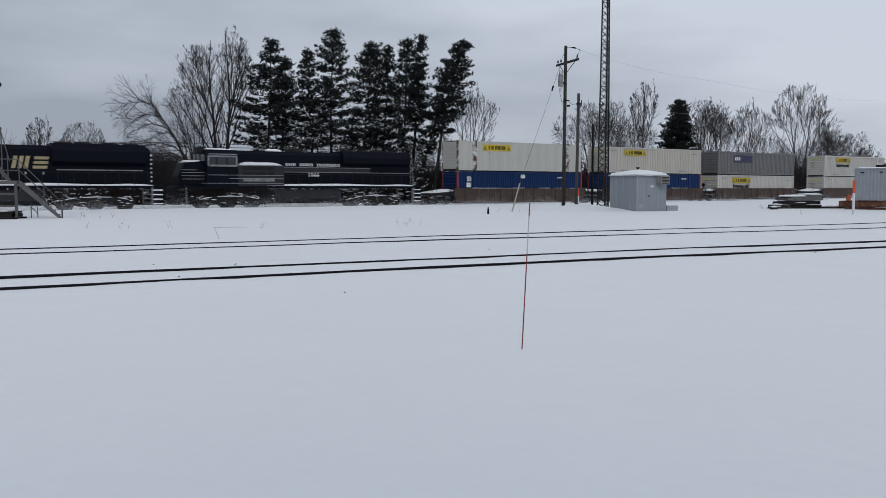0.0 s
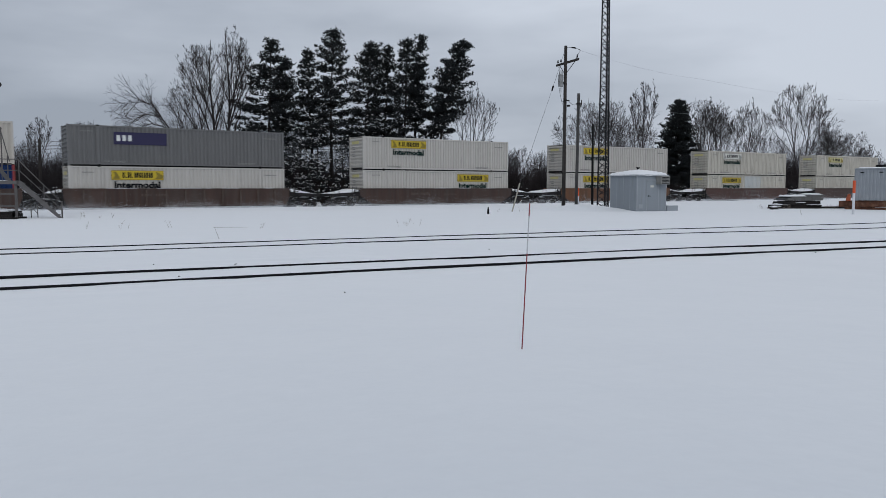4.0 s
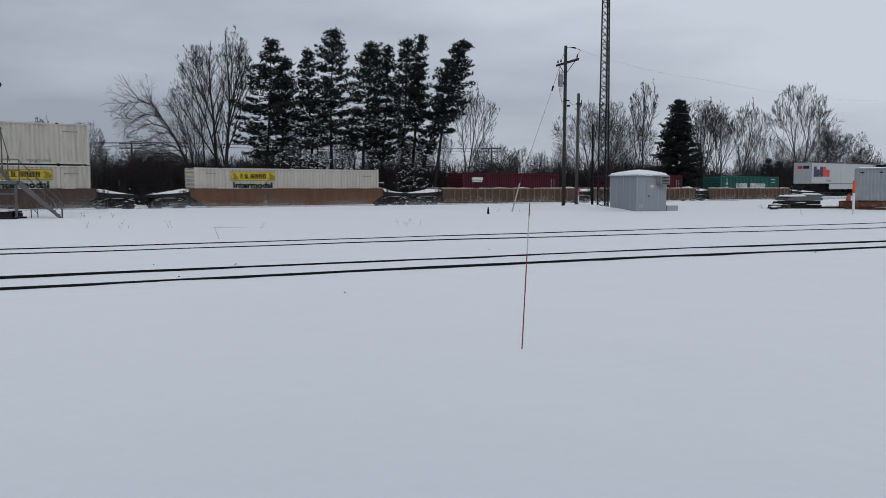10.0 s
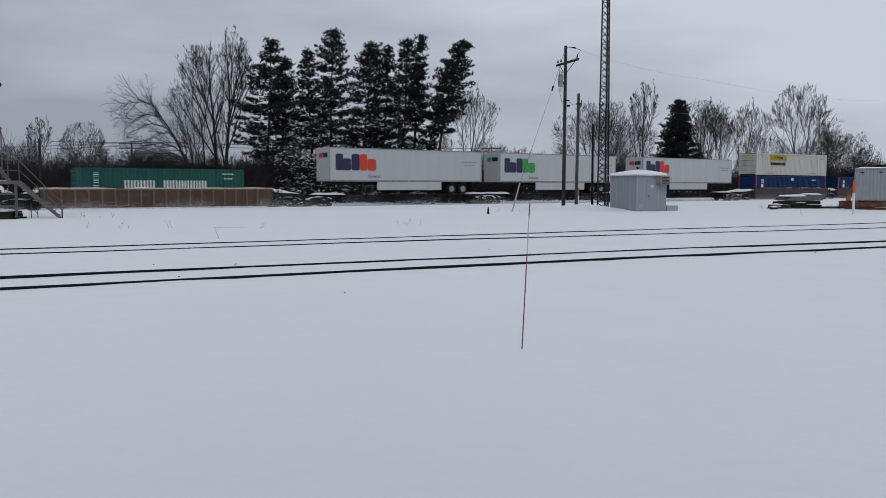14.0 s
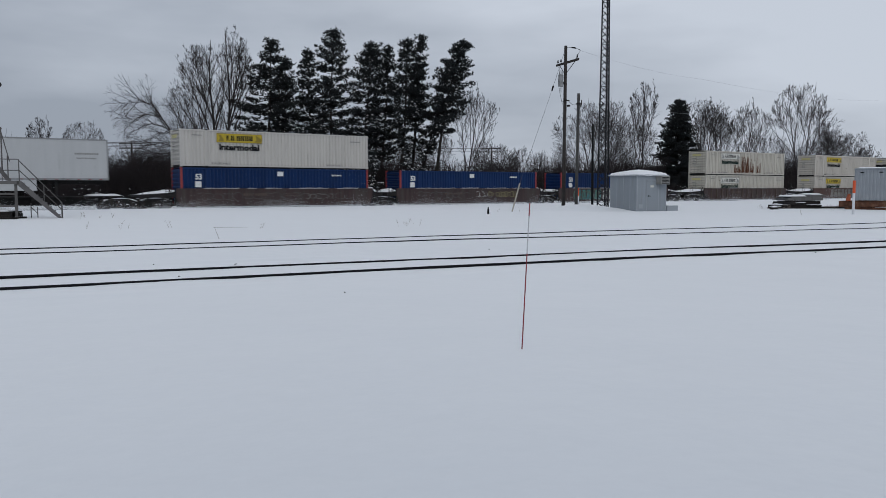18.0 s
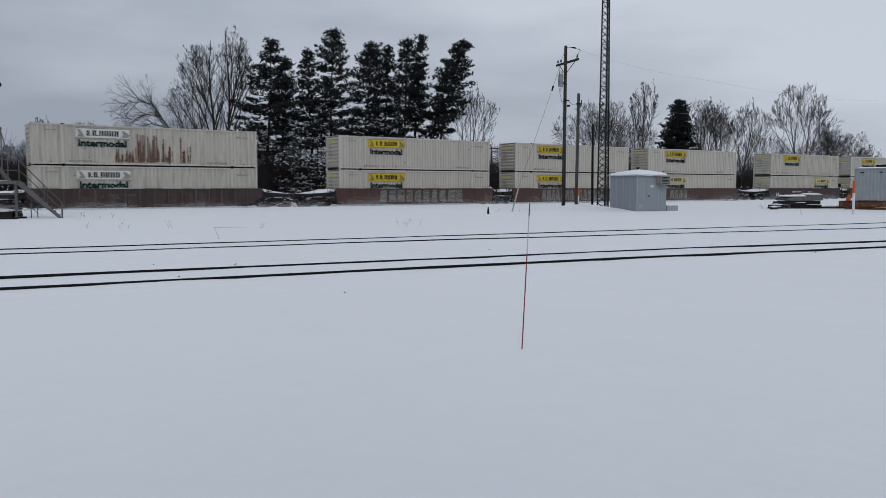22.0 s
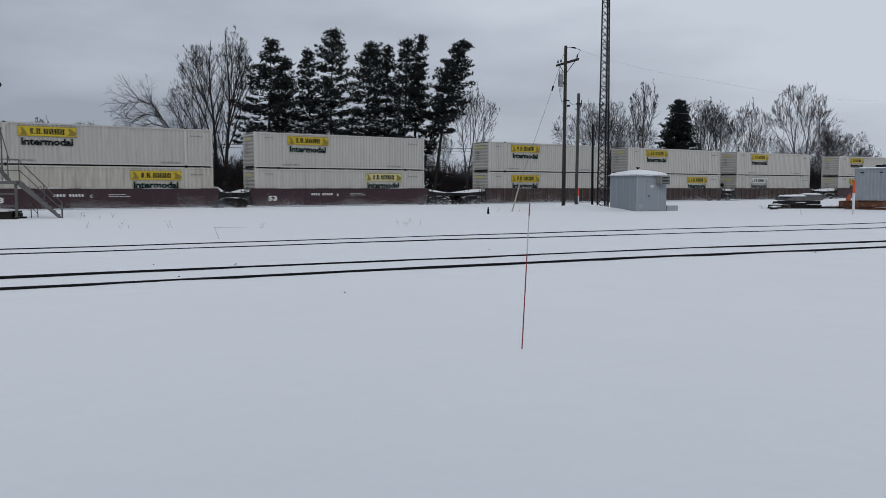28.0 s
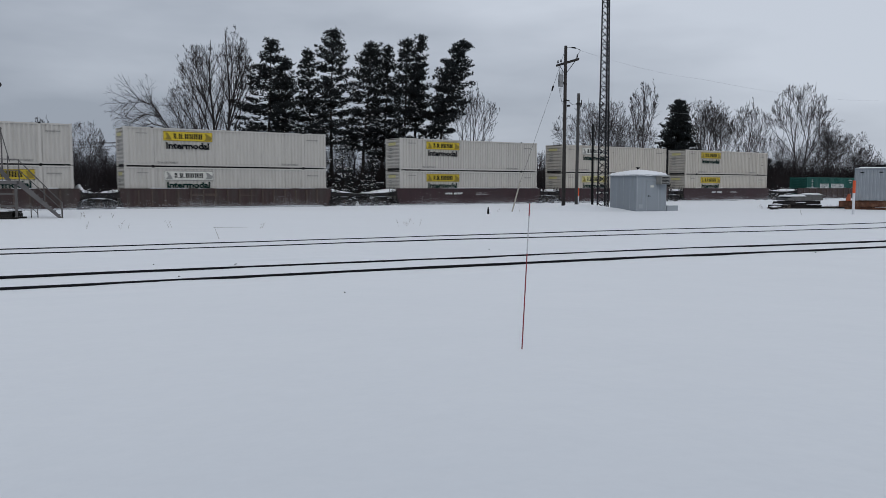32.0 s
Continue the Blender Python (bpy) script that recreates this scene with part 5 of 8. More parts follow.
for u, e, mk, low, high in ((498.85, ("own", "share"), "A", ("grubby", "right", O), ("grubby", "lefthigh", Y)),
                            (518.3, ("lean", "share"), "C", ("grubby", "right", Y), ("white", "lefthigh", YB)),
                            (537.8, ("lean", "own"), "B", ("white", "right", O), ("white", "lefthigh", Y))):
    roll(make_well(M_CAR_MAROON, e, "clean maroon well car with white markings", 0,
                   [("53", -7.0, 0.62, 0.36, 0.75), (mk, 2.25 - 3.1, 0.95, 0.2, 0.16)], None), u)
    pair(u, low, high)
for u, e, low, high in ((561.35, ("own", "share"), ("white", "left", Y), ("white", "lefthigh", Y)),
                        (580.85, ("lean", "share"), ("white", "right", Y), ("white", "lefthigh", Y)),
                        (600.4, ("lean", "own"), ("white", "left", P), ("white", "lefthigh", YB))):
    roll(make_well(M_CAR_DULL, e, "dull brown ribbed well car with rust streaks", 15, None, None), u)
    pair(u, low, high)
for u, e, low, high in ((623.85, ("own", "share"), ("white", "left", Y), ("white", "lefthigh", YB)),
                        (643.45, ("lean", "share"), ("cream", "left", O), ("cream", "lefthigh", P)),
                        (663.05, ("lean", "own"), ("cream", "left", Y), ("cream", "lefthigh", Y))):
    roll(make_well(M_CAR_MAROON, e, "dark red-brown well car", 0, None, None), u)
    pair(u, low, high)
roll(make_well(M_CAR_DULL, ("own", "own"), "dull brown single well car", 10, None, None), 686.5)
pair(686.5, ("green", "", ""))


# ------------------------------------------------------------------ powder snow whirled up along the train
def dust_mesh(seed, length=21.0, count=30000):
    """Streaks of flying powder, thick at the rail and thinning upwards, in drifting billows."""
    g = np.random.default_rng(seed)
    x = g.uniform(-length / 2, length / 2, count)
    y = np.where(g.random(count) < 0.7, g.uniform(-2.9, -1.45, count), g.uniform(1.45, 2.4, count))
    billow = 0.75 + 0.35 * np.sin(x * 0.9 + seed) + 0.25 * np.sin(x * 2.3 + y * 1.7 + seed * 2)
    z = -0.12 + g.exponential(0.24, count) * billow
    keep = z < 2.2
    x, y, z = x[keep], y[keep], z[keep]
    n = len(x)
    d = np.stack([np.ones(n), g.uniform(-0.3, 0.3, n), g.uniform(-0.06, 0.06, n)], 1) * g.uniform(0.06, 0.20, n)[:, None]
    s = np.stack([g.uniform(-0.2, 0.2, n), g.uniform(-0.6, 0.6, n), np.ones(n)], 1) * g.uniform(0.005, 0.011, n)[:, None]
    p = np.stack([x, y, z], 1)
    v = np.empty((n * 3, 3))
    v[0::3], v[1::3], v[2::3] = p - d, p + d, p + s
    me = bpy.data.meshes.new("snow_dust")
    me.from_pydata(v.tolist(), [], np.arange(n * 3).reshape(n, 3).tolist())
    me.materials.append(M_POWDER)
    return me


DUST = [dust_mesh(k) for k in range(4)]
for k in range(36):
    ob = new("snow_dust", DUST[(k * 3) % 4])
    roll(tagged(ob, "fine powder snow whirled up beside the wheels", "blowing snow", "snow dust along the train", "stuff"), -9.0 + 20.0 * k)


# ------------------------------------------------------------------ trees
class Sticks:
    """Collects tapered twigs cheaply: tubes of three or five sides, straight into vertex lists."""

    def __init__(self):
        self.v, self.f = [], []

    def add(self, a, b, r0, r1, sides=3):
        w = b - a
        if w.length < 1e-5:
            return
        w = w.normalized()
        u = w.orthogonal().normalized()
        x = w.cross(u)
        k = len(self.v)
        for p, r in ((a, r0), (b, r1)):
            for i in range(sides):
                c, s = math.cos(6.2832 * i / sides), math.sin(6.2832 * i / sides)
                self.v.append(p + (u * c + x * s) * r)
        for i in range(sides):
            j = (i + 1) % sides
            self.f.append((k + i, k + j, k + sides + j, k + sides + i))

    def mesh(self, name, material):
        me = bpy.data.meshes.new(name)
        me.from_pydata([tuple(p) for p in self.v], [], self.f)
        me.materials.append(material)
        return me


def limb_path(rnd, p, way, length, n, wander, rise):
    pts = [p]
    for i in range(n):
        way = (way + Vector((rnd.uniform(-1, 1), rnd.uniform(-1, 1), rnd.uniform(-1, 1))) * wander + Vector((0, 0, rise))).normalized()
        pts.append(pts[-1] + way * (length / n))
    return pts


def fork(rnd, way, angle):
    side = way.orthogonal().normalized()
    side.rotate(Matrix.Rotation(rnd.uniform(0, 6.283), 3, way))
    return (way * math.cos(angle) + side * math.sin(angle)).normalized()


def grow(rnd, big, small, p, way, length, r, level, depth, kids, angle, rise, twig, start):
    """One limb that runs on to the crown's edge, slimming, with side limbs all along it that do the same."""
    n = 8 if level == 0 else (5 if level == 1 else (3 if level == 2 else (2 if level == 3 else 1)))
    pts = limb_path(rnd, p, way, length, n, 0.075 if level == 0 else 0.11, rise * (0.3 if level == 0 else 1.0))
    for i in range(n):
        a, b = r * (1 - 0.84 * i / n), r * (1 - 0.84 * (i + 1) / n)
        (big if level < 2 else small).add(pts[i], pts[i + 1], max(a, twig), max(b, twig * 0.7), 7 if level == 0 else (4 if level == 1 else 3))
    if level >= depth:
        return
    count = kids[level]
    turn = rnd.uniform(0, 6.283)
    for k in range(count):
        f = start + (0.985 - start) * (k + rnd.random()) / count
        x = f * n
        i = min(n - 1, int(x))
        q = pts[i].lerp(pts[i + 1], x - i)
        d0 = (pts[i + 1] - pts[i]).normalized()
        turn += 2.4 + rnd.uniform(-0.5, 0.5)
        side = d0.orthogonal().normalized()
        side.rotate(Matrix.Rotation(turn, 3, d0))
        an = angle * rnd.uniform(0.65, 1.3)
        d = (d0 * math.cos(an) + side * math.sin(an)).normalized()
        grow(rnd, big, small, q, d, length * (0.62 * (1 - f) + 0.20) * rnd.uniform(0.7, 1.15), r * (1 - 0.84 * f) * 0.66, level + 1, depth, kids, angle, rise, twig, 0.18)


def arching_tree(reach, seed):
    """An old tree that leans over: its limbs rise, bend to one side and droop at their ends, all hung with fine shoots."""
    rnd = random.Random(seed)
    big, small = Sticks(), Sticks()

    def bow(a, b, c, r, n=11):
        """A limb from a, drawn towards b, to c; gives its points."""
        pts = []
        for i in range(n + 1):
            f = i / n
            pts.append(a * (1 - f) ** 2 + b * 2 * f * (1 - f) + c * f * f + Vector((rnd.uniform(-1, 1), rnd.uniform(-1, 1), rnd.uniform(-1, 1))) * 0.05 * reach * 0.2)
        for i in range(n):
            big.add(pts[i], pts[i + 1], r * (1 - 0.85 * i / n), r * (1 - 0.85 * (i + 1) / n), 6)
        return pts

    stem = bow(Vector((0, 0, -0.3)), Vector((-0.17, 0, 0.40)) * reach, Vector((-0.60, 0.05, 0.96)) * reach, 0.20)
    limbs = [stem]
    for k in range(9):
        f = 0.22 + 0.075 * k
        q = stem[int(f * 11)]
        out = 0.95 - 0.06 * k
        up = 0.30 - 0.02 * k
        tip = Vector((q.x - out * reach * rnd.uniform(0.55, 0.78), rnd.uniform(-0.3, 0.3) * reach, q.z + reach * (0.10 * k / 9 - 0.03 + rnd.uniform(-0.04, 0.08))))
        knee = q.lerp(tip, 0.45) + Vector((0.05 * reach, 0, up * reach))
        limbs.append(bow(q, knee, tip, 0.085 * (1 - 0.06 * k)))
    for k in range(3):
        q = stem[3 + k]
        limbs.append(bow(q, q + Vector((0.02, 0, 0.2)) * reach, q + Vector((0.05 - 0.10 * k, rnd.uniform(-0.1, 0.1), 0.46)) * reach, 0.07))
    for lp in limbs:
        n = len(lp) - 1
        for i in range(2 if lp is not stem else 6, n):
            d0 = (lp[i + 1] - lp[i]).normalized()
            for b in range(2):
                d = (fork(rnd, d0, rnd.uniform(0.4, 0.8)) + Vector((-0.12, 0, 0.10))).normalized()
                grow(rnd, small, small, lp[i].lerp(lp[i + 1], rnd.random()), d, reach * rnd.uniform(0.12, 0.27), 0.026, 2, 4, (0, 0, 5, 3), 0.55, -0.03, 0.0075, 0.2)
    t = thing("bare_tree", Matrix(), "old bare tree with thick limbs arching to one side", "tree", "bare trees")
    part("trunk", big.mesh("trunk", M_BARK), M_BARK, t)
    part("crown", small.mesh("crown", M_BARK), M_BARK, t)
    return t


def sprays(rows, seed, blades, slim):
    """Ragged sprays of needles round the given points, rows of (x, y, z, radius, uplift): narrow three-cornered blades."""
    g = np.random.default_rng(seed)
    q = np.repeat(np.array(rows, float), blades, axis=0)
    n = len(q)
    d = g.uniform(-1, 1, (n, 3))
    d[:, 2] = d[:, 2] * 0.55 + q[:, 4]
    d /= np.linalg.norm(d, axis=1)[:, None] + 1e-6
    s = np.cross(d, g.uniform(-1, 1, (n, 3)))
    s /= np.linalg.norm(s, axis=1)[:, None] + 1e-6
    size = (q[:, 3] * g.uniform(0.55, 1.1, n))[:, None]
    p = q[:, :3] + g.uniform(-0.25, 0.25, (n, 3)) * size
    w = size * slim
    v = np.empty((n * 3, 3))
    v[0::3], v[1::3], v[2::3] = p - s * w - d * size * 0.2, p + s * w - d * size * 0.1, p + d * size
    return v, np.arange(n * 3).reshape(n, 3)


def spray_mesh(name, rows, seed, blades, slim, material):
    v, f = sprays(rows, seed, blades, slim)
    me = bpy.data.meshes.new(name)
    me.from_pydata(v.tolist(), [], f.tolist())
    me.materials.append(material)
    return me


PINE = "tall dark green pine with bare lower trunk and snow flecks"


def pine(height, lean, outline, seed, label=PINE, bend=1.15, snow=0.055, full=1.0, bare=True, girth=0.0125, blades=13, step=0.72):
    """A conifer whose crown keeps to an outline, rows of (share of the height, reach to either side, fullness): whorls of boughs that
    lift at their tips, side twigs along each, and sprays of needles on the twigs."""
    rnd = random.Random(seed)
    t = thing("pine_tree", Matrix(), label, "tree", "pine trees")
    tr, limbs = Sticks(), Sticks()
    tufts, flecks = [], []

    def on(f):
        return Vector((lean * f ** bend + 0.10 * math.sin(f * 7 + seed), 0.08 * math.sin(f * 5 + seed * 2), height * f - 0.3 * (1 - f)))
    n = 16
    for i in range(n):
        tr.add(on(i / n), on((i + 1) / n), girth * height * (1 - 0.92 * i / n), girth * height * (1 - 0.92 * (i + 1) / n), 7)

    def shape(f):
        lo = outline[0]
        for hi in outline[1:]:
            if f <= hi[0]:
                k = (f - lo[0]) / (hi[0] - lo[0])
                return [lo[j] + (hi[j] - lo[j]) * k for j in (1, 2, 3)]
            lo = hi
        return list(outline[-1][1:])
    first = outline[0][0]
    if bare:
        for i in range(44):
            c = on(rnd.uniform(0.08, first + 0.2))
            a = rnd.uniform(0, 6.283)
            e = c + Vector((math.cos(a), math.sin(a), rnd.uniform(-0.3, 0.15))) * rnd.uniform(0.6, 2.0)
            limbs.add(c, e, 0.03, 0.008, 3)
            for k in range(3):
                q = c.lerp(e, rnd.uniform(0.4, 1))
                limbs.add(q, q + Vector((rnd.uniform(-0.5, 0.5), rnd.uniform(-0.5, 0.5), rnd.uniform(-0.35, 0.2))), 0.011, 0.006, 3)
    tier, tiers = first, []
    while tier < 0.98:
        tiers += [tier + rnd.gauss(0, 0.16) / height for i in range(rnd.choice((6, 7, 8)))]
        tier += rnd.uniform(0.7, 1.35) * step / height
    a = rnd.uniform(0, 6.28)
    for f in tiers:
        f = min(0.985, max(0.03, f))
        c = on(f)
        left, right, fill = shape(f)
        if bare and f < 0.66:
            left, right, fill = left * 1.14, right * 1.14, min(1.0, fill + 0.2)
        a += 2.4 + rnd.uniform(-0.5, 0.5)
        side = (math.cos(a) + 1) / 2
        rl = (left + (right - left) * side) * rnd.choice((0.45, 0.7, 0.85, 0.95, 1.0, 1.1)) * 0.93
        up = -0.16 + 0.34 * rnd.random() + 1.1 * max(0.0, f - 0.55) ** 1.2
        d = Vector((math.cos(a), math.sin(a), up)).normalized()
        mid = c + d * rl * 0.55 - Vector((0, 0, 0.05 * rl))
        e = c + d * rl + Vector((0, 0, 0.08 * rl))
        limbs.add(c, mid, 0.014 + 0.013 * rl, 0.022, 4)
        limbs.add(mid, e, 0.022, 0.008, 3)
        if rnd.random() > fill + 0.25:
            for k in range(5):
                q = mid.lerp(e, rnd.random())
                limbs.add(q, q + Vector((rnd.uniform(-0.5, 0.5), rnd.uniform(-0.5, 0.5), rnd.uniform(-0.3, 0.25))), 0.011, 0.005, 3)
            continue
        across = Vector((-d.y, d.x, 0.0)).normalized()
        clumps = max(1, round((rl * 1.9 + 0.4) * full * (0.6 + 0.4 * fill)))
        start = 0.25 if f > 0.75 else 0.62 - 0.32 * fill
        for j in range(clumps):
            fl = 1.0 - (1.0 - start) * (j + rnd.random() * 0.8) / clumps
            q = c.lerp(mid, fl / 0.55) if fl < 0.55 else mid.lerp(e, (fl - 0.55) / 0.45)
            p = q + across * rnd.uniform(-0.36, 0.36) * rl * fl + Vector((0, 0, rnd.uniform(-0.05, 0.2)))
            limbs.add(q - d * 0.2 * rl, p, 0.012, 0.006, 3)
            wide = rnd.uniform(0.36, 0.58)
            tall = wide * (0.30 + 0.5 * max(0, f - 0.4))
            for k in range(int(11 * full)):
                th, rr = rnd.uniform(0, 6.283), math.sqrt(rnd.random()) * wide
                o = Vector((math.cos(th) * rr, math.sin(th) * rr, rnd.uniform(-0.7, 1) * tall + 0.25 * rr * (rl > 1.2)))
                tufts.append((p.x + o.x, p.y + o.y, p.z + o.z, rnd.uniform(0.17, 0.31), 0.30 + 0.5 * max(0, f - 0.4)))
                if rnd.random() < snow * (1.5 - f):
                    flecks.append((p.x + o.x, p.y + o.y, p.z + o.z + 0.16, rnd.uniform(0.10, 0.20), 0.05))
    for j in range(26):
        g = rnd.random()
        p = on(0.93 + 0.07 * g)
        r = 0.42 * (1.15 - g)
        tufts.append((p.x + rnd.uniform(-r, r), p.y + rnd.uniform(-r, r), p.z + rnd.uniform(-0.4, 0.05), 0.26, 0.7))
    part("trunk", tr.mesh("trunk", M_BARK_PINE), M_BARK_PINE, t)
    part("limb", limbs.mesh("limb", M_BARK_PINE), M_BARK_PINE, t)
    part("crown", spray_mesh("crown", tufts, seed, blades, 0.115, M_NEEDLE), M_NEEDLE, t)
    if flecks:
        part("crown_snow", spray_mesh("crown_snow", flecks, seed + 1, 7, 0.22, M_CAP), M_CAP, t, "snow caught on the boughs")
    return t


def stand(t, x, y, turn=0.0, size=1.0, wide=None):
    """Sets a tree on the ground."""
    w = wide or size
    t.matrix_basis = Matrix.Translation((x, y, ground_height(x, y))) @ Matrix.Rotation(turn, 4, "Z") @ Matrix.Diagonal((w, w, size, 1))
    return t


# the row of pines behind the line
stand(pine(17.0, 1.1, [(0.30, 2.6, 1.3, 0.47), (0.37, 3.4, 1.8, 0.52), (0.49, 3.7, 2.7, 0.67), (0.62, 3.6, 3.3, 0.9), (0.72, 3.1, 3.0, 1), (0.80, 2.7, 2.6, 1), (0.88, 1.3, 1.7, 1), (0.95, 0.8, 0.7, 1), (1, 0.3, 0.3, 1)], 11), -18.8, 82)
stand(pine(15.4, 0.4, [(0.5, 1.0, 1.0, 0.82), (0.8, 1.3, 1.2, 1), (1, 0.3, 0.3, 1)], 21), -17.1, 83)
stand(pine(16.3, -0.3, [(0.36, 1.6, 1.6, 0.52), (0.5, 2.1, 2.0, 0.82), (0.66, 1.9, 1.8, 0.9), (0.82, 1.3, 1.3, 1), (0.92, 0.7, 0.7, 1), (1, 0.25, 0.25, 1)], 12), -14.2, 84.5)
stand(pine(17.7, 0.6, [(0.36, 2.0, 2.1, 0.47), (0.46, 2.5, 2.5, 0.62), (0.58, 2.4, 2.5, 0.87), (0.68, 2.1, 2.3, 0.9), (0.76, 2.1, 2.0, 1), (0.83, 2.1, 1.8, 1), (0.90, 1.4, 1.5, 1), (0.95, 0.9, 0.9, 1), (1, 0.35, 0.35, 1)], 13), -11.95, 82)
stand(pine(17.0, 1.1, [(0.34, 2.0, 1.6, 0.47), (0.45, 2.4, 1.8, 0.62), (0.57, 2.1, 1.7, 0.82), (0.70, 2.3, 1.9, 0.9), (0.80, 2.2, 1.7, 1), (0.88, 1.6, 1.2, 1), (0.94, 0.8, 0.8, 1), (1, 0.3, 0.3, 1)], 15), -8.7, 83.5)
stand(pine(17.0, 1.0, [(0.28, 1.5, 1.4, 0.42), (0.45, 1.9, 1.7, 0.67), (0.6, 1.6, 1.5, 0.9), (0.74, 1.2, 1.2, 0.95), (0.86, 0.9, 0.9, 1), (0.94, 0.55, 0.55, 1), (1, 0.2, 0.2, 1)], 16), -6.8, 85)
stand(pine(17.5, 1.0, [(0.36, 1.3, 1.5, 0.47), (0.5, 1.8, 1.9, 0.72), (0.62, 1.8, 2.1, 0.9), (0.72, 1.7, 2.1, 1), (0.82, 1.3, 2.0, 1), (0.89, 1.1, 1.4, 1), (0.95, 0.8, 0.8, 1), (1, 0.3, 0.3, 1)], 17), -4.6, 83.5)
stand(pine(18.1, 1.5, [(0.5, 1.0, 1.0, 0.62), (0.65, 1.1, 1.2, 0.9), (0.8, 0.8, 0.9, 1), (0.9, 0.6, 0.6, 1), (0.96, 0.6, 0.4, 1), (1, 0.2, 0.2, 1)], 18), -3.7, 85.5)
stand(pine(14.6, 3.9, [(0.36, 1.2, 0.7, 0.42), (0.55, 1.6, 1.2, 0.77), (0.72, 1.4, 1.2, 0.9), (0.88, 0.8, 0.8, 0.9), (1, 0.3, 0.3, 1)], 14, bend=1.0), -3.1, 84)
stand(pine(17.1, 3.2, [(0.46, 0.9, 1.2, 0.52), (0.53, 1.2, 2.0, 0.82), (0.62, 1.5, 2.4, 0.95), (0.70, 1.8, 2.5, 1), (0.79, 2.0, 2.0, 1), (0.87, 1.5, 1.7, 1), (0.94, 0.9, 0.8, 1), (1, 0.35, 0.35, 1)], 19, bend=1.45), -1.1, 82)
stand(pine(14.9, 0.2, [(0.06, 4.6, 4.4, 1), (0.2, 4.5, 4.3, 1), (0.4, 4.0, 3.8, 1), (0.6, 3.2, 2.9, 1), (0.8, 2.0, 1.8, 1), (0.92, 1.2, 1.1, 1), (1, 0.5, 0.5, 1)], 20, "broad dark conifer with a rounded ragged top", snow=0.0, full=1.2, bare=False, blades=14, step=0.34), 36.3, 121)
YOUNG = "young conifer thick with snow below the pines"
for k, (x, y, h, r) in enumerate(((-14.6, 79, 7.6, 1.7), (-12.9, 79.5, 8.4, 1.6), (-16.3, 79.5, 6.4, 1.5), (-10.3, 80, 6.6, 1.5), (-7.4, 80.5, 5.2, 1.2), (-3.9, 81, 6.0, 1.5), (-2.3, 82, 5.2, 1.2))):
    stand(pine(h, 0.1, [(0.05, r, r, 0.6), (0.4, r * 0.85, r * 0.9, 0.65), (0.75, r * 0.45, r * 0.4, 0.7), (1, 0.15, 0.15, 1)], 60 + k, YOUNG, snow=0.42, full=0.7, bare=False, blades=9, step=0.7), x, y)
for x, y, h, r, k in ((57.4, 138, 6.6, 1.9, 90), (60.2, 140, 5.8, 1.6, 91)):
    stand(pine(h, 0.1, [(0.05, r, r, 0.9), (0.4, r * 0.85, r * 0.8, 1), (0.75, r * 0.45, r * 0.4, 1), (1, 0.15, 0.15, 1)], k, "small dark conifer among bare brush", snow=0.02, bare=False, blades=12, step=0.6), x, y)


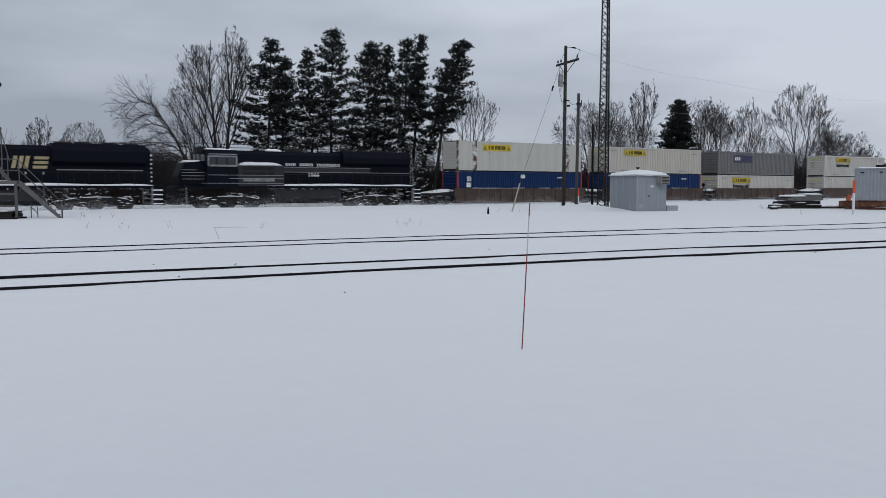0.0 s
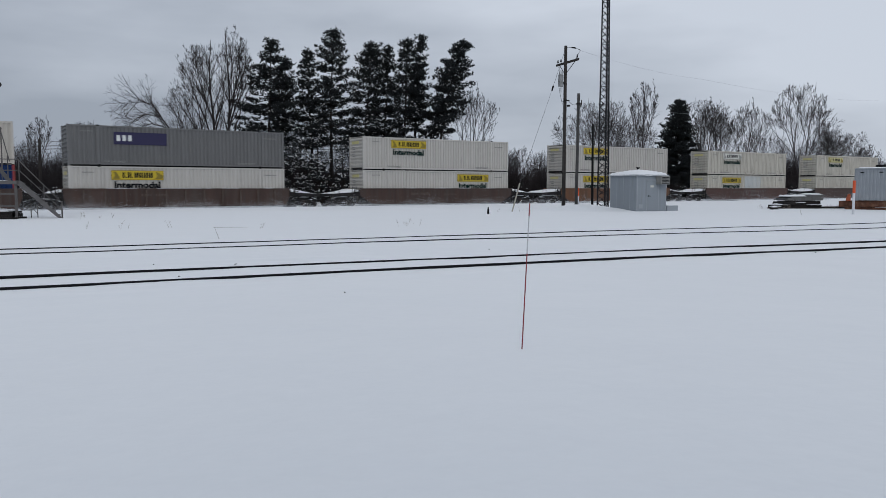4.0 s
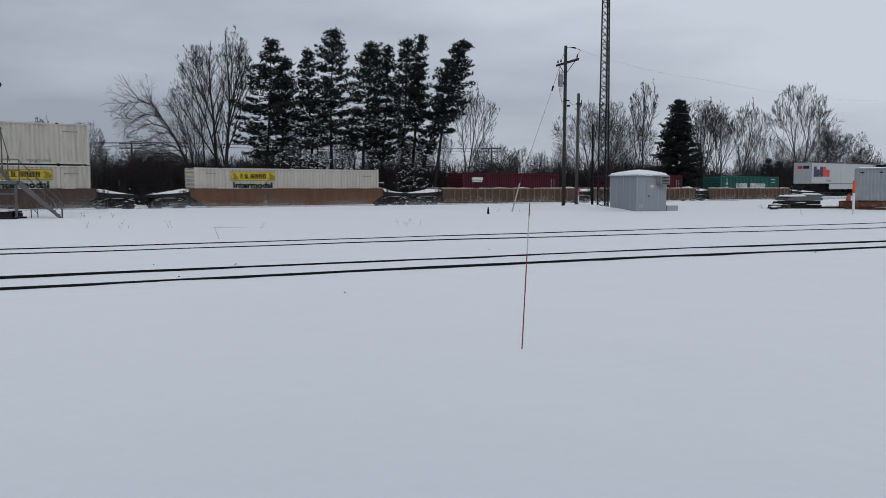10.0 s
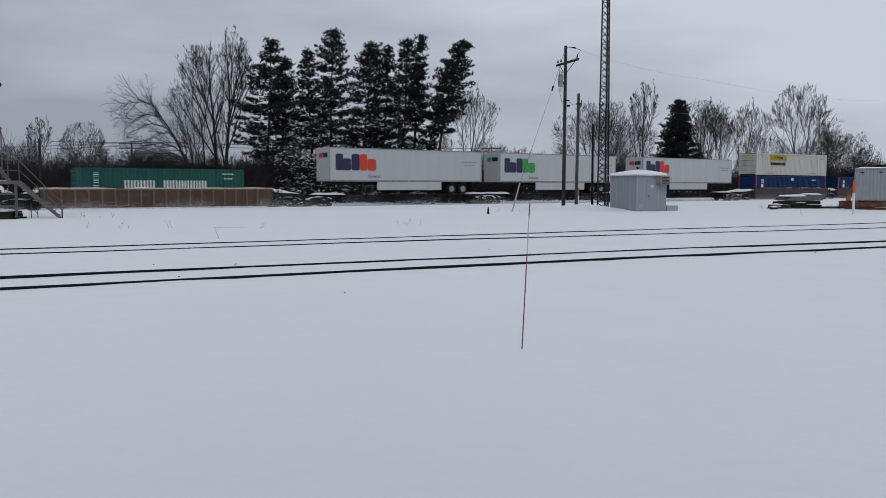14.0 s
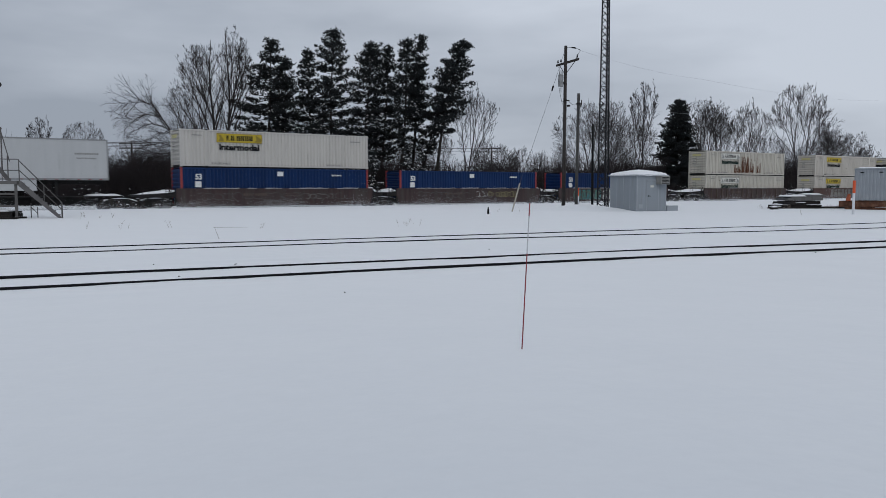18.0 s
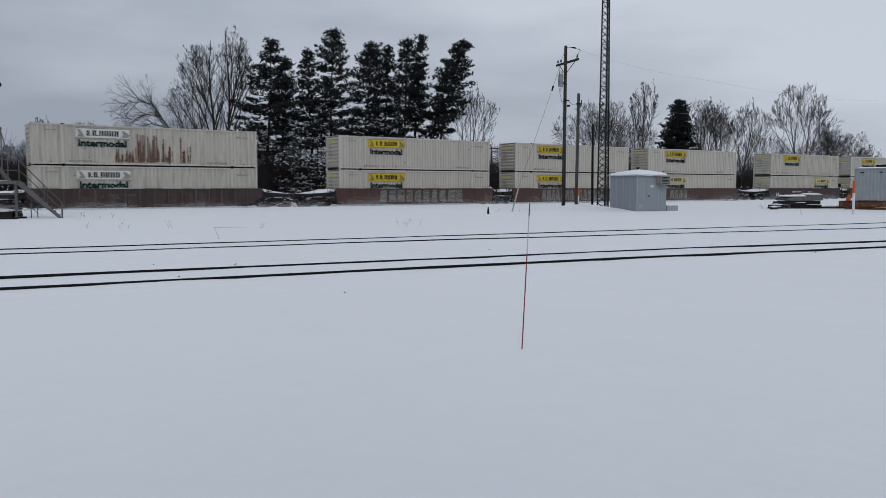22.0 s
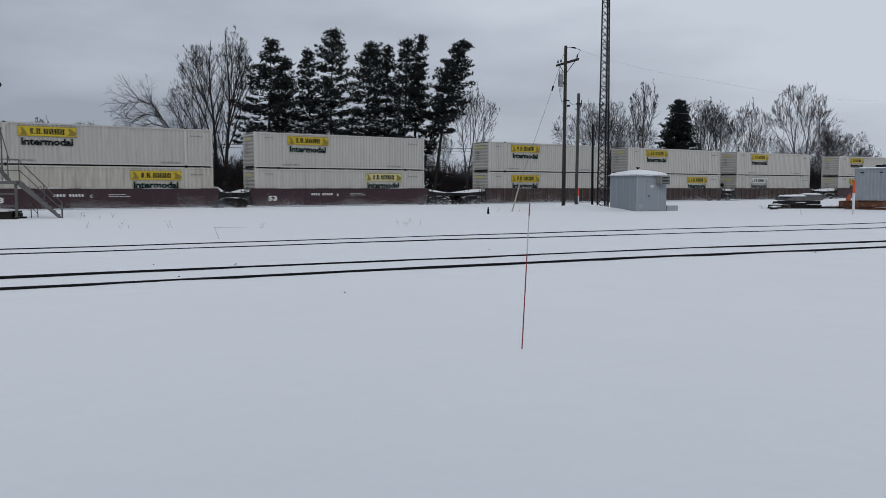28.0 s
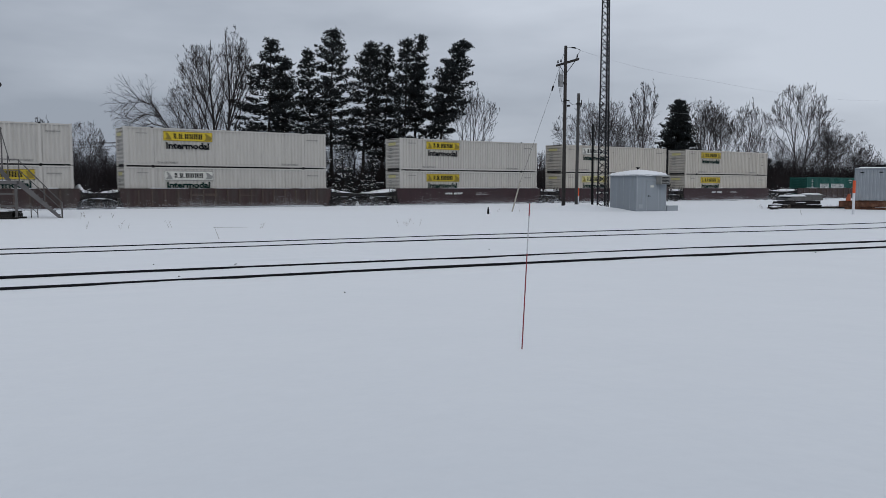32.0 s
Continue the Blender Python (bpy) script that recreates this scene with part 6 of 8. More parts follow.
# bare trees
def stem_tree(stems, crown, seed, kids=(9, 5, 4, 3), angle=0.62, rise=0.05, twig=0.009, girth=0.16, label="bare leafless deciduous tree with fine twigs", low=0.28, bark=None):
    """stems: rows of points (x, y, z) that the main stems run through. crown: centre height, half width and half height of the space that
    the twigs fill."""
    rnd = random.Random(seed)
    big, small = Sticks(), Sticks()
    cx, cz, rw, rh = crown

    def room(p, d):
        """How far it is from p along d to the crown's edge."""
        px, py, pz = (p.x - cx) / rw, p.y / rw, (p.z - cz) / rh
        dx, dy, dz = d.x / rw, d.y / rw, d.z / rh
        a, b, c = dx * dx + dy * dy + dz * dz, px * dx + py * dy + pz * dz, px * px + py * py + pz * pz - 1
        q = b * b - a * c
        return (-b + math.sqrt(q)) / a if q > 0 and (-b + math.sqrt(q)) > 0 else 0.5

    def limb(p, way, length, r, level):
        n = (0, 6, 4, 2, 1)[level]
        pts = limb_path(rnd, p, way, length, n, 0.10, rise)
        for i in range(n):
            (big if level == 1 else small).add(pts[i], pts[i + 1], max(r * (1 - 0.85 * i / n), twig), max(r * (1 - 0.85 * (i + 1) / n), twig * 0.7), 4 if level == 1 else 3)
        if level < 4:
            shoots(pts, length, r, level, 0.2)

    def shoots(pts, length, r, level, start):
        n = len(pts) - 1
        turn = rnd.uniform(0, 6.283)
        for k in range(kids[level]):
            f = start + (0.93 - start) * (k + rnd.random()) / kids[level]
            i = min(n - 1, int(f * n))
            q = pts[i].lerp(pts[i + 1], f * n - i)
            d0 = (pts[i + 1] - pts[i]).normalized()
            turn += 2.4 + rnd.uniform(-0.5, 0.5)
            side = d0.orthogonal().normalized()
            side.rotate(Matrix.Rotation(turn, 3, d0))
            an = angle * rnd.uniform(0.65, 1.3)
            d = (d0 * math.cos(an) + side * math.sin(an) + Vector((0, 0, rise))).normalized()
            gap = room(q, d)
            if gap < 0.28 * length * (1.1 - f) and rnd.random() < 0.75:
                continue
            want = length * (0.50 * (1 - f) + 0.28) * rnd.uniform(0.75, 1.2)
            limb(q, d, max(0.15, min(want, gap * rnd.choice((0.5, 0.75, 0.9, 1.0, 1.1, 1.25)))), r * (1 - 0.85 * f) * 0.62 + 0.002, level + 1)
    for st in stems:
        ctrl = [Vector(p) for p in st]
        pts = []
        n = 12
        for i in range(n + 1):
            x = i / n * (len(ctrl) - 1)
            j = min(len(ctrl) - 2, int(x))
            pts.append(ctrl[j].lerp(ctrl[j + 1], x - j) + Vector((rnd.uniform(-1, 1), rnd.uniform(-1, 1), 0)) * 0.05)
        for k in range(2):
            pts = [pts[0]] + [(pts[i - 1] + pts[i] * 2 + pts[i + 1]) / 4 for i in range(1, n)] + [pts[n]]
        size = sum((b - a).length for a, b in zip(pts, pts[1:]))
        r = girth * size / 14
        for i in range(n):
            big.add(pts[i], pts[i + 1], r * (1 - 0.9 * i / n), r * (1 - 0.9 * (i + 1) / n), 7)
        shoots(pts, size, r, 0, low)
    t = thing("bare_tree", Matrix(), label, "tree", "bare trees")
    bark = bark or M_BARK
    part("trunk", big.mesh("trunk", bark), bark, t)
    part("crown", small.mesh("crown", bark), bark, t)
    return t


stand(stem_tree([[(0, 0, -0.3), (-0.3, 0, 5.5), (-0.5, 0.1, 9.0), (-0.9, 0.2, 12.5), (-0.6, 0.2, 16.4)], [(-0.3, 0, 5.0), (-1.3, 0.3, 8.4), (-2.5, 0.4, 11.2), (-3.2, 0.4, 13.4)],
                 [(-0.4, 0, 8.0), (-1.6, -0.3, 11.8), (-2.4, -0.3, 16.0)]], (-1.5, 9.4, 3.1, 6.6), 31, kids=(11, 6, 4, 3), girth=0.16, angle=0.52, rise=0.08, low=0.13), -22.7, 79)
stand(stem_tree([[(0, 0, -0.3), (0.3, 0, 6.0), (0.7, 0, 9.4), (0.6, 0, 13.0), (0.3, 0, 17.6)], [(0.6, 0, 8.4), (1.3, 0.2, 12.0), (1.9, 0.2, 16.8)], [(0.3, 0, 6.8), (1.5, -0.3, 10.5), (2.7, -0.3, 15.2)]],
                (1.0, 10.4, 2.5, 7.0), 32, kids=(10, 6, 4, 3), girth=0.16, angle=0.5, rise=0.09, low=0.15), -22.3, 79.5)
stand(stem_tree([[(0, 0, -0.3), (-0.5, 0, 4.0), (-1.6, 0, 8.0), (-2.6, 0, 11.6)], [(0.4, 0, -0.3), (0.6, 0, 4.5), (0.2, 0, 9.5), (-0.4, 0, 12.5)], [(0.8, 0.2, -0.3), (1.9, 0.3, 4.2), (3.2, 0.3, 7.6)]],
                (-0.6, 6.4, 3.4, 6.2), 34, kids=(10, 6, 4, 3), girth=0.11, angle=0.6, rise=0.06, low=0.12), -24.6, 78.5)
stand(arching_tree(9.8, 33), -22.7, 75, 0.0, 1.12, 1.0)

# models 12 m high: vase, tall oval, round and bushy, upright with leaning limbs, broad with two stems
BARE = [stem_tree([[(0, 0, -0.3), (0.1, 0, 3.0), (-0.6, 0, 7.0), (-1.6, 0.3, 11.4)], [(0.1, 0, 2.6), (1.4, 0.2, 6.0), (3.2, 0.4, 10.2)], [(0, 0, 2.2), (-1.8, -0.3, 5.2), (-4.2, -0.4, 8.6)], [(0.1, 0, 3.4), (0.6, -0.5, 7.6), (0.9, -0.8, 12.0)]],
                  (-0.2, 6.2, 5.3, 6.0), 41, kids=(9, 5, 3, 3), twig=0.012, girth=0.14, low=0.25, bark=M_BARK_HAZED),
        stem_tree([[(0, 0, -0.3), (0, 0, 4.5), (0.1, 0, 8.0), (0.2, 0, 12.0)], [(0, 0, 4.0), (-0.8, 0.2, 7.4), (-1.7, 0.2, 10.6)], [(0, 0, 4.8), (0.9, -0.2, 7.8), (1.7, -0.3, 10.4)]],
                  (0.1, 7.6, 2.2, 4.5), 42, kids=(8, 5, 3, 3), twig=0.012, girth=0.15, angle=0.5, rise=0.12, low=0.38, bark=M_BARK_HAZED),
        stem_tree([[(0, 0, -0.3), (-0.6, 0, 4.0), (-2.4, 0, 7.6), (-4.2, 0, 9.4)], [(0, 0, -0.3), (0.4, 0.3, 5.0), (0.3, 0.5, 11.4)], [(0.1, 0, 1.5), (1.8, 0, 5.0), (4.4, 0, 8.6)], [(0, 0, 1.0), (-2.6, -0.4, 3.6), (-5.4, -0.5, 5.4)], [(0, 0, 1.2), (2.6, 0.4, 3.4), (5.6, 0.5, 5.0)]],
                  (0, 5.4, 6.6, 6.4), 43, kids=(9, 6, 4, 3), angle=0.7, rise=0.03, twig=0.015, girth=0.12, low=0.2, bark=M_BARK_HAZED),
        stem_tree([[(0, 0, -0.3), (0.5, 0, 4.0), (1.3, 0, 8.0), (1.5, 0, 12.0)], [(0.3, 0, 3.0), (1.8, 0.2, 6.0), (3.6, 0.3, 9.4)], [(0.2, 0, 2.4), (-0.2, 0.2, 6.0), (-0.5, 0.2, 9.8)]],
                  (1.2, 6.4, 3.6, 5.8), 44, kids=(8, 5, 3, 3), twig=0.012, girth=0.14, angle=0.5, rise=0.10, low=0.25, bark=M_BARK_HAZED),
        stem_tree([[(0, 0, -0.3), (-0.3, 0, 2.8), (-1.1, 0, 6.0), (-1.9, 0, 11.4)], [(0, 0, 0.5), (0.6, 0, 3.6), (1.2, 0.2, 7.6), (1.9, 0.2, 12.0)], [(0.5, 0, 3.0), (2.0, 0.2, 6.2), (3.4, 0.3, 9.0)], [(-0.6, 0, 4.2), (-2.0, 0, 7.0), (-3.2, 0, 9.2)]],
                  (0.1, 7.2, 4.0, 4.8), 45, kids=(9, 5, 3, 3), twig=0.014, girth=0.14, angle=0.56, rise=0.07, low=0.3, bark=M_BARK_HAZED)]
USED = set()


def bare(i, x, y, height, turn=0.0, wide=None):
    k = height / 12
    t = BARE[i]
    if i in USED:
        t = copy_thing(t, Matrix())
    USED.add(i)
    stand(t, x, y, turn, k, k * (wide or 1))


VASE, OVAL, ROUND, LEAN, BROAD = range(5)
bare(LEAN, 2.4, 84, 12.3, 0.2, 0.85)
bare(ROUND, 4.6, 90, 7.6, 2.0, 0.55)
for x, y, h, w, turn in ((8.2, 112, 8.4, 0.65, 0.3), (11.6, 116, 8.0, 0.65, 2.2), (14.2, 114, 7.2, 0.6, 4.0), (16.6, 108, 8.0, 0.6, 1.1)):
    bare(ROUND, x, y, h, turn, w)
bare(VASE, 18.9, 101, 12.4, 0.1, 1.0)
bare(VASE, 22.4, 103, 12.6, 3.3, 0.95)
bare(LEAN, 21.4, 106, 11.2, 0.4, 1.0)
bare(OVAL, 29.4, 115, 16.8, 0.3, 0.85)
bare(ROUND, 26.2, 118, 8.6, 0.7, 0.7)
bare(VASE, 31.0, 124, 13.6, 3.7, 0.7)
bare(ROUND, 29.0, 128, 10.0, 0.2, 0.6)
bare(VASE, 40.4, 122, 15.0, 5.6, 0.75)
bare(LEAN, 41.6, 125, 15.2, 0.3, 0.9)
bare(VASE, 44.4, 126, 14.8, 2.6, 0.7)
bare(ROUND, 42.6, 130, 10.0, 1.2, 0.6)
bare(LEAN, 48.8, 128, 15.4, 0.0, 1.0)
bare(OVAL, 46.4, 130, 13.8, 2.9, 0.9)
bare(LEAN, 51.2, 130, 11.2, 0.4, 0.9)
bare(ROUND, 52.6, 136, 8.0, 1.9, 0.6)
bare(BROAD, 64.6, 141, 20.4, 0.1, 0.88)
bare(ROUND, 60.4, 142, 11.6, 5.2, 0.55)
bare(ROUND, 67.4, 144, 10.4, 2.2, 0.6)
bare(ROUND, 72.0, 146, 13.0, 0.6, 0.85)
bare(ROUND, 76.6, 147, 12.4, 3.3, 0.85)
bare(BROAD, 73.6, 149, 14.2, 1.0, 0.8)
bare(ROUND, 80.4, 149, 9.6, 2.0, 0.85)
bare(OVAL, -47.6, 92, 9.8, 1.1, 1.0)
bare(BROAD, -43.4, 94, 9.6, 0.1, 0.9)
bare(ROUND, -41.0, 94, 6.8, 2.0, 0.7)
bare(ROUND, -50.5, 96, 8.0, 2.0, 0.7)
bare(ROUND, -54.0, 98, 7.4, 4.0, 0.7)
bare(ROUND, -46.0, 97, 6.8, 0.6, 0.7)
bare(ROUND, -36.0, 92, 6.2, 2.0, 0.7)
bare(ROUND, -32.0, 86, 6.0, 5.0, 0.7)
for x, y, h, w, i in ((-16.5, 87, 10.5, 0.6, LEAN), (-10.0, 88, 10.0, 0.6, OVAL), (-6.2, 90, 9.0, 0.5, VASE), (-15.0, 86, 9.4, 0.6, OVAL), (-0.4, 88, 8.0, 0.6, LEAN), (-2.4, 90, 7.0, 0.6, VASE), (-19.8, 86, 7.0, 0.6, ROUND), (-17.4, 89, 8.4, 0.55, ROUND),
                      (-12.6, 90, 9.0, 0.55, ROUND), (-8.0, 89, 8.6, 0.55, ROUND), (-4.2, 91, 8.0, 0.55, ROUND), (-11.0, 92, 8.4, 0.5, VASE)):
    bare(i, x, y, h, x, w)

# ------------------------------------------------------------------ brush and far woods
def thicket(name, spans, seed, material, label, thick):
    """spans: (x0, y0, x1, y1, depth, height, count)."""
    rnd = random.Random(seed)
    st = Sticks()
    for x0, y0, x1, y1, deep, tall, count in spans:
        for i in range(count):
            f = rnd.random()
            g = rnd.random()
            x = x0 + (x1 - x0) * f + rnd.uniform(-1, 1)
            y = y0 + (y1 - y0) * f + deep * g
            z = ground_height(x, y) - 0.1
            h = tall * (0.35 + 0.75 * rnd.random() ** 1.6) * (0.75 + 0.75 * noise.noise(Vector((x * 0.16, y * 0.1, seed))))
            for k in range(4):
                d = Vector((rnd.uniform(-0.45, 0.45), rnd.uniform(-0.4, 0.4), 1)).normalized()
                p = Vector((x, y, z))
                m = p + d * h * rnd.uniform(0.4, 0.6)
                e = m + (d + Vector((rnd.uniform(-0.5, 0.5), rnd.uniform(-0.4, 0.4), 0.2))).normalized() * h * rnd.uniform(0.3, 0.5)
                st.add(p, m, thick, thick * 0.7)
                st.add(m, e, thick * 0.7, thick * 0.35)
                for j in range(4):
                    b = p.lerp(m, rnd.uniform(0.3, 1)) if j < 2 else m.lerp(e, rnd.uniform(0, 0.9))
                    st.add(b, b + Vector((rnd.uniform(-0.9, 0.9), rnd.uniform(-0.6, 0.6), rnd.uniform(0.0, 0.9))).normalized() * h * rnd.uniform(0.15, 0.3), thick * 0.5, thick * 0.28)
    ob = new(name, st.mesh(name, material))
    return tagged(ob, label, "brush", "", "stuff")


thicket("brush", [(-66, 62, -30, 70, 10, 4.9, 1500), (-62, 78, -18, 84, 10, 6.4, 900), (-31, 71, -18, 74, 6, 6.8, 800), (-22, 76, 6, 86, 12, 5.4, 2300), (-27, 75, -17, 80, 6, 6.6, 900), (0, 86, 30, 108, 12, 6.2, 1700),
                  (24, 110, 62, 134, 12, 6.4, 1400), (58, 136, 105, 160, 12, 8.2, 3200)], 3, M_BRUSH, "dense dark leafless brush beyond the line", 0.030)
# misty growth: the haze before it is in the twig colour
thicket("hazed_brush", [(-64, 92, -37, 96, 8, 7.6, 1300), (-40, 92, -27, 95, 6, 5.4, 500)], 9, M_HAZED_TWIG, "tall leafless brush behind the line, haze painted into its grey", 0.028)
thicket("far_woods", [(-200, 170, 190, 200, 50, 11.5, 2000), (-400, 330, 420, 360, 60, 18, 700)], 4, M_HAZED_TWIG, "distant grey band of bare woods", 0.12)


rnd = random.Random(12)
flecks = []
for k in range(3000):
    along, out = rnd.uniform(-45, 125), rnd.uniform(6.5, 15)
    if noise.noise(Vector((along * 0.11, out * 0.2, 4.4))) < -0.08:
        continue
    q = TD * along + TN * (LINE + out)
    flecks.append((q.x, q.y, ground_height(q.x, q.y) + 0.15 + 1.7 * rnd.random() ** 2.4, rnd.uniform(0.07, 0.18), 0.1))
me = spray_mesh("brush_snow", flecks, 6, 4, 0.2, M_CAP)
tagged(new("brush_snow", me), "snow caught on low brush beyond the line", "snow", "", "stuff")


# ------------------------------------------------------------------ yard things
def wire(bm, a, b, sag, r, n=14, sides=4):
    a, b = Vector(a), Vector(b)
    pts = [a.lerp(b, i / n) - Vector((0, 0, sag * 4 * (i / n) * (1 - i / n))) for i in range(n + 1)]
    for p, q in zip(pts, pts[1:]):
        tube(bm, p, q, r, sides=sides, caps=False)


def snow_stake():
    t = thing("snow_stake", Matrix(), "thin red and white fibreglass snow stake in deep snow", "snow stake")
    a, b = Vector((0.692, 6.80, 0.0)), Vector((0.777, 6.95, 1.52))
    for f0, f1, m, nm in ((0.0, 0.705, M_STAKE_RED, "shaft"), (0.705, 0.925, M_STAKE_WHITE, "reflective_band"), (0.925, 1.0, M_STAKE_RED, "tip")):
        bm = bmesh.new()
        tube(bm, a.lerp(b, f0), a.lerp(b, f1), 0.0055, sides=8)
        part(nm, bm, m, t)


snow_stake()


def pole_shaft(t, base, top, r0, r1, material):
    bm = bmesh.new()
    base, top = Vector(base), Vector(top)
    n = 6
    for i in range(n):
        tube(bm, base.lerp(top, i / n), base.lerp(top, (i + 1) / n), r0 + (r1 - r0) * i / n, r0 + (r1 - r0) * (i + 1) / n, 10, i in (0, n - 1))
    bmesh.ops.remove_doubles(bm, verts=bm.verts, dist=0.0005)
    part("shaft", bm, material, t, "", True)


def utility_pole():
    t = thing("utility_pole", Matrix(), "tall weathered wooden utility pole with cross-arm and grey transformer", "utility pole")
    pole_shaft(t, (8.07, 52, 0.2), (8.10, 52, 10.98), 0.135, 0.105, M_POLE)
    bm = bmesh.new()
    a, b = Vector((7.66, 53.0, 9.85)), Vector((8.76, 50.85, 9.94))
    way = (b - a).normalized()
    side = Vector((-way.y, way.x, 0)).normalized() * 0.05
    vs = []
    for p in (a, b):
        for s, z in ((-1, -0.065), (1, -0.065), (1, 0.065), (-1, 0.065)):
            q = p + side * s + Vector((-0.0, -0.13, 0)) * 0 + Vector((0, 0, z))
            vs.append(bm.verts.new(q))
    for q in ((0, 1, 2, 3), (7, 6, 5, 4), (0, 4, 5, 1), (1, 5, 6, 2), (2, 6, 7, 3), (3, 7, 4, 0)):
        bm.faces.new([vs[i] for i in q])
    arm = part("cross_arm", bm, M_POLE, t)
    for f in (0.06, 0.2, 0.94):
        p = a.lerp(b, f) + Vector((0, 0, 0.06))
        bm = bmesh.new()
        tube(bm, p, p + Vector((0, 0, 0.12)), 0.02, sides=6)
        tube(bm, p + Vector((0, 0, 0.10)), p + Vector((0, 0, 0.26)), 0.055, 0.035, 8)
        part("insulator", bm, M_DARK, arm)
    bm = bmesh.new()
    tube(bm, a.lerp(b, 0.86) - Vector((0, 0, 0.05)), (8.11, 51.87, 9.15), 0.022, sides=5)
    tube(bm, a.lerp(b, 0.14) - Vector((0, 0, 0.05)), (8.08, 52.1, 9.15), 0.022, sides=5)
    part("brace", bm, M_DARK, t)
    bm = bmesh.new()
    tube(bm, (7.76, 51.75, 8.30), (7.76, 51.75, 9.02), 0.165, sides=14)
    tube(bm, (7.76, 51.75, 9.02), (7.76, 51.75, 9.10), 0.18, 0.13, sides=14)
    tf = part("transformer", bm, M_GALV, t, "grey drum transformer")
    for dx in (-0.07, 0.07):
        bm = bmesh.new()
        tube(bm, (7.76 + dx, 51.72, 9.08), (7.76 + dx, 51.72, 9.38), 0.035, 0.022, 8)
        part("bushing", bm, M_DARK, tf)
        bm = bmesh.new()
        tube(bm, (7.76 + dx * 0.8, 51.6, 8.3), (7.76 + dx * 0.8, 51.6, 7.9), 0.014, sides=5)
        part("lead", bm, M_WIRE, tf)
    bm = bmesh.new()
    box(bm, 7.86, 8.02, 51.8, 51.9, 8.45, 8.6)
    part("bracket", bm, M_DARK, t)
    bm = bmesh.new()
    wire(bm, (7.70, 51.65, 7.95), (7.95, 51.9, 7.35), 0.25, 0.012)
    wire(bm, (7.55, 51.6, 8.8), (7.98, 51.9, 7.1), 0.35, 0.012)
    tube(bm, (7.7, 51.72, 9.36), (7.66, 52.9, 9.95), 0.01, sides=4)
    part("drop_lead", bm, M_WIRE, t)
    bm = bmesh.new()
    box(bm, 7.98, 8.36, 51.82, 51.9, 7.36, 7.44)
    box(bm, 8.2, 8.4, 51.75, 51.9, 7.0, 7.12)
    part("service_bracket", bm, M_DARK, t)
    bm = bmesh.new()
    tube(bm, (8.1, 51.95, 10.86), (8.45, 51.2, 10.72), 0.014, sides=5)
    tube(bm, (8.40, 51.3, 10.75), (8.56, 50.98, 10.66), 0.045, sides=8)
    tube(bm, (8.56, 50.98, 10.66), (8.80, 50.5, 10.45), 0.014, sides=5)
    tube(bm, (8.80, 50.5, 10.42), (8.62, 51.2, 9.98), 0.012, sides=5)
    part("dead_end_insulator", bm, M_DARK, t)


utility_pole()


def plain_pole(base, top, r0, r1, material, label, hook=True):
    t = thing("utility_pole", Matrix(), label, "pole")
    pole_shaft(t, base, top, r0, r1, material)
    if hook:
        bm = bmesh.new()
        box(bm, top[0] - 0.2, top[0] + 0.22, top[1] - 0.13, top[1] - 0.08, top[2] - 0.75, top[2] - 0.66)
        tube(bm, (top[0] + 0.18, top[1] - 0.12, top[2] - 0.8), (top[0] + 0.18, top[1] - 0.12, top[2] - 0.45), 0.03)
        part("bracket", bm, M_DARK, t)
    return t


plain_pole((9.09, 53, 0.2), (9.165, 53, 8.0), 0.115, 0.10, M_POLE_PALE, "shorter silver-grey wooden pole in a snow bank")
plain_pole((-37.3, 72, 0.1), (-37.2, 72, 6.1), 0.14, 0.12, M_POLE, "stout weathered wooden pole beyond the line", False)
plain_pole((10.29, 53.5, 0.2), (10.25, 53.5, 6.0), 0.09, 0.075, M_GAP, "short black pole beside the lattice tower", False)


def lattice_tower():
    t = thing("lattice_tower", Matrix(), "slender dark steel three-legged lattice radio tower", "radio tower")
    z0, z1, top = 0.2, 13.95, 21.0
    k = (top - z0) / (z1 - z0)
    foot = [Vector((10.34, 52.0, z0)), Vector((10.80, 51.78, z0)), Vector((11.13, 52.3, z0))]
    high = [Vector((10.48, 52.0, z1)), Vector((10.80, 51.90, z1)), Vector((10.98, 52.2, z1))]
    head = [f + (h - f) * k for f, h in zip(foot, high)]
    for f, h in zip(foot, head):
        bm = bmesh.new()
        tube(bm, f, h, 0.052, 0.042, 6)
        part("leg", bm, M_TOWER, t)
    cells = 46
    for i in range(3):
        a0, b0, a1, b1 = foot[i], foot[(i + 1) % 3], head[i], head[(i + 1) % 3]
        bm = bmesh.new()
        for c in range(cells):
            f, g = c / cells, (c + 1) / cells
            p, q, r, s = a0.lerp(a1, f), b0.lerp(b1, f), a0.lerp(a1, g), b0.lerp(b1, g)
            tube(bm, p, s, 0.021, sides=4, caps=False)
            tube(bm, q, r, 0.021, sides=4, caps=False)
            if c % 6 == 0:
                tube(bm, p, q, 0.021, sides=4, caps=False)
        tagged(part("bracing", bm, M_TOWER, t), kind="stuff")
    bm = bmesh.new()
    wire(bm, (10.95, 51.95, 0.3), (10.86, 51.98, 14), 0, 0.018, 6)
    part("cable", bm, M_WIRE, t)


lattice_tower()


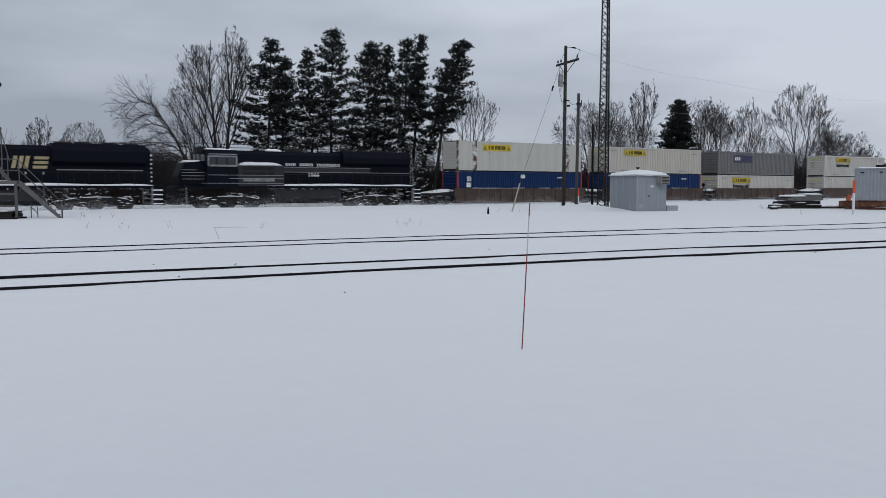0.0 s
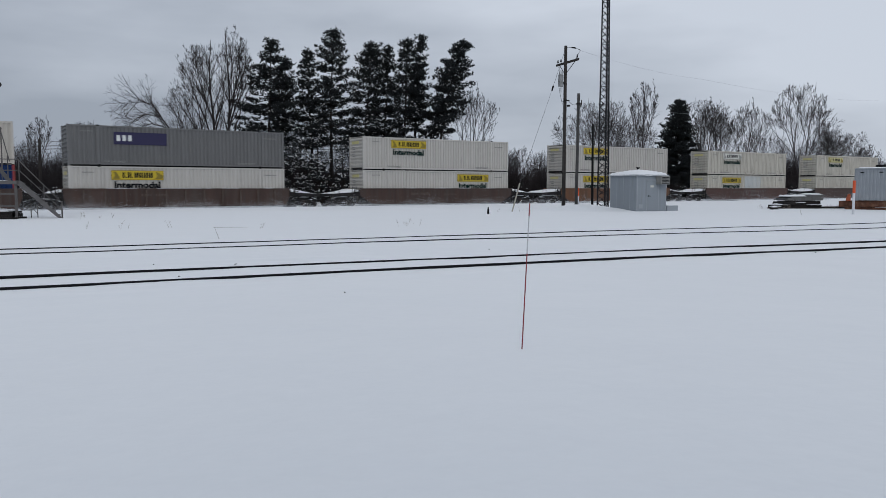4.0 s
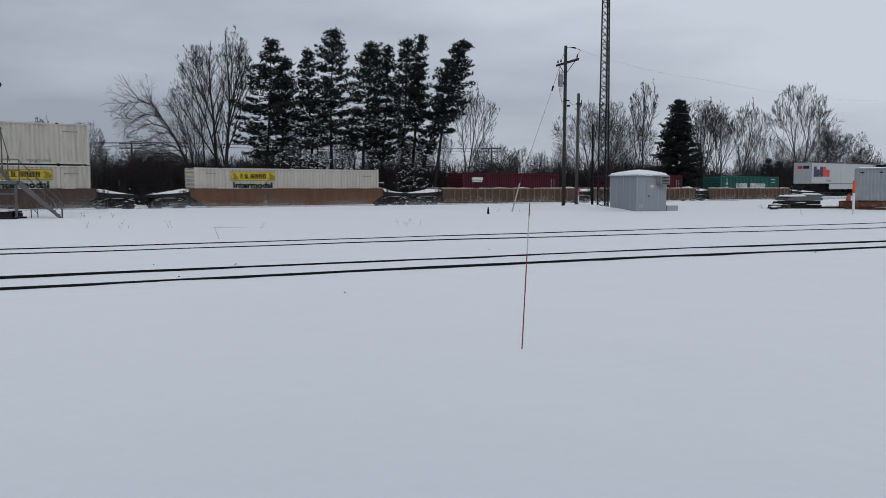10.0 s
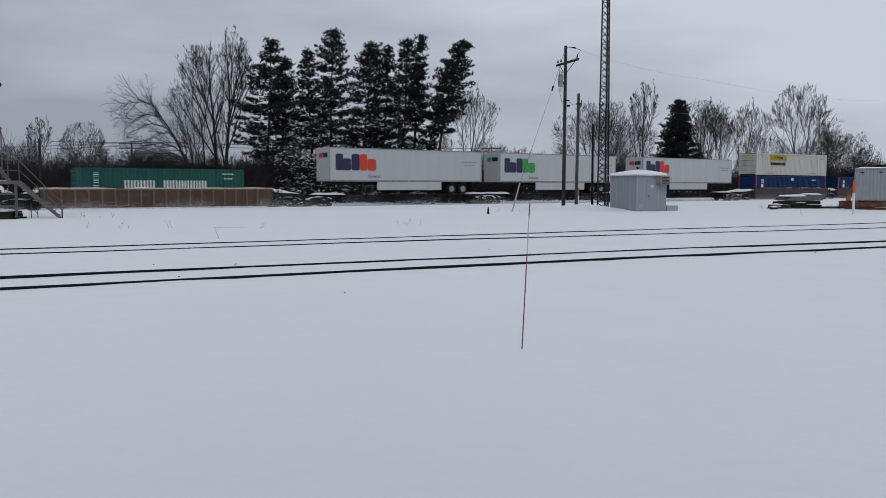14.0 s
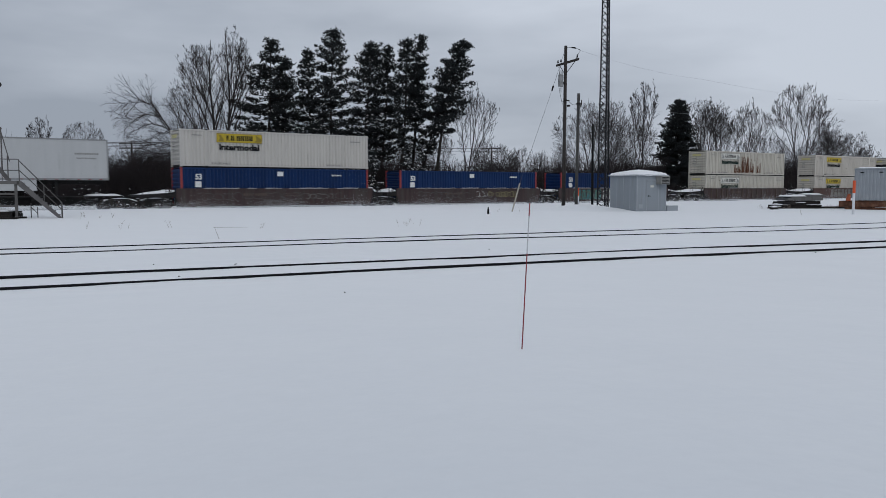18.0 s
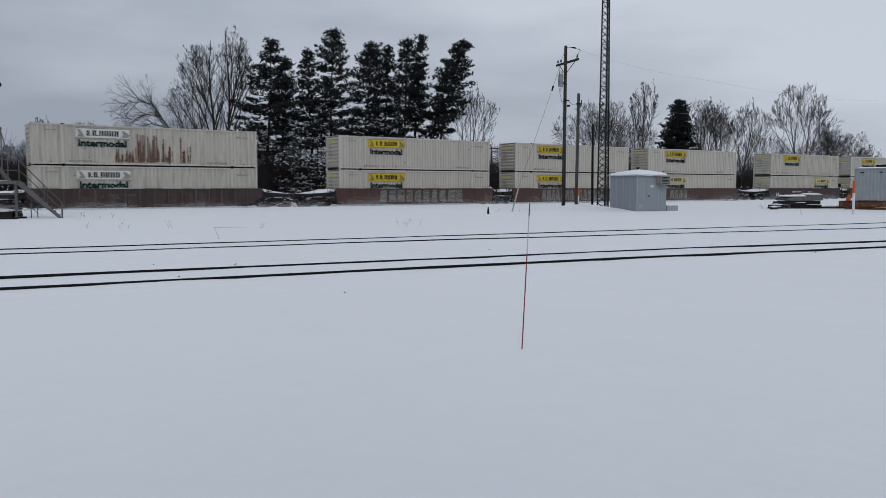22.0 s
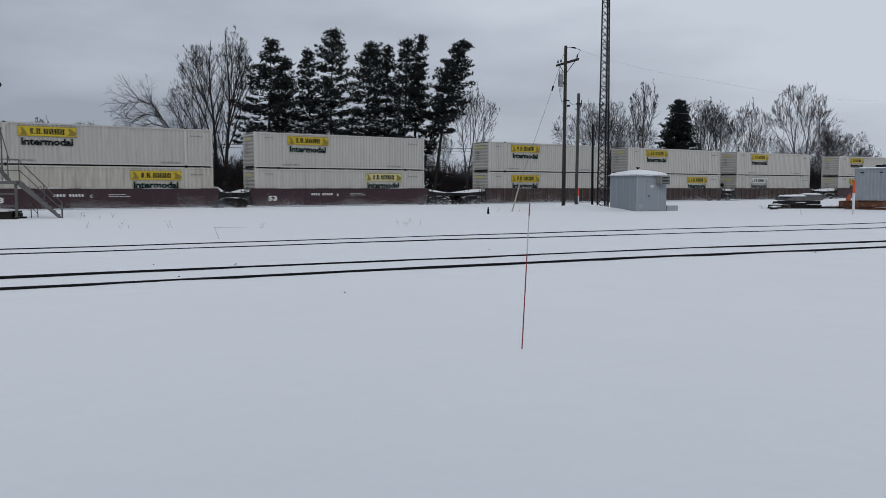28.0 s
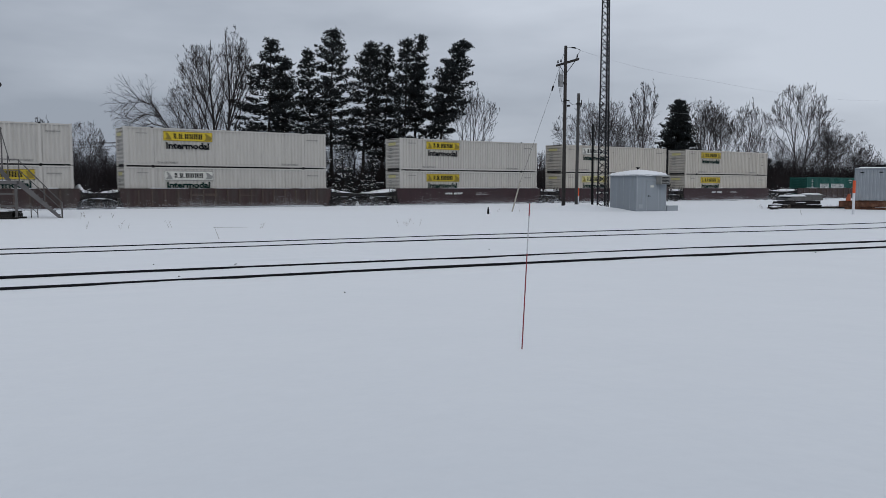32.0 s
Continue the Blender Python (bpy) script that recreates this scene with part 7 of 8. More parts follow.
def wires():
    runs = [((8.80, 50.5, 10.42), (24.6, 75, 12.0), 0.25, 0.006, M_WIRE_FAR), ((24.6, 75, 12.0), (75, 135, 16.6), 0.6, 0.008, M_WIRE_FAR),
            ((9.35, 52.9, 7.4), (30, 75, 8.6), 0.3, 0.006, M_WIRE_FAR),
            ((8.3, 51.9, 7.4), (9.0, 52.9, 7.25), 0.12, 0.014, M_WIRE),
            ((-37.2, 72, 5.95), (-24.0, 79.5, 6.3), 0.12, 0.02, M_WIRE)]
    for a, b, sag, r, m in runs:
        bm = bmesh.new()
        wire(bm, a, b, sag, r)
        me = finish(bm, "overhead_wire", m)
        tagged(new("overhead_wire", me), "thin overhead cable slung between poles", "cable", "overhead wires")


wires()


def guy():
    t = thing("guy_wire", Matrix(), "steel guy wire with a pale guard tube at its anchor", "guy wire")
    bm = bmesh.new()
    tube(bm, (8.08, 51.9, 10.85), (7.02, 50.3, 7.99), 0.011, sides=5)
    tube(bm, (7.02, 50.3, 7.99), (4.74, 48.0, 1.92), 0.009, sides=5)
    part("strand", bm, M_WIRE, t)
    bm = bmesh.new()
    tube(bm, (7.08, 50.38, 8.15), (6.97, 50.22, 7.85), 0.06, 0.045, 8)
    part("strain_insulator", bm, M_GAP, t)
    bm = bmesh.new()
    tube(bm, (4.15, 47.0, 0.05), (4.74, 48.0, 1.92), 0.042, sides=8)
    part("guard_tube", bm, M_GUARD, t, "pale plastic guard")


guy()


def shed():
    m = Matrix.Translation((11.95, 47.9, 0.12)) @ pose(0, 0, 0, 0, 0, 30.5)
    t = thing("equipment_shed", m, "small grey metal equipment shed with snow on its roof", "shed")
    w, d, h = 2.52, 2.35, 2.27
    for nm, dims in (("front_wall", (0, w, 0, 0.06, 0, h)), ("back_wall", (0, w, d - 0.06, d, 0, h)), ("side_wall", (0, 0.06, 0.06, d - 0.06, 0, h)), ("side_wall", (w - 0.06, w, 0.06, d - 0.06, 0, h))):
        boxpart(nm, dims, M_SHED, t)
    boxpart("floor", (0.06, w - 0.06, 0.06, d - 0.06, 0.0, 0.08), M_DARK, t)
    for i in range(1, 4):
        y = d * i / 4
        boxpart("panel_seam", (-0.012, 0.002, y - 0.012, y + 0.012, 0.02, h - 0.03), M_SHED_TRIM, t)
    for x, y in ((-0.012, -0.012), (w - 0.06, -0.012), (-0.012, d - 0.06)):
        boxpart("corner_trim", (x, x + 0.075, y, y + 0.075, 0.0, h), M_SHED_TRIM, t)
    door = boxpart("door", (0.86, 1.80, -0.03, 0.01, 0.10, 1.98), M_SHED, t, "grey metal door")
    for a in ((0.80, 0.86, -0.022, 0.01, 0.08, 2.04), (1.80, 1.86, -0.022, 0.01, 0.08, 2.04), (0.80, 1.86, -0.022, 0.01, 1.985, 2.045)):
        boxpart("door_frame", a, M_SHED_TRIM, t)
    bm = bmesh.new()
    tube(bm, (0.95, -0.08, 1.02), (0.95, -0.02, 1.02), 0.035)
    box(bm, 0.93, 1.08, -0.1, -0.07, 1.0, 1.04)
    part("handle", bm, M_GAP, door, "black handle")
    boxpart("notice", (1.12, 1.4, -0.036, -0.028, 1.55, 1.68), M_PALE, door, "small pale notice")
    boxpart("vent", (0.2, 0.5, -0.02, 0.01, 0.25, 0.5), M_SHED_TRIM, t)
    ac = boxpart("air_conditioner", (1.62, 2.36, -0.46, 0.02, 1.74, 2.26), M_GREYLET, t, "wall air conditioner with dark grille", 0.02)
    for k in range(5):
        boxpart("grille_slat", (1.68, 2.30, -0.472, -0.455, 1.79 + k * 0.09, 1.835 + k * 0.09), M_GAP, ac)
    for k in range(6):
        boxpart("grille_slat", (2.355, 2.372, -0.42 + k * 0.065, -0.38 + k * 0.065, 1.80, 2.20), M_GAP, ac)
    e = 0.12
    bm = bmesh.new()
    base = [bm.verts.new(p) for p in ((-e, -e, h), (w + e, -e, h), (w + e, d + e, h), (-e, d + e, h))]
    top = [bm.verts.new(p) for p in ((-e, -e, h + 0.07), (w + e, -e, h + 0.07), (w + e, d + e, h + 0.07), (-e, d + e, h + 0.07))]
    r0, r1 = bm.verts.new((w * 0.42, d * 0.5, h + 0.33)), bm.verts.new((w * 0.58, d * 0.5, h + 0.33))
    bm.faces.new(base[::-1])
    for i in range(4):
        bm.faces.new((base[i], base[(i + 1) % 4], top[(i + 1) % 4], top[i]))
    bm.faces.new((top[0], top[1], r1, r0))
    bm.faces.new((top[1], top[2], r1))
    bm.faces.new((top[2], top[3], r0, r1))
    bm.faces.new((top[3], top[0], r0))
    roof = part("roof", bm, M_SHED, t)
    bm = bmesh.new()
    n = 14
    rows = []
    for j in range(n + 1):
        row = []
        for i in range(n + 1):
            x, y = -e - 0.03 + (w + 2 * e + 0.06) * i / n, -e - 0.03 + (d + 2 * e + 0.06) * j / n
            rim = min(i, n - i, j, n - j) / (n / 2)
            z = h + 0.07 + 0.26 * rim + 0.10 + 0.05 * noise.noise(Vector((x * 1.3, y * 1.3, 2.2)))
            if min(i, n - i, j, n - j) == 0:
                z = h + 0.03 - 0.07 * max(0, noise.noise(Vector((x * 1.7, y * 1.7, 4.0))))
            elif min(i, n - i, j, n - j) == 1:
                z -= 0.02
            row.append(bm.verts.new((x, y, z)))
        rows.append(row)
    for j in range(n):
        for i in range(n):
            bm.faces.new((rows[j][i], rows[j][i + 1], rows[j + 1][i + 1], rows[j + 1][i]))
    part("snow_cover", bm, M_CAP, roof, "thick snow on the roof", True)
    bm = bmesh.new()
    tube(bm, (w * 0.48, d * 0.5, h + 0.3), (w * 0.48, d * 0.5, h + 0.52), 0.07)
    tube(bm, (w * 0.48, d * 0.5, h + 0.5), (w * 0.48, d * 0.5, h + 0.56), 0.13)
    part("roof_vent", bm, M_GAP, roof)


shed()
pm = Matrix.Translation((11.95, 47.9, 0.12)) @ pose(0, 0, 0, 0, 0, 30.5)
step_box = thing("concrete_step", pm @ pose(2.72, 0.15, 0), "low grey entrance block topped with snow", "step")
boxpart("block", (0, 0.95, -0.1, 0.9, 0, 0.40), M_SHED_TRIM, step_box, "", 0.02)
bm = bmesh.new()
lump(bm, 0.02, 0.93, -0.08, 0.88, 0.40, 0.08, 5.5)
part("snow_cap", bm, M_CAP, step_box, "snow", True)


def marker(x, y, z0, zm, z1, r, label):
    t = thing("marker_post", Matrix(), label, "marker post", "marker posts")
    for a, b, m, nm in ((z0 - 0.2, zm, M_MARK_WHITE, "white_shaft"), (zm, z1, M_MARK_ORANGE, "orange_sleeve")):
        bm = bmesh.new()
        tube(bm, (x, y, a), (x, y, b), r * (1.08 if m == M_MARK_ORANGE else 1), sides=12)
        part(nm, bm, m, t)


marker(22.22, 42, 0.18, 1.36, 2.04, 0.07, "white post with a bright orange sleeve standing in snow")
marker(9.77, 56, 0.35, 1.07, 1.63, 0.045, "slim white and orange marker post behind the poles")

bollard = thing("stub_post", Matrix(), "short black tapered stub post in the snow", "post")
bm = bmesh.new()
tube(bm, (2.45, 42, 0.05), (2.45, 42, 0.5), 0.075, 0.05, 8)
tube(bm, (2.45, 42, 0.5), (2.45, 42, 0.6), 0.04, 0.03, 8)
part("body", bm, M_GAP, bollard)


# ------------------------------------------------------------------ stack of panels
def slab(t, x0, x1, y0, y1, z0, z1, material, nm, droop=0.0):
    bm = bmesh.new()
    c = (x0 + x1) / 2
    prism(bm, [(x0, z0 + droop), (x0 + 0.25, z0), (x1 - 0.2, z0), (x1, z0 + droop), (x1 - 0.03, z1), (x0 + 0.05, z1)], "y", y0, y1)
    return part(nm, bm, material, t)


stack = thing("panel_stack", Matrix.Translation((24.95, 55.0, 0.17)) @ pose(0, 0, 0, 0, 0, 8) @ Matrix.Diagonal((0.88, 1, 1.08, 1)), "snow-covered stack of old panels on timber", "material stack")
slab(stack, -1.95, 1.9, -0.6, 0.6, 0.0, 0.26, M_TIE, "lower_timber")
slab(stack, -1.1, 1.7, -0.7, 0.7, 0.27, 0.52, M_TIE, "upper_timber", 0.06)
slab(stack, -1.55, -0.35, -0.75, 0.6, 0.27, 0.48, M_DARK, "rail_offcut", 0.05)
slab(stack, -1.2, 1.85, -0.8, 0.8, 0.54, 0.70, M_CONCRETE, "panel", 0.03)
slab(stack, -0.95, 1.7, -0.82, 0.75, 0.71, 0.81, M_CONCRETE, "panel", 0.02)
slab(stack, 0.65, 1.98, -0.83, 0.7, 0.80, 0.92, M_CONCRETE, "panel", 0.04)
for x0, x1, z, h, s in ((-1.3, 0.7, 0.80, 0.16, 1.0), (0.68, 1.95, 0.92, 0.10, 2.0), (-1.9, -1.0, 0.26, 0.10, 3.0), (-0.5, 0.5, 0.40, 0.16, 4.0), (0.5, 1.8, 0.26, 0.12, 6.0)):
    bm = bmesh.new()
    lump(bm, x0, x1, -0.85 if z < 0.5 else -0.8, 0.7, z, h, s)
    part("snow_cap", bm, M_CAP, stack, "snow", True)
for x, y, L, turn, s in ((28.2, 55.2, 2.6, 4, 1), (22.2, 52.0, 0.7, 35, 2), (23.2, 54.2, 1.0, -20, 3), (29.6, 54.2, 1.2, 12, 4)):
    b = thing("timber", Matrix.Translation((x, y, ground_height(x, y) - 0.03)) @ pose(0, 0, 0, 0, 0, turn), "dark timber half buried in snow", "timber", "loose timbers")
    slab(b, -L / 2, L / 2, -0.12, 0.12, 0, 0.17, M_TIE, "beam")
    bm = bmesh.new()
    lump(bm, -L / 2 + 0.1, L / 2 - 0.1, -0.12, 0.12, 0.17, 0.06, s)
    part("snow_cap", bm, M_CAP, b, "snow", True)

# ------------------------------------------------------------------ grey box on its rusty frame
BOX_TURN = -45
frame_thing = thing("flat_trailer", Matrix.Translation((26.85, 52.65, 0.1)) @ pose(0, 0, 0, 0, 0, BOX_TURN), "rusty steel flat frame that carries a grey box", "trailer frame")
boxpart("side_beam", (0, 9.0, 0.0, 0.14, 0.28, 0.66), M_RUST, frame_thing)
boxpart("side_beam", (0, 9.0, 2.3, 2.44, 0.28, 0.66), M_RUST, frame_thing)
boxpart("deck", (0.2, 9.0, 0.0, 2.44, 0.60, 0.68), M_RUST, frame_thing)
for i in range(9):
    boxpart("stake_pocket", (0.4 + i * 1.0, 0.52 + i * 1.0, -0.05, 0.0, 0.30, 0.62), M_RUST, frame_thing)
boxpart("skid", (0.6, 1.0, 0.1, 2.3, -0.05, 0.28), M_DARK, frame_thing)
boxpart("skid", (6.6, 7.0, 0.1, 2.3, -0.05, 0.28), M_DARK, frame_thing)
boxpart("lower_beam", (0.35, 9.0, 0.1, 0.25, 0.06, 0.26), M_RUST, frame_thing)
grey_box = thing("storage_box", Matrix.Translation((26.85, 52.65, 0.1)) @ pose(0, 0, 0, 0, 0, BOX_TURN) @ pose(0.92, 0, 0.68),
                 "grey corrugated steel storage box with snow on top", "storage container")
bm = bmesh.new()
corrugated(bm, 0.1, 6.0, 0.05, 2.08, 0.03, 0.22, 0.035, -1)
part("side_wall", bm, M_SHED_TRIM, grey_box)
boxpart("inner_body", (0.06, 6.0, 0.075, 2.4, 0.04, 2.08), M_SHED_TRIM, grey_box)
boxpart("corner_post", (0.0, 0.11, 0.0, 0.11, 0, 2.15), M_SHED, grey_box)
boxpart("corner_post", (0.0, 0.11, 2.32, 2.43, 0, 2.15), M_SHED, grey_box)
boxpart("top_rail", (0.0, 6.05, -0.01, 0.07, 2.06, 2.15), M_SHED, grey_box)
boxpart("roof", (0.0, 6.05, 0.07, 2.43, 2.09, 2.15), M_SHED, grey_box)
for x in (0.35, 1.5, 2.6):
    boxpart("vent", (x, x + 0.22, 0.0, 0.045, 1.85, 1.92), M_GAP, grey_box)
bm = bmesh.new()
lump(bm, 0.0, 6.05, 0.0, 2.43, 2.15, 0.12, 7.1, 30, 6, 0.1)
part("snow_cap", bm, M_CAP, grey_box, "snow", True)
tray = thing("roof_rack", Matrix.Translation((26.85, 52.65, 2.96)) @ pose(0, 0, 0, 0, 0, BOX_TURN) @ pose(1.9, 1.0, 0), "dark metal rack lying on the snowy box roof", "rack")
for a in ((0, 1.2, 0, 0.06, 0.03, 0.2), (0, 1.2, 0.7, 0.76, 0.03, 0.2), (0, 0.06, 0.06, 0.7, 0.03, 0.2), (1.14, 1.2, 0.06, 0.7, 0.03, 0.2), (0.4, 0.46, 0.06, 0.7, 0.1, 0.24), (0.8, 0.86, 0.06, 0.7, 0.1, 0.24)):
    boxpart("bar", a, M_GAP, tray)
cover = thing("orange_barrier", Matrix.Translation((27.02, 51.62, 0.75)) @ Matrix.Diagonal((0.6, 1, 0.62, 1)), "faded orange plastic barrier against the grey box", "barrier")
bm = bmesh.new()
prism(bm, [(0.0, 0.05), (0.45, 0.05), (0.42, 0.75), (0.22, 0.82), (0.18, 0.5), (0.04, 0.42)], "y", 0.3, 0.5)
bmesh.ops.bevel(bm, geom=list(bm.edges), offset=0.03, segments=2, affect="EDGES")
part("body", bm, M_BARRIER, cover)


# ------------------------------------------------------------------ steel service stair
def service_stair():
    t = thing("service_platform", Matrix(), "steel service platform with grated stair and pipe handrails", "metal staircase")
    Y0, Y1 = 36.6, 37.6
    deck_z = 1.97
    for y in (Y0, Y1):
        bm = bmesh.new()
        # stair stringer
        prism(bm, [(-20.28, deck_z), (-20.05, deck_z), (-17.98, 0.2), (-18.22, 0.2), (-20.28, 1.80)], "y", y - 0.03, y + 0.03)
        part("stringer", bm, M_STAIR, t)
    for k in range(9):
        f = (k + 0.5) / 9
        x, z = -20.1 + 2.0 * f, deck_z - 1.72 * f
        boxpart("tread", (x - 0.11, x + 0.13, Y0 + 0.03, Y1 - 0.03, z - 0.02, z + 0.02), M_STAIR, t)
    boxpart("deck", (-24.0, -20.15, Y0, Y1 + 0.6, deck_z - 0.10, deck_z), M_STAIR, t)
    bm = bmesh.new()
    lump(bm, -23.9, -20.5, Y0 + 0.05, Y1 + 0.5, deck_z, 0.07, 3.9, 14, 4)
    part("snow_cap", bm, M_CAP, t, "thin snow on the deck", True)
    boxpart("edge_beam", (-24.0, -20.15, Y0 - 0.03, Y0 + 0.0, deck_z - 0.15, deck_z + 0.02), M_STAIR, t)
    for x in (-20.42, -22.6):
        for y in (Y0 + 0.1, Y1 + 0.5):
            boxpart("column", (x, x + 0.14, y - 0.07, y + 0.07, 0.05, deck_z - 0.1), M_STAIR_RAIL, t)
    for z in (0.75, 1.32):
        boxpart("cross_beam", (-24, -20.42, Y0 + 0.06, Y0 + 0.14, z, z + 0.09), M_STAIR_RAIL, t)
    for y in (Y0, Y1):
        bm = bmesh.new()
        for dz in (0.52, 0.98):
            tube(bm, (-20.15, y, deck_z + dz), (-17.98, y, 0.2 + dz * 0.75), 0.022, sides=6)
        tube(bm, (-17.98, y, 0.15), (-17.98, y, 0.93), 0.024, sides=6)
        tube(bm, (-18.9, y, 0.9), (-18.9, y, 1.82), 0.022, sides=6)
        tube(bm, (-20.15, y, deck_z - 0.1), (-20.15, y, deck_z + 1.02), 0.024, sides=6)
        part("stair_handrail", bm, M_STAIR_RAIL, t)
    bm = bmesh.new()
    for dz in (0.5, 1.02):
        tube(bm, (-24, Y0, deck_z + dz), (-20.15, Y0, deck_z + dz), 0.022, sides=6)
    for x in (-21.0, -22.2, -23.4):
        tube(bm, (x, Y0, deck_z), (x, Y0, deck_z + 1.02), 0.022, sides=6)
    part("deck_handrail", bm, M_STAIR_RAIL, t)
    # upper flight
    yb = 37.9
    bm = bmesh.new()
    prism(bm, [(-20.55, deck_z), (-20.80, deck_z), (-22.6, 4.2), (-22.35, 4.2)], "y", yb, yb + 0.06)
    part("stringer", bm, M_STAIR, t)
    bm = bmesh.new()
    prism(bm, [(-20.55, deck_z), (-20.80, deck_z), (-22.6, 4.2), (-22.35, 4.2)], "y", yb - 0.9, yb - 0.84)
    part("stringer", bm, M_STAIR, t)
    for k in range(10):
        f = (k + 0.5) / 10
        x, z = -20.65 - 1.8 * f, deck_z + 2.2 * f
        boxpart("tread", (x - 0.13, x + 0.13, yb - 0.84, yb, z - 0.02, z + 0.02), M_STAIR, t)
    for y in (yb - 0.87, yb + 0.03):
        bm = bmesh.new()
        tube(bm, (-20.62, y, deck_z + 0.95), (-21.05, y, deck_z + 2.55), 0.022, sides=6)
        tube(bm, (-20.72, y, deck_z), (-20.72, y, deck_z + 1.2), 0.022, sides=6)
        tube(bm, (-21.0, y, deck_z + 0.5), (-21.0, y, deck_z + 2.5), 0.022, sides=6)
        tube(bm, (-20.95, y, deck_z + 2.5), (-22.6, y, 5.2), 0.022, sides=6)
        part("upper_handrail", bm, M_STAIR_RAIL, t)
    for x in (-22.4, -23.9):
        boxpart("column", (x, x + 0.14, yb + 0.1, yb + 0.24, 0.05, 6.2), M_STAIR_RAIL, t)
    turn = Matrix.Translation((-20.2, 37, 0)) @ pose(0, 0, 0, 0, 0, 28) @ Matrix.Diagonal((0.82, 1, 1, 1)) @ Matrix.Translation((20.2, -37, 0))
    for o in t.children:
        o.data.transform(turn)
    return t


service_stair()
roofed = thing("platform_canopy", Matrix(), "dark sloping canopy edge with a snow rim on posts", "canopy")
bm = bmesh.new()
prism(bm, [(-26.0, 5.0), (-21.45, 5.95), (-20.95, 6.52), (-21.05, 6.72), (-26.0, 6.95)], "y", 36.7, 37.3)
part("roof", bm, M_DARK, roofed)
bm = bmesh.new()
lump(bm, -25.5, -21.05, 36.7, 37.3, 6.74, 0.14, 5.7, 14, 5)
part("snow_cap", bm, M_CAP, roofed, "snow", True)
for y in (36.8, 37.05):
    boxpart("post", (-24.6, -24.45, y, y + 0.15, 0.1, 5.6), M_STAIR_RAIL, roofed)
low = thing("timber_crib", Matrix.Translation((0, 0, 0.1)), "dark timber crib under the stair capped with snow", "timber crib")
for i, z in enumerate((0.0, 0.18)):
    boxpart("beam", (-24.0, -20.0 - 0.25 * i, 36.2, 36.45, z, z + 0.17), M_TIE, low)
    boxpart("beam", (-24.0, -20.1 - 0.2 * i, 37.2, 37.45, z, z + 0.17), M_TIE, low)
boxpart("top_board", (-24.0, -20.35, 36.15, 37.5, 0.36, 0.44), M_TIE, low)
bm = bmesh.new()
lump(bm, -24.0, -20.4, 36.15, 37.5, 0.44, 0.15, 9.3, 14, 4)
part("snow_cap", bm, M_CAP, low, "snow", True)
hoop = thing("barrier_hoop", Matrix.Translation((-19.95, 37.9, 0.1)), "small bent pipe barrier beside the stair", "pipe barrier")
bm = bmesh.new()
tube(bm, (-0.18, 0, 0), (-0.18, 0, 0.8), 0.022)
tube(bm, (0.14, 0, 0), (0.14, 0, 0.62), 0.022)
tube(bm, (-0.18, 0, 0.62), (0.14, 0, 0.30), 0.018)
part("pipe", bm, M_STAIR_RAIL, hoop)

# ------------------------------------------------------------------ far pole line
for i, (x, y, h) in enumerate(((-39.9, 100, 7.6), (-74, 128, 8.6), (8, 128, 8.4))):
    t = thing("utility_pole", Matrix(), "distant wooden pole with double cross-arms", "utility pole", "far line poles")
    z = ground_height(x, y)
    pole_shaft(t, (x, y, z), (x, y, h), 0.14, 0.11, M_POLE)
    for k in (0.35, 0.9):
        boxpart("cross_arm", (x - 1.5, x + 1.5, y - 0.2, y - 0.1, h - k - 0.07, h - k + 0.07), M_POLE, t)
for z in (7.5, 7.05):
    for dx in (-1.3, 0.0, 1.3):
        for a, b in (((-74, 128), (-39.9, 100)), ((-39.9, 100), (8, 128))):
            bm = bmesh.new()
            za = z + (0.7 if a[0] < -60 else 0)
            wire(bm, (a[0] + dx, a[1] - 0.15, za), (b[0] + dx, b[1] - 0.15, z + (0.5 if b[0] > 0 else 0)), 0.12, 0.018, 8)
            tagged(new("overhead_wire", finish(bm, "overhead_wire", M_WIRE)), "thin cable of the far pole line", "cable", "overhead wires")


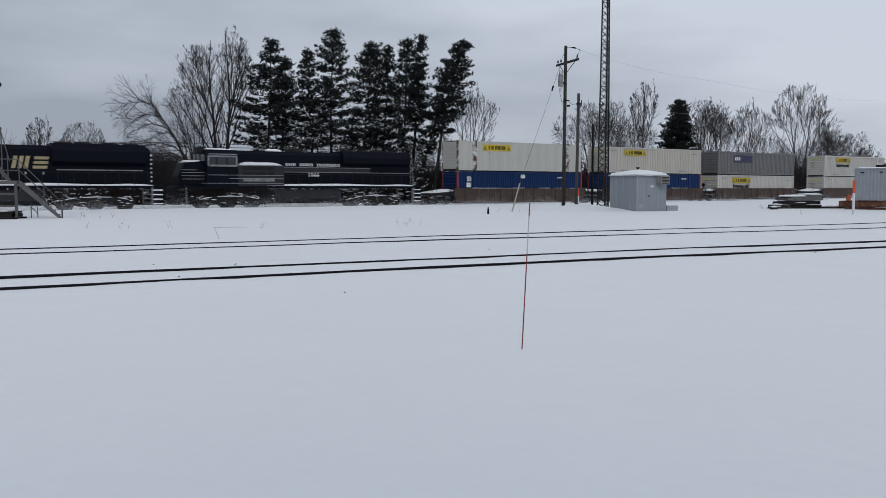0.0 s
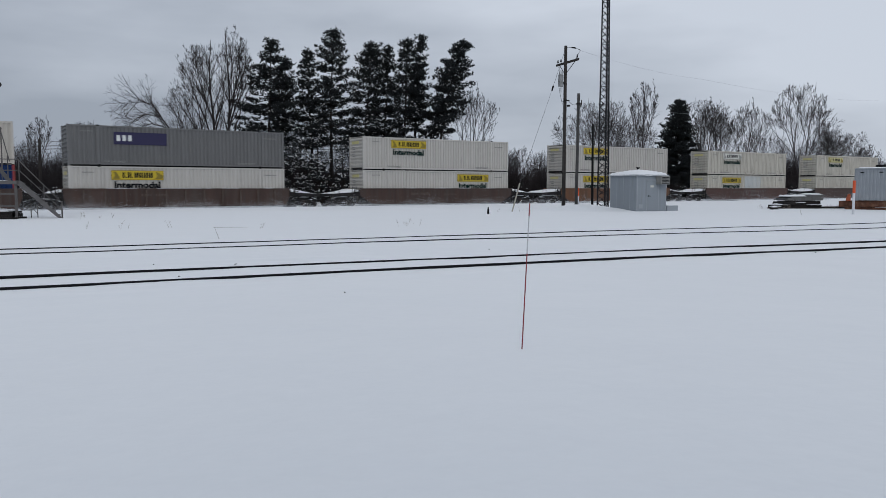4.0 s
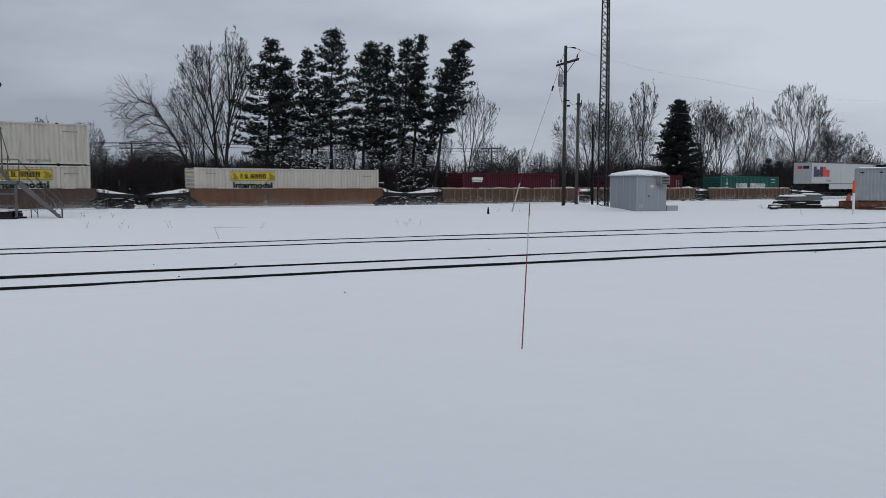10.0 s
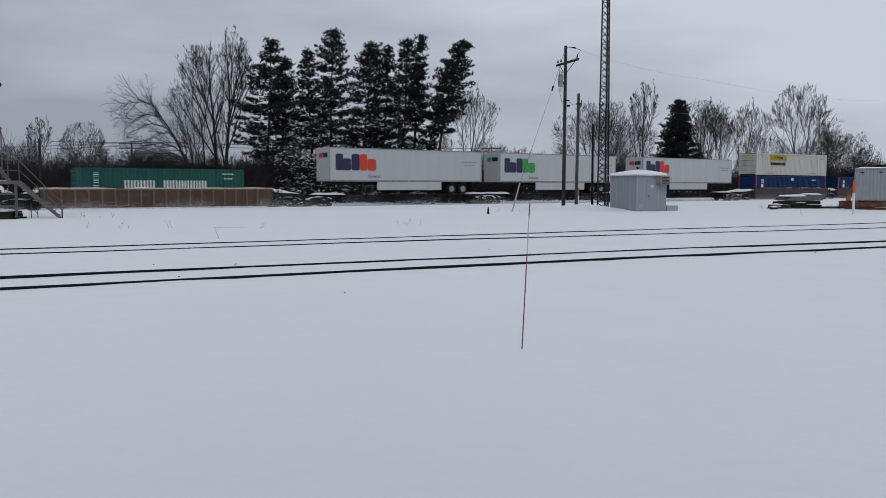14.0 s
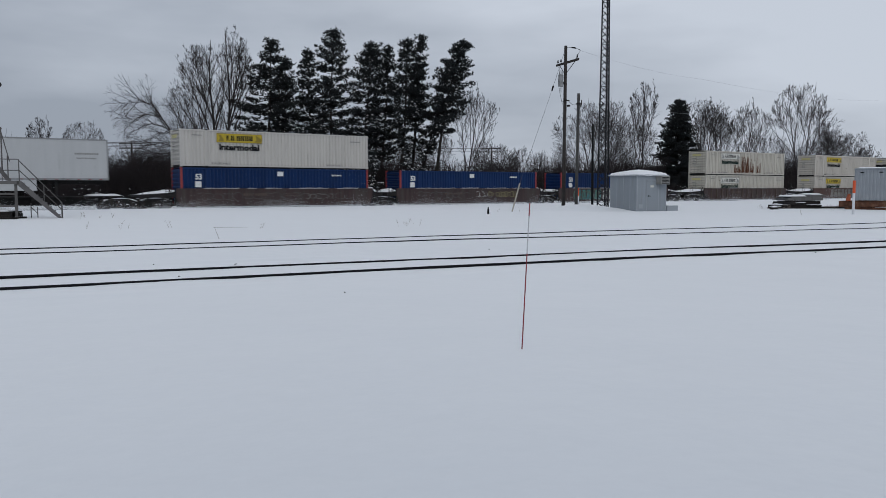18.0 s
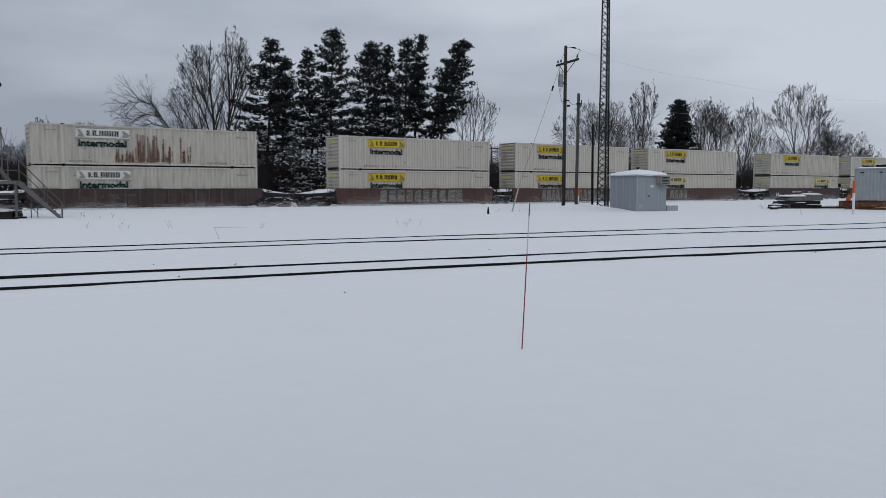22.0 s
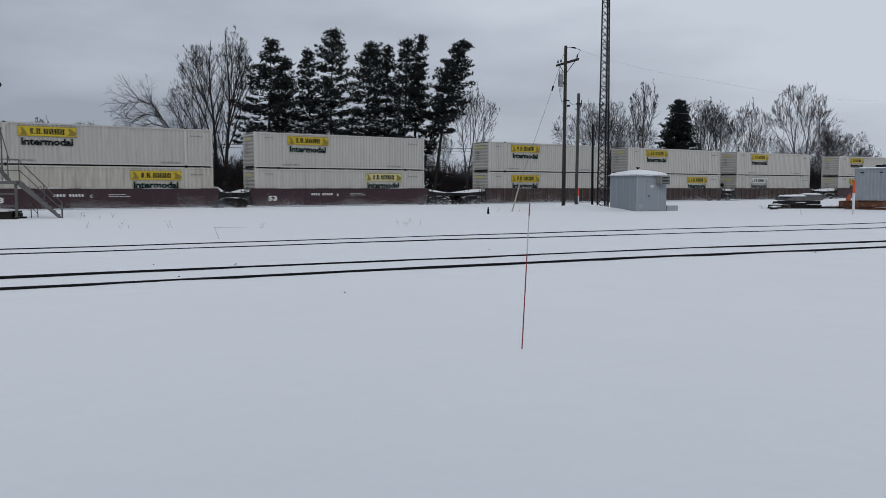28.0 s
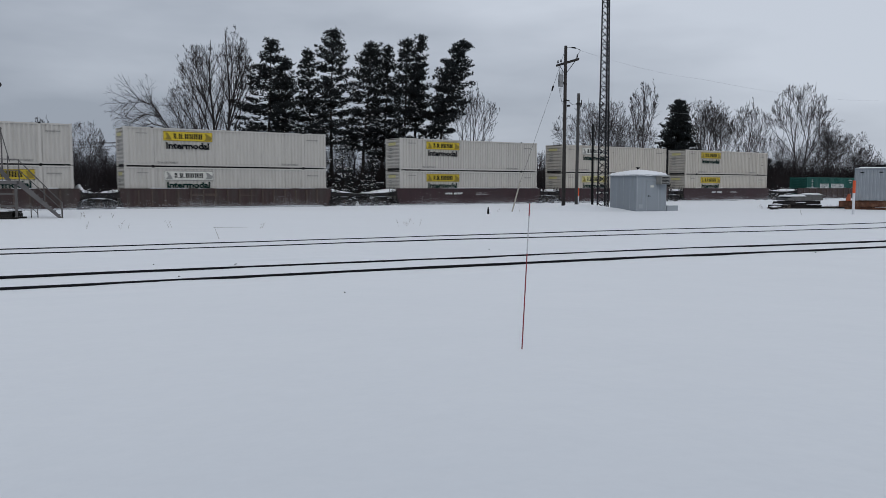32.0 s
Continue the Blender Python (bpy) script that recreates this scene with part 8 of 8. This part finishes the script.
# ------------------------------------------------------------------ weeds and crumbs on the snow
def weeds():
    rnd = random.Random(77)
    spots = [(-13.0, 28.0, 2), (-11.6, 28.0, 4), (-10.2, 28.4, 2), (-6.6, 28.2, 2), (-14.9, 24.6, 2), (4.9, 46.5, 3), (3.0, 46, 3), (-1.5, 29.5, 4), (-1.1, 29.9, 3),
             (22.6, 53.0, 7), (23.6, 53.6, 6), (28.0, 53.8, 12), (29.2, 53.2, 10), (25.6, 51.0, 3), (-17.2, 37.4, 5), (-16.4, 37.6, 4), (30.5, 55.5, 8), (24.0, 54.0, 14), (27.4, 54.4, 14), (28.6, 54.6, 14), (22.0, 53.4, 8), (29.6, 53.6, 12)]
    for x, y, n in spots:
        st = Sticks()
        for k in range(n):
            p = Vector((rnd.uniform(-0.3, 0.3), rnd.uniform(-0.3, 0.3), -0.05))
            d = Vector((rnd.uniform(-0.5, 0.5), rnd.uniform(-0.4, 0.4), 1)).normalized()
            h = rnd.uniform(0.15, 0.42)
            e = p + d * h
            st.add(p, e, 0.0045, 0.0025)
            for j in range(2):
                b = p.lerp(e, rnd.uniform(0.4, 0.9))
                st.add(b, b + Vector((rnd.uniform(-1, 1), rnd.uniform(-1, 1), 0.8)).normalized() * h * 0.3, 0.004, 0.002)
        ob = new("dry_weed", st.mesh("dry_weed", M_STEM))
        ob.location = (x, y, ground_height(x, y))
        tagged(ob, "thin dry weed stalks poking through the snow", "weed", "weeds in the snow")
    # a bent stalk with a long level arm
    st = Sticks()
    st.add(Vector((0, 0, 0)), Vector((-0.12, 0, 0.33)), 0.007, 0.005)
    st.add(Vector((-0.16, 0, 0.33)), Vector((0.80, 0.1, 0.33)), 0.004, 0.003)
    ob = new("dry_weed", st.mesh("dry_weed", M_STEM))
    ob.location = (-6.4, 22.1, ground_height(-6.4, 22.1))
    tagged(ob, "bent dry stalk with a long level arm", "weed", "weeds in the snow")
    ob = copy_thing(ob, Matrix.Translation((19.2, 41.5, ground_height(19.2, 41.5))) @ Matrix.Rotation(0.2, 4, "Z"))
    for x, y, s in ((-1.35, 10.55, 0.025), (-1.45, 15.4, 0.025), (-4.3, 12.55, 0.03), (-3.9, 14.5, 0.035), (-5.4, 14.4, 0.03), (-8.7, 14.8, 0.03), (1.05, 17.8, 0.03), (-9.1, 12.6, 0.04),
                    (8.3, 17.2, 0.03), (11.2, 17.6, 0.03), (4.5, 22.2, 0.03), (-3.0, 4.6, 0.02)):
        bm = bmesh.new()
        rr = random.Random(int(x * 100))
        pts = [Vector((rr.uniform(-1, 1) * s * 0.8, rr.uniform(-1, 1) * s * 0.7, rr.uniform(0, 1) * s * 0.8)) for _ in range(12)]
        for p in pts:
            bm.verts.new(p)
        bmesh.ops.convex_hull(bm, input=bm.verts)
        ob = new("clod", finish(bm, "clod", M_GREYLET))
        ob.location = (x, y, ground_height(x, y) + 0.005)
        tagged(ob, "small dark clod lying on the snow", "clod", "clods on the snow")


weeds()


# ------------------------------------------------------------------ what moves
def motions():
    step = 1 / FPS
    for ob, u, z in MOVING:
        walk(ob, [(t, at_time(u, t, z)) for t in (0.0, step, 8.0, 16.0, 24.0, 32.0 - step, 32.0)])


motions()
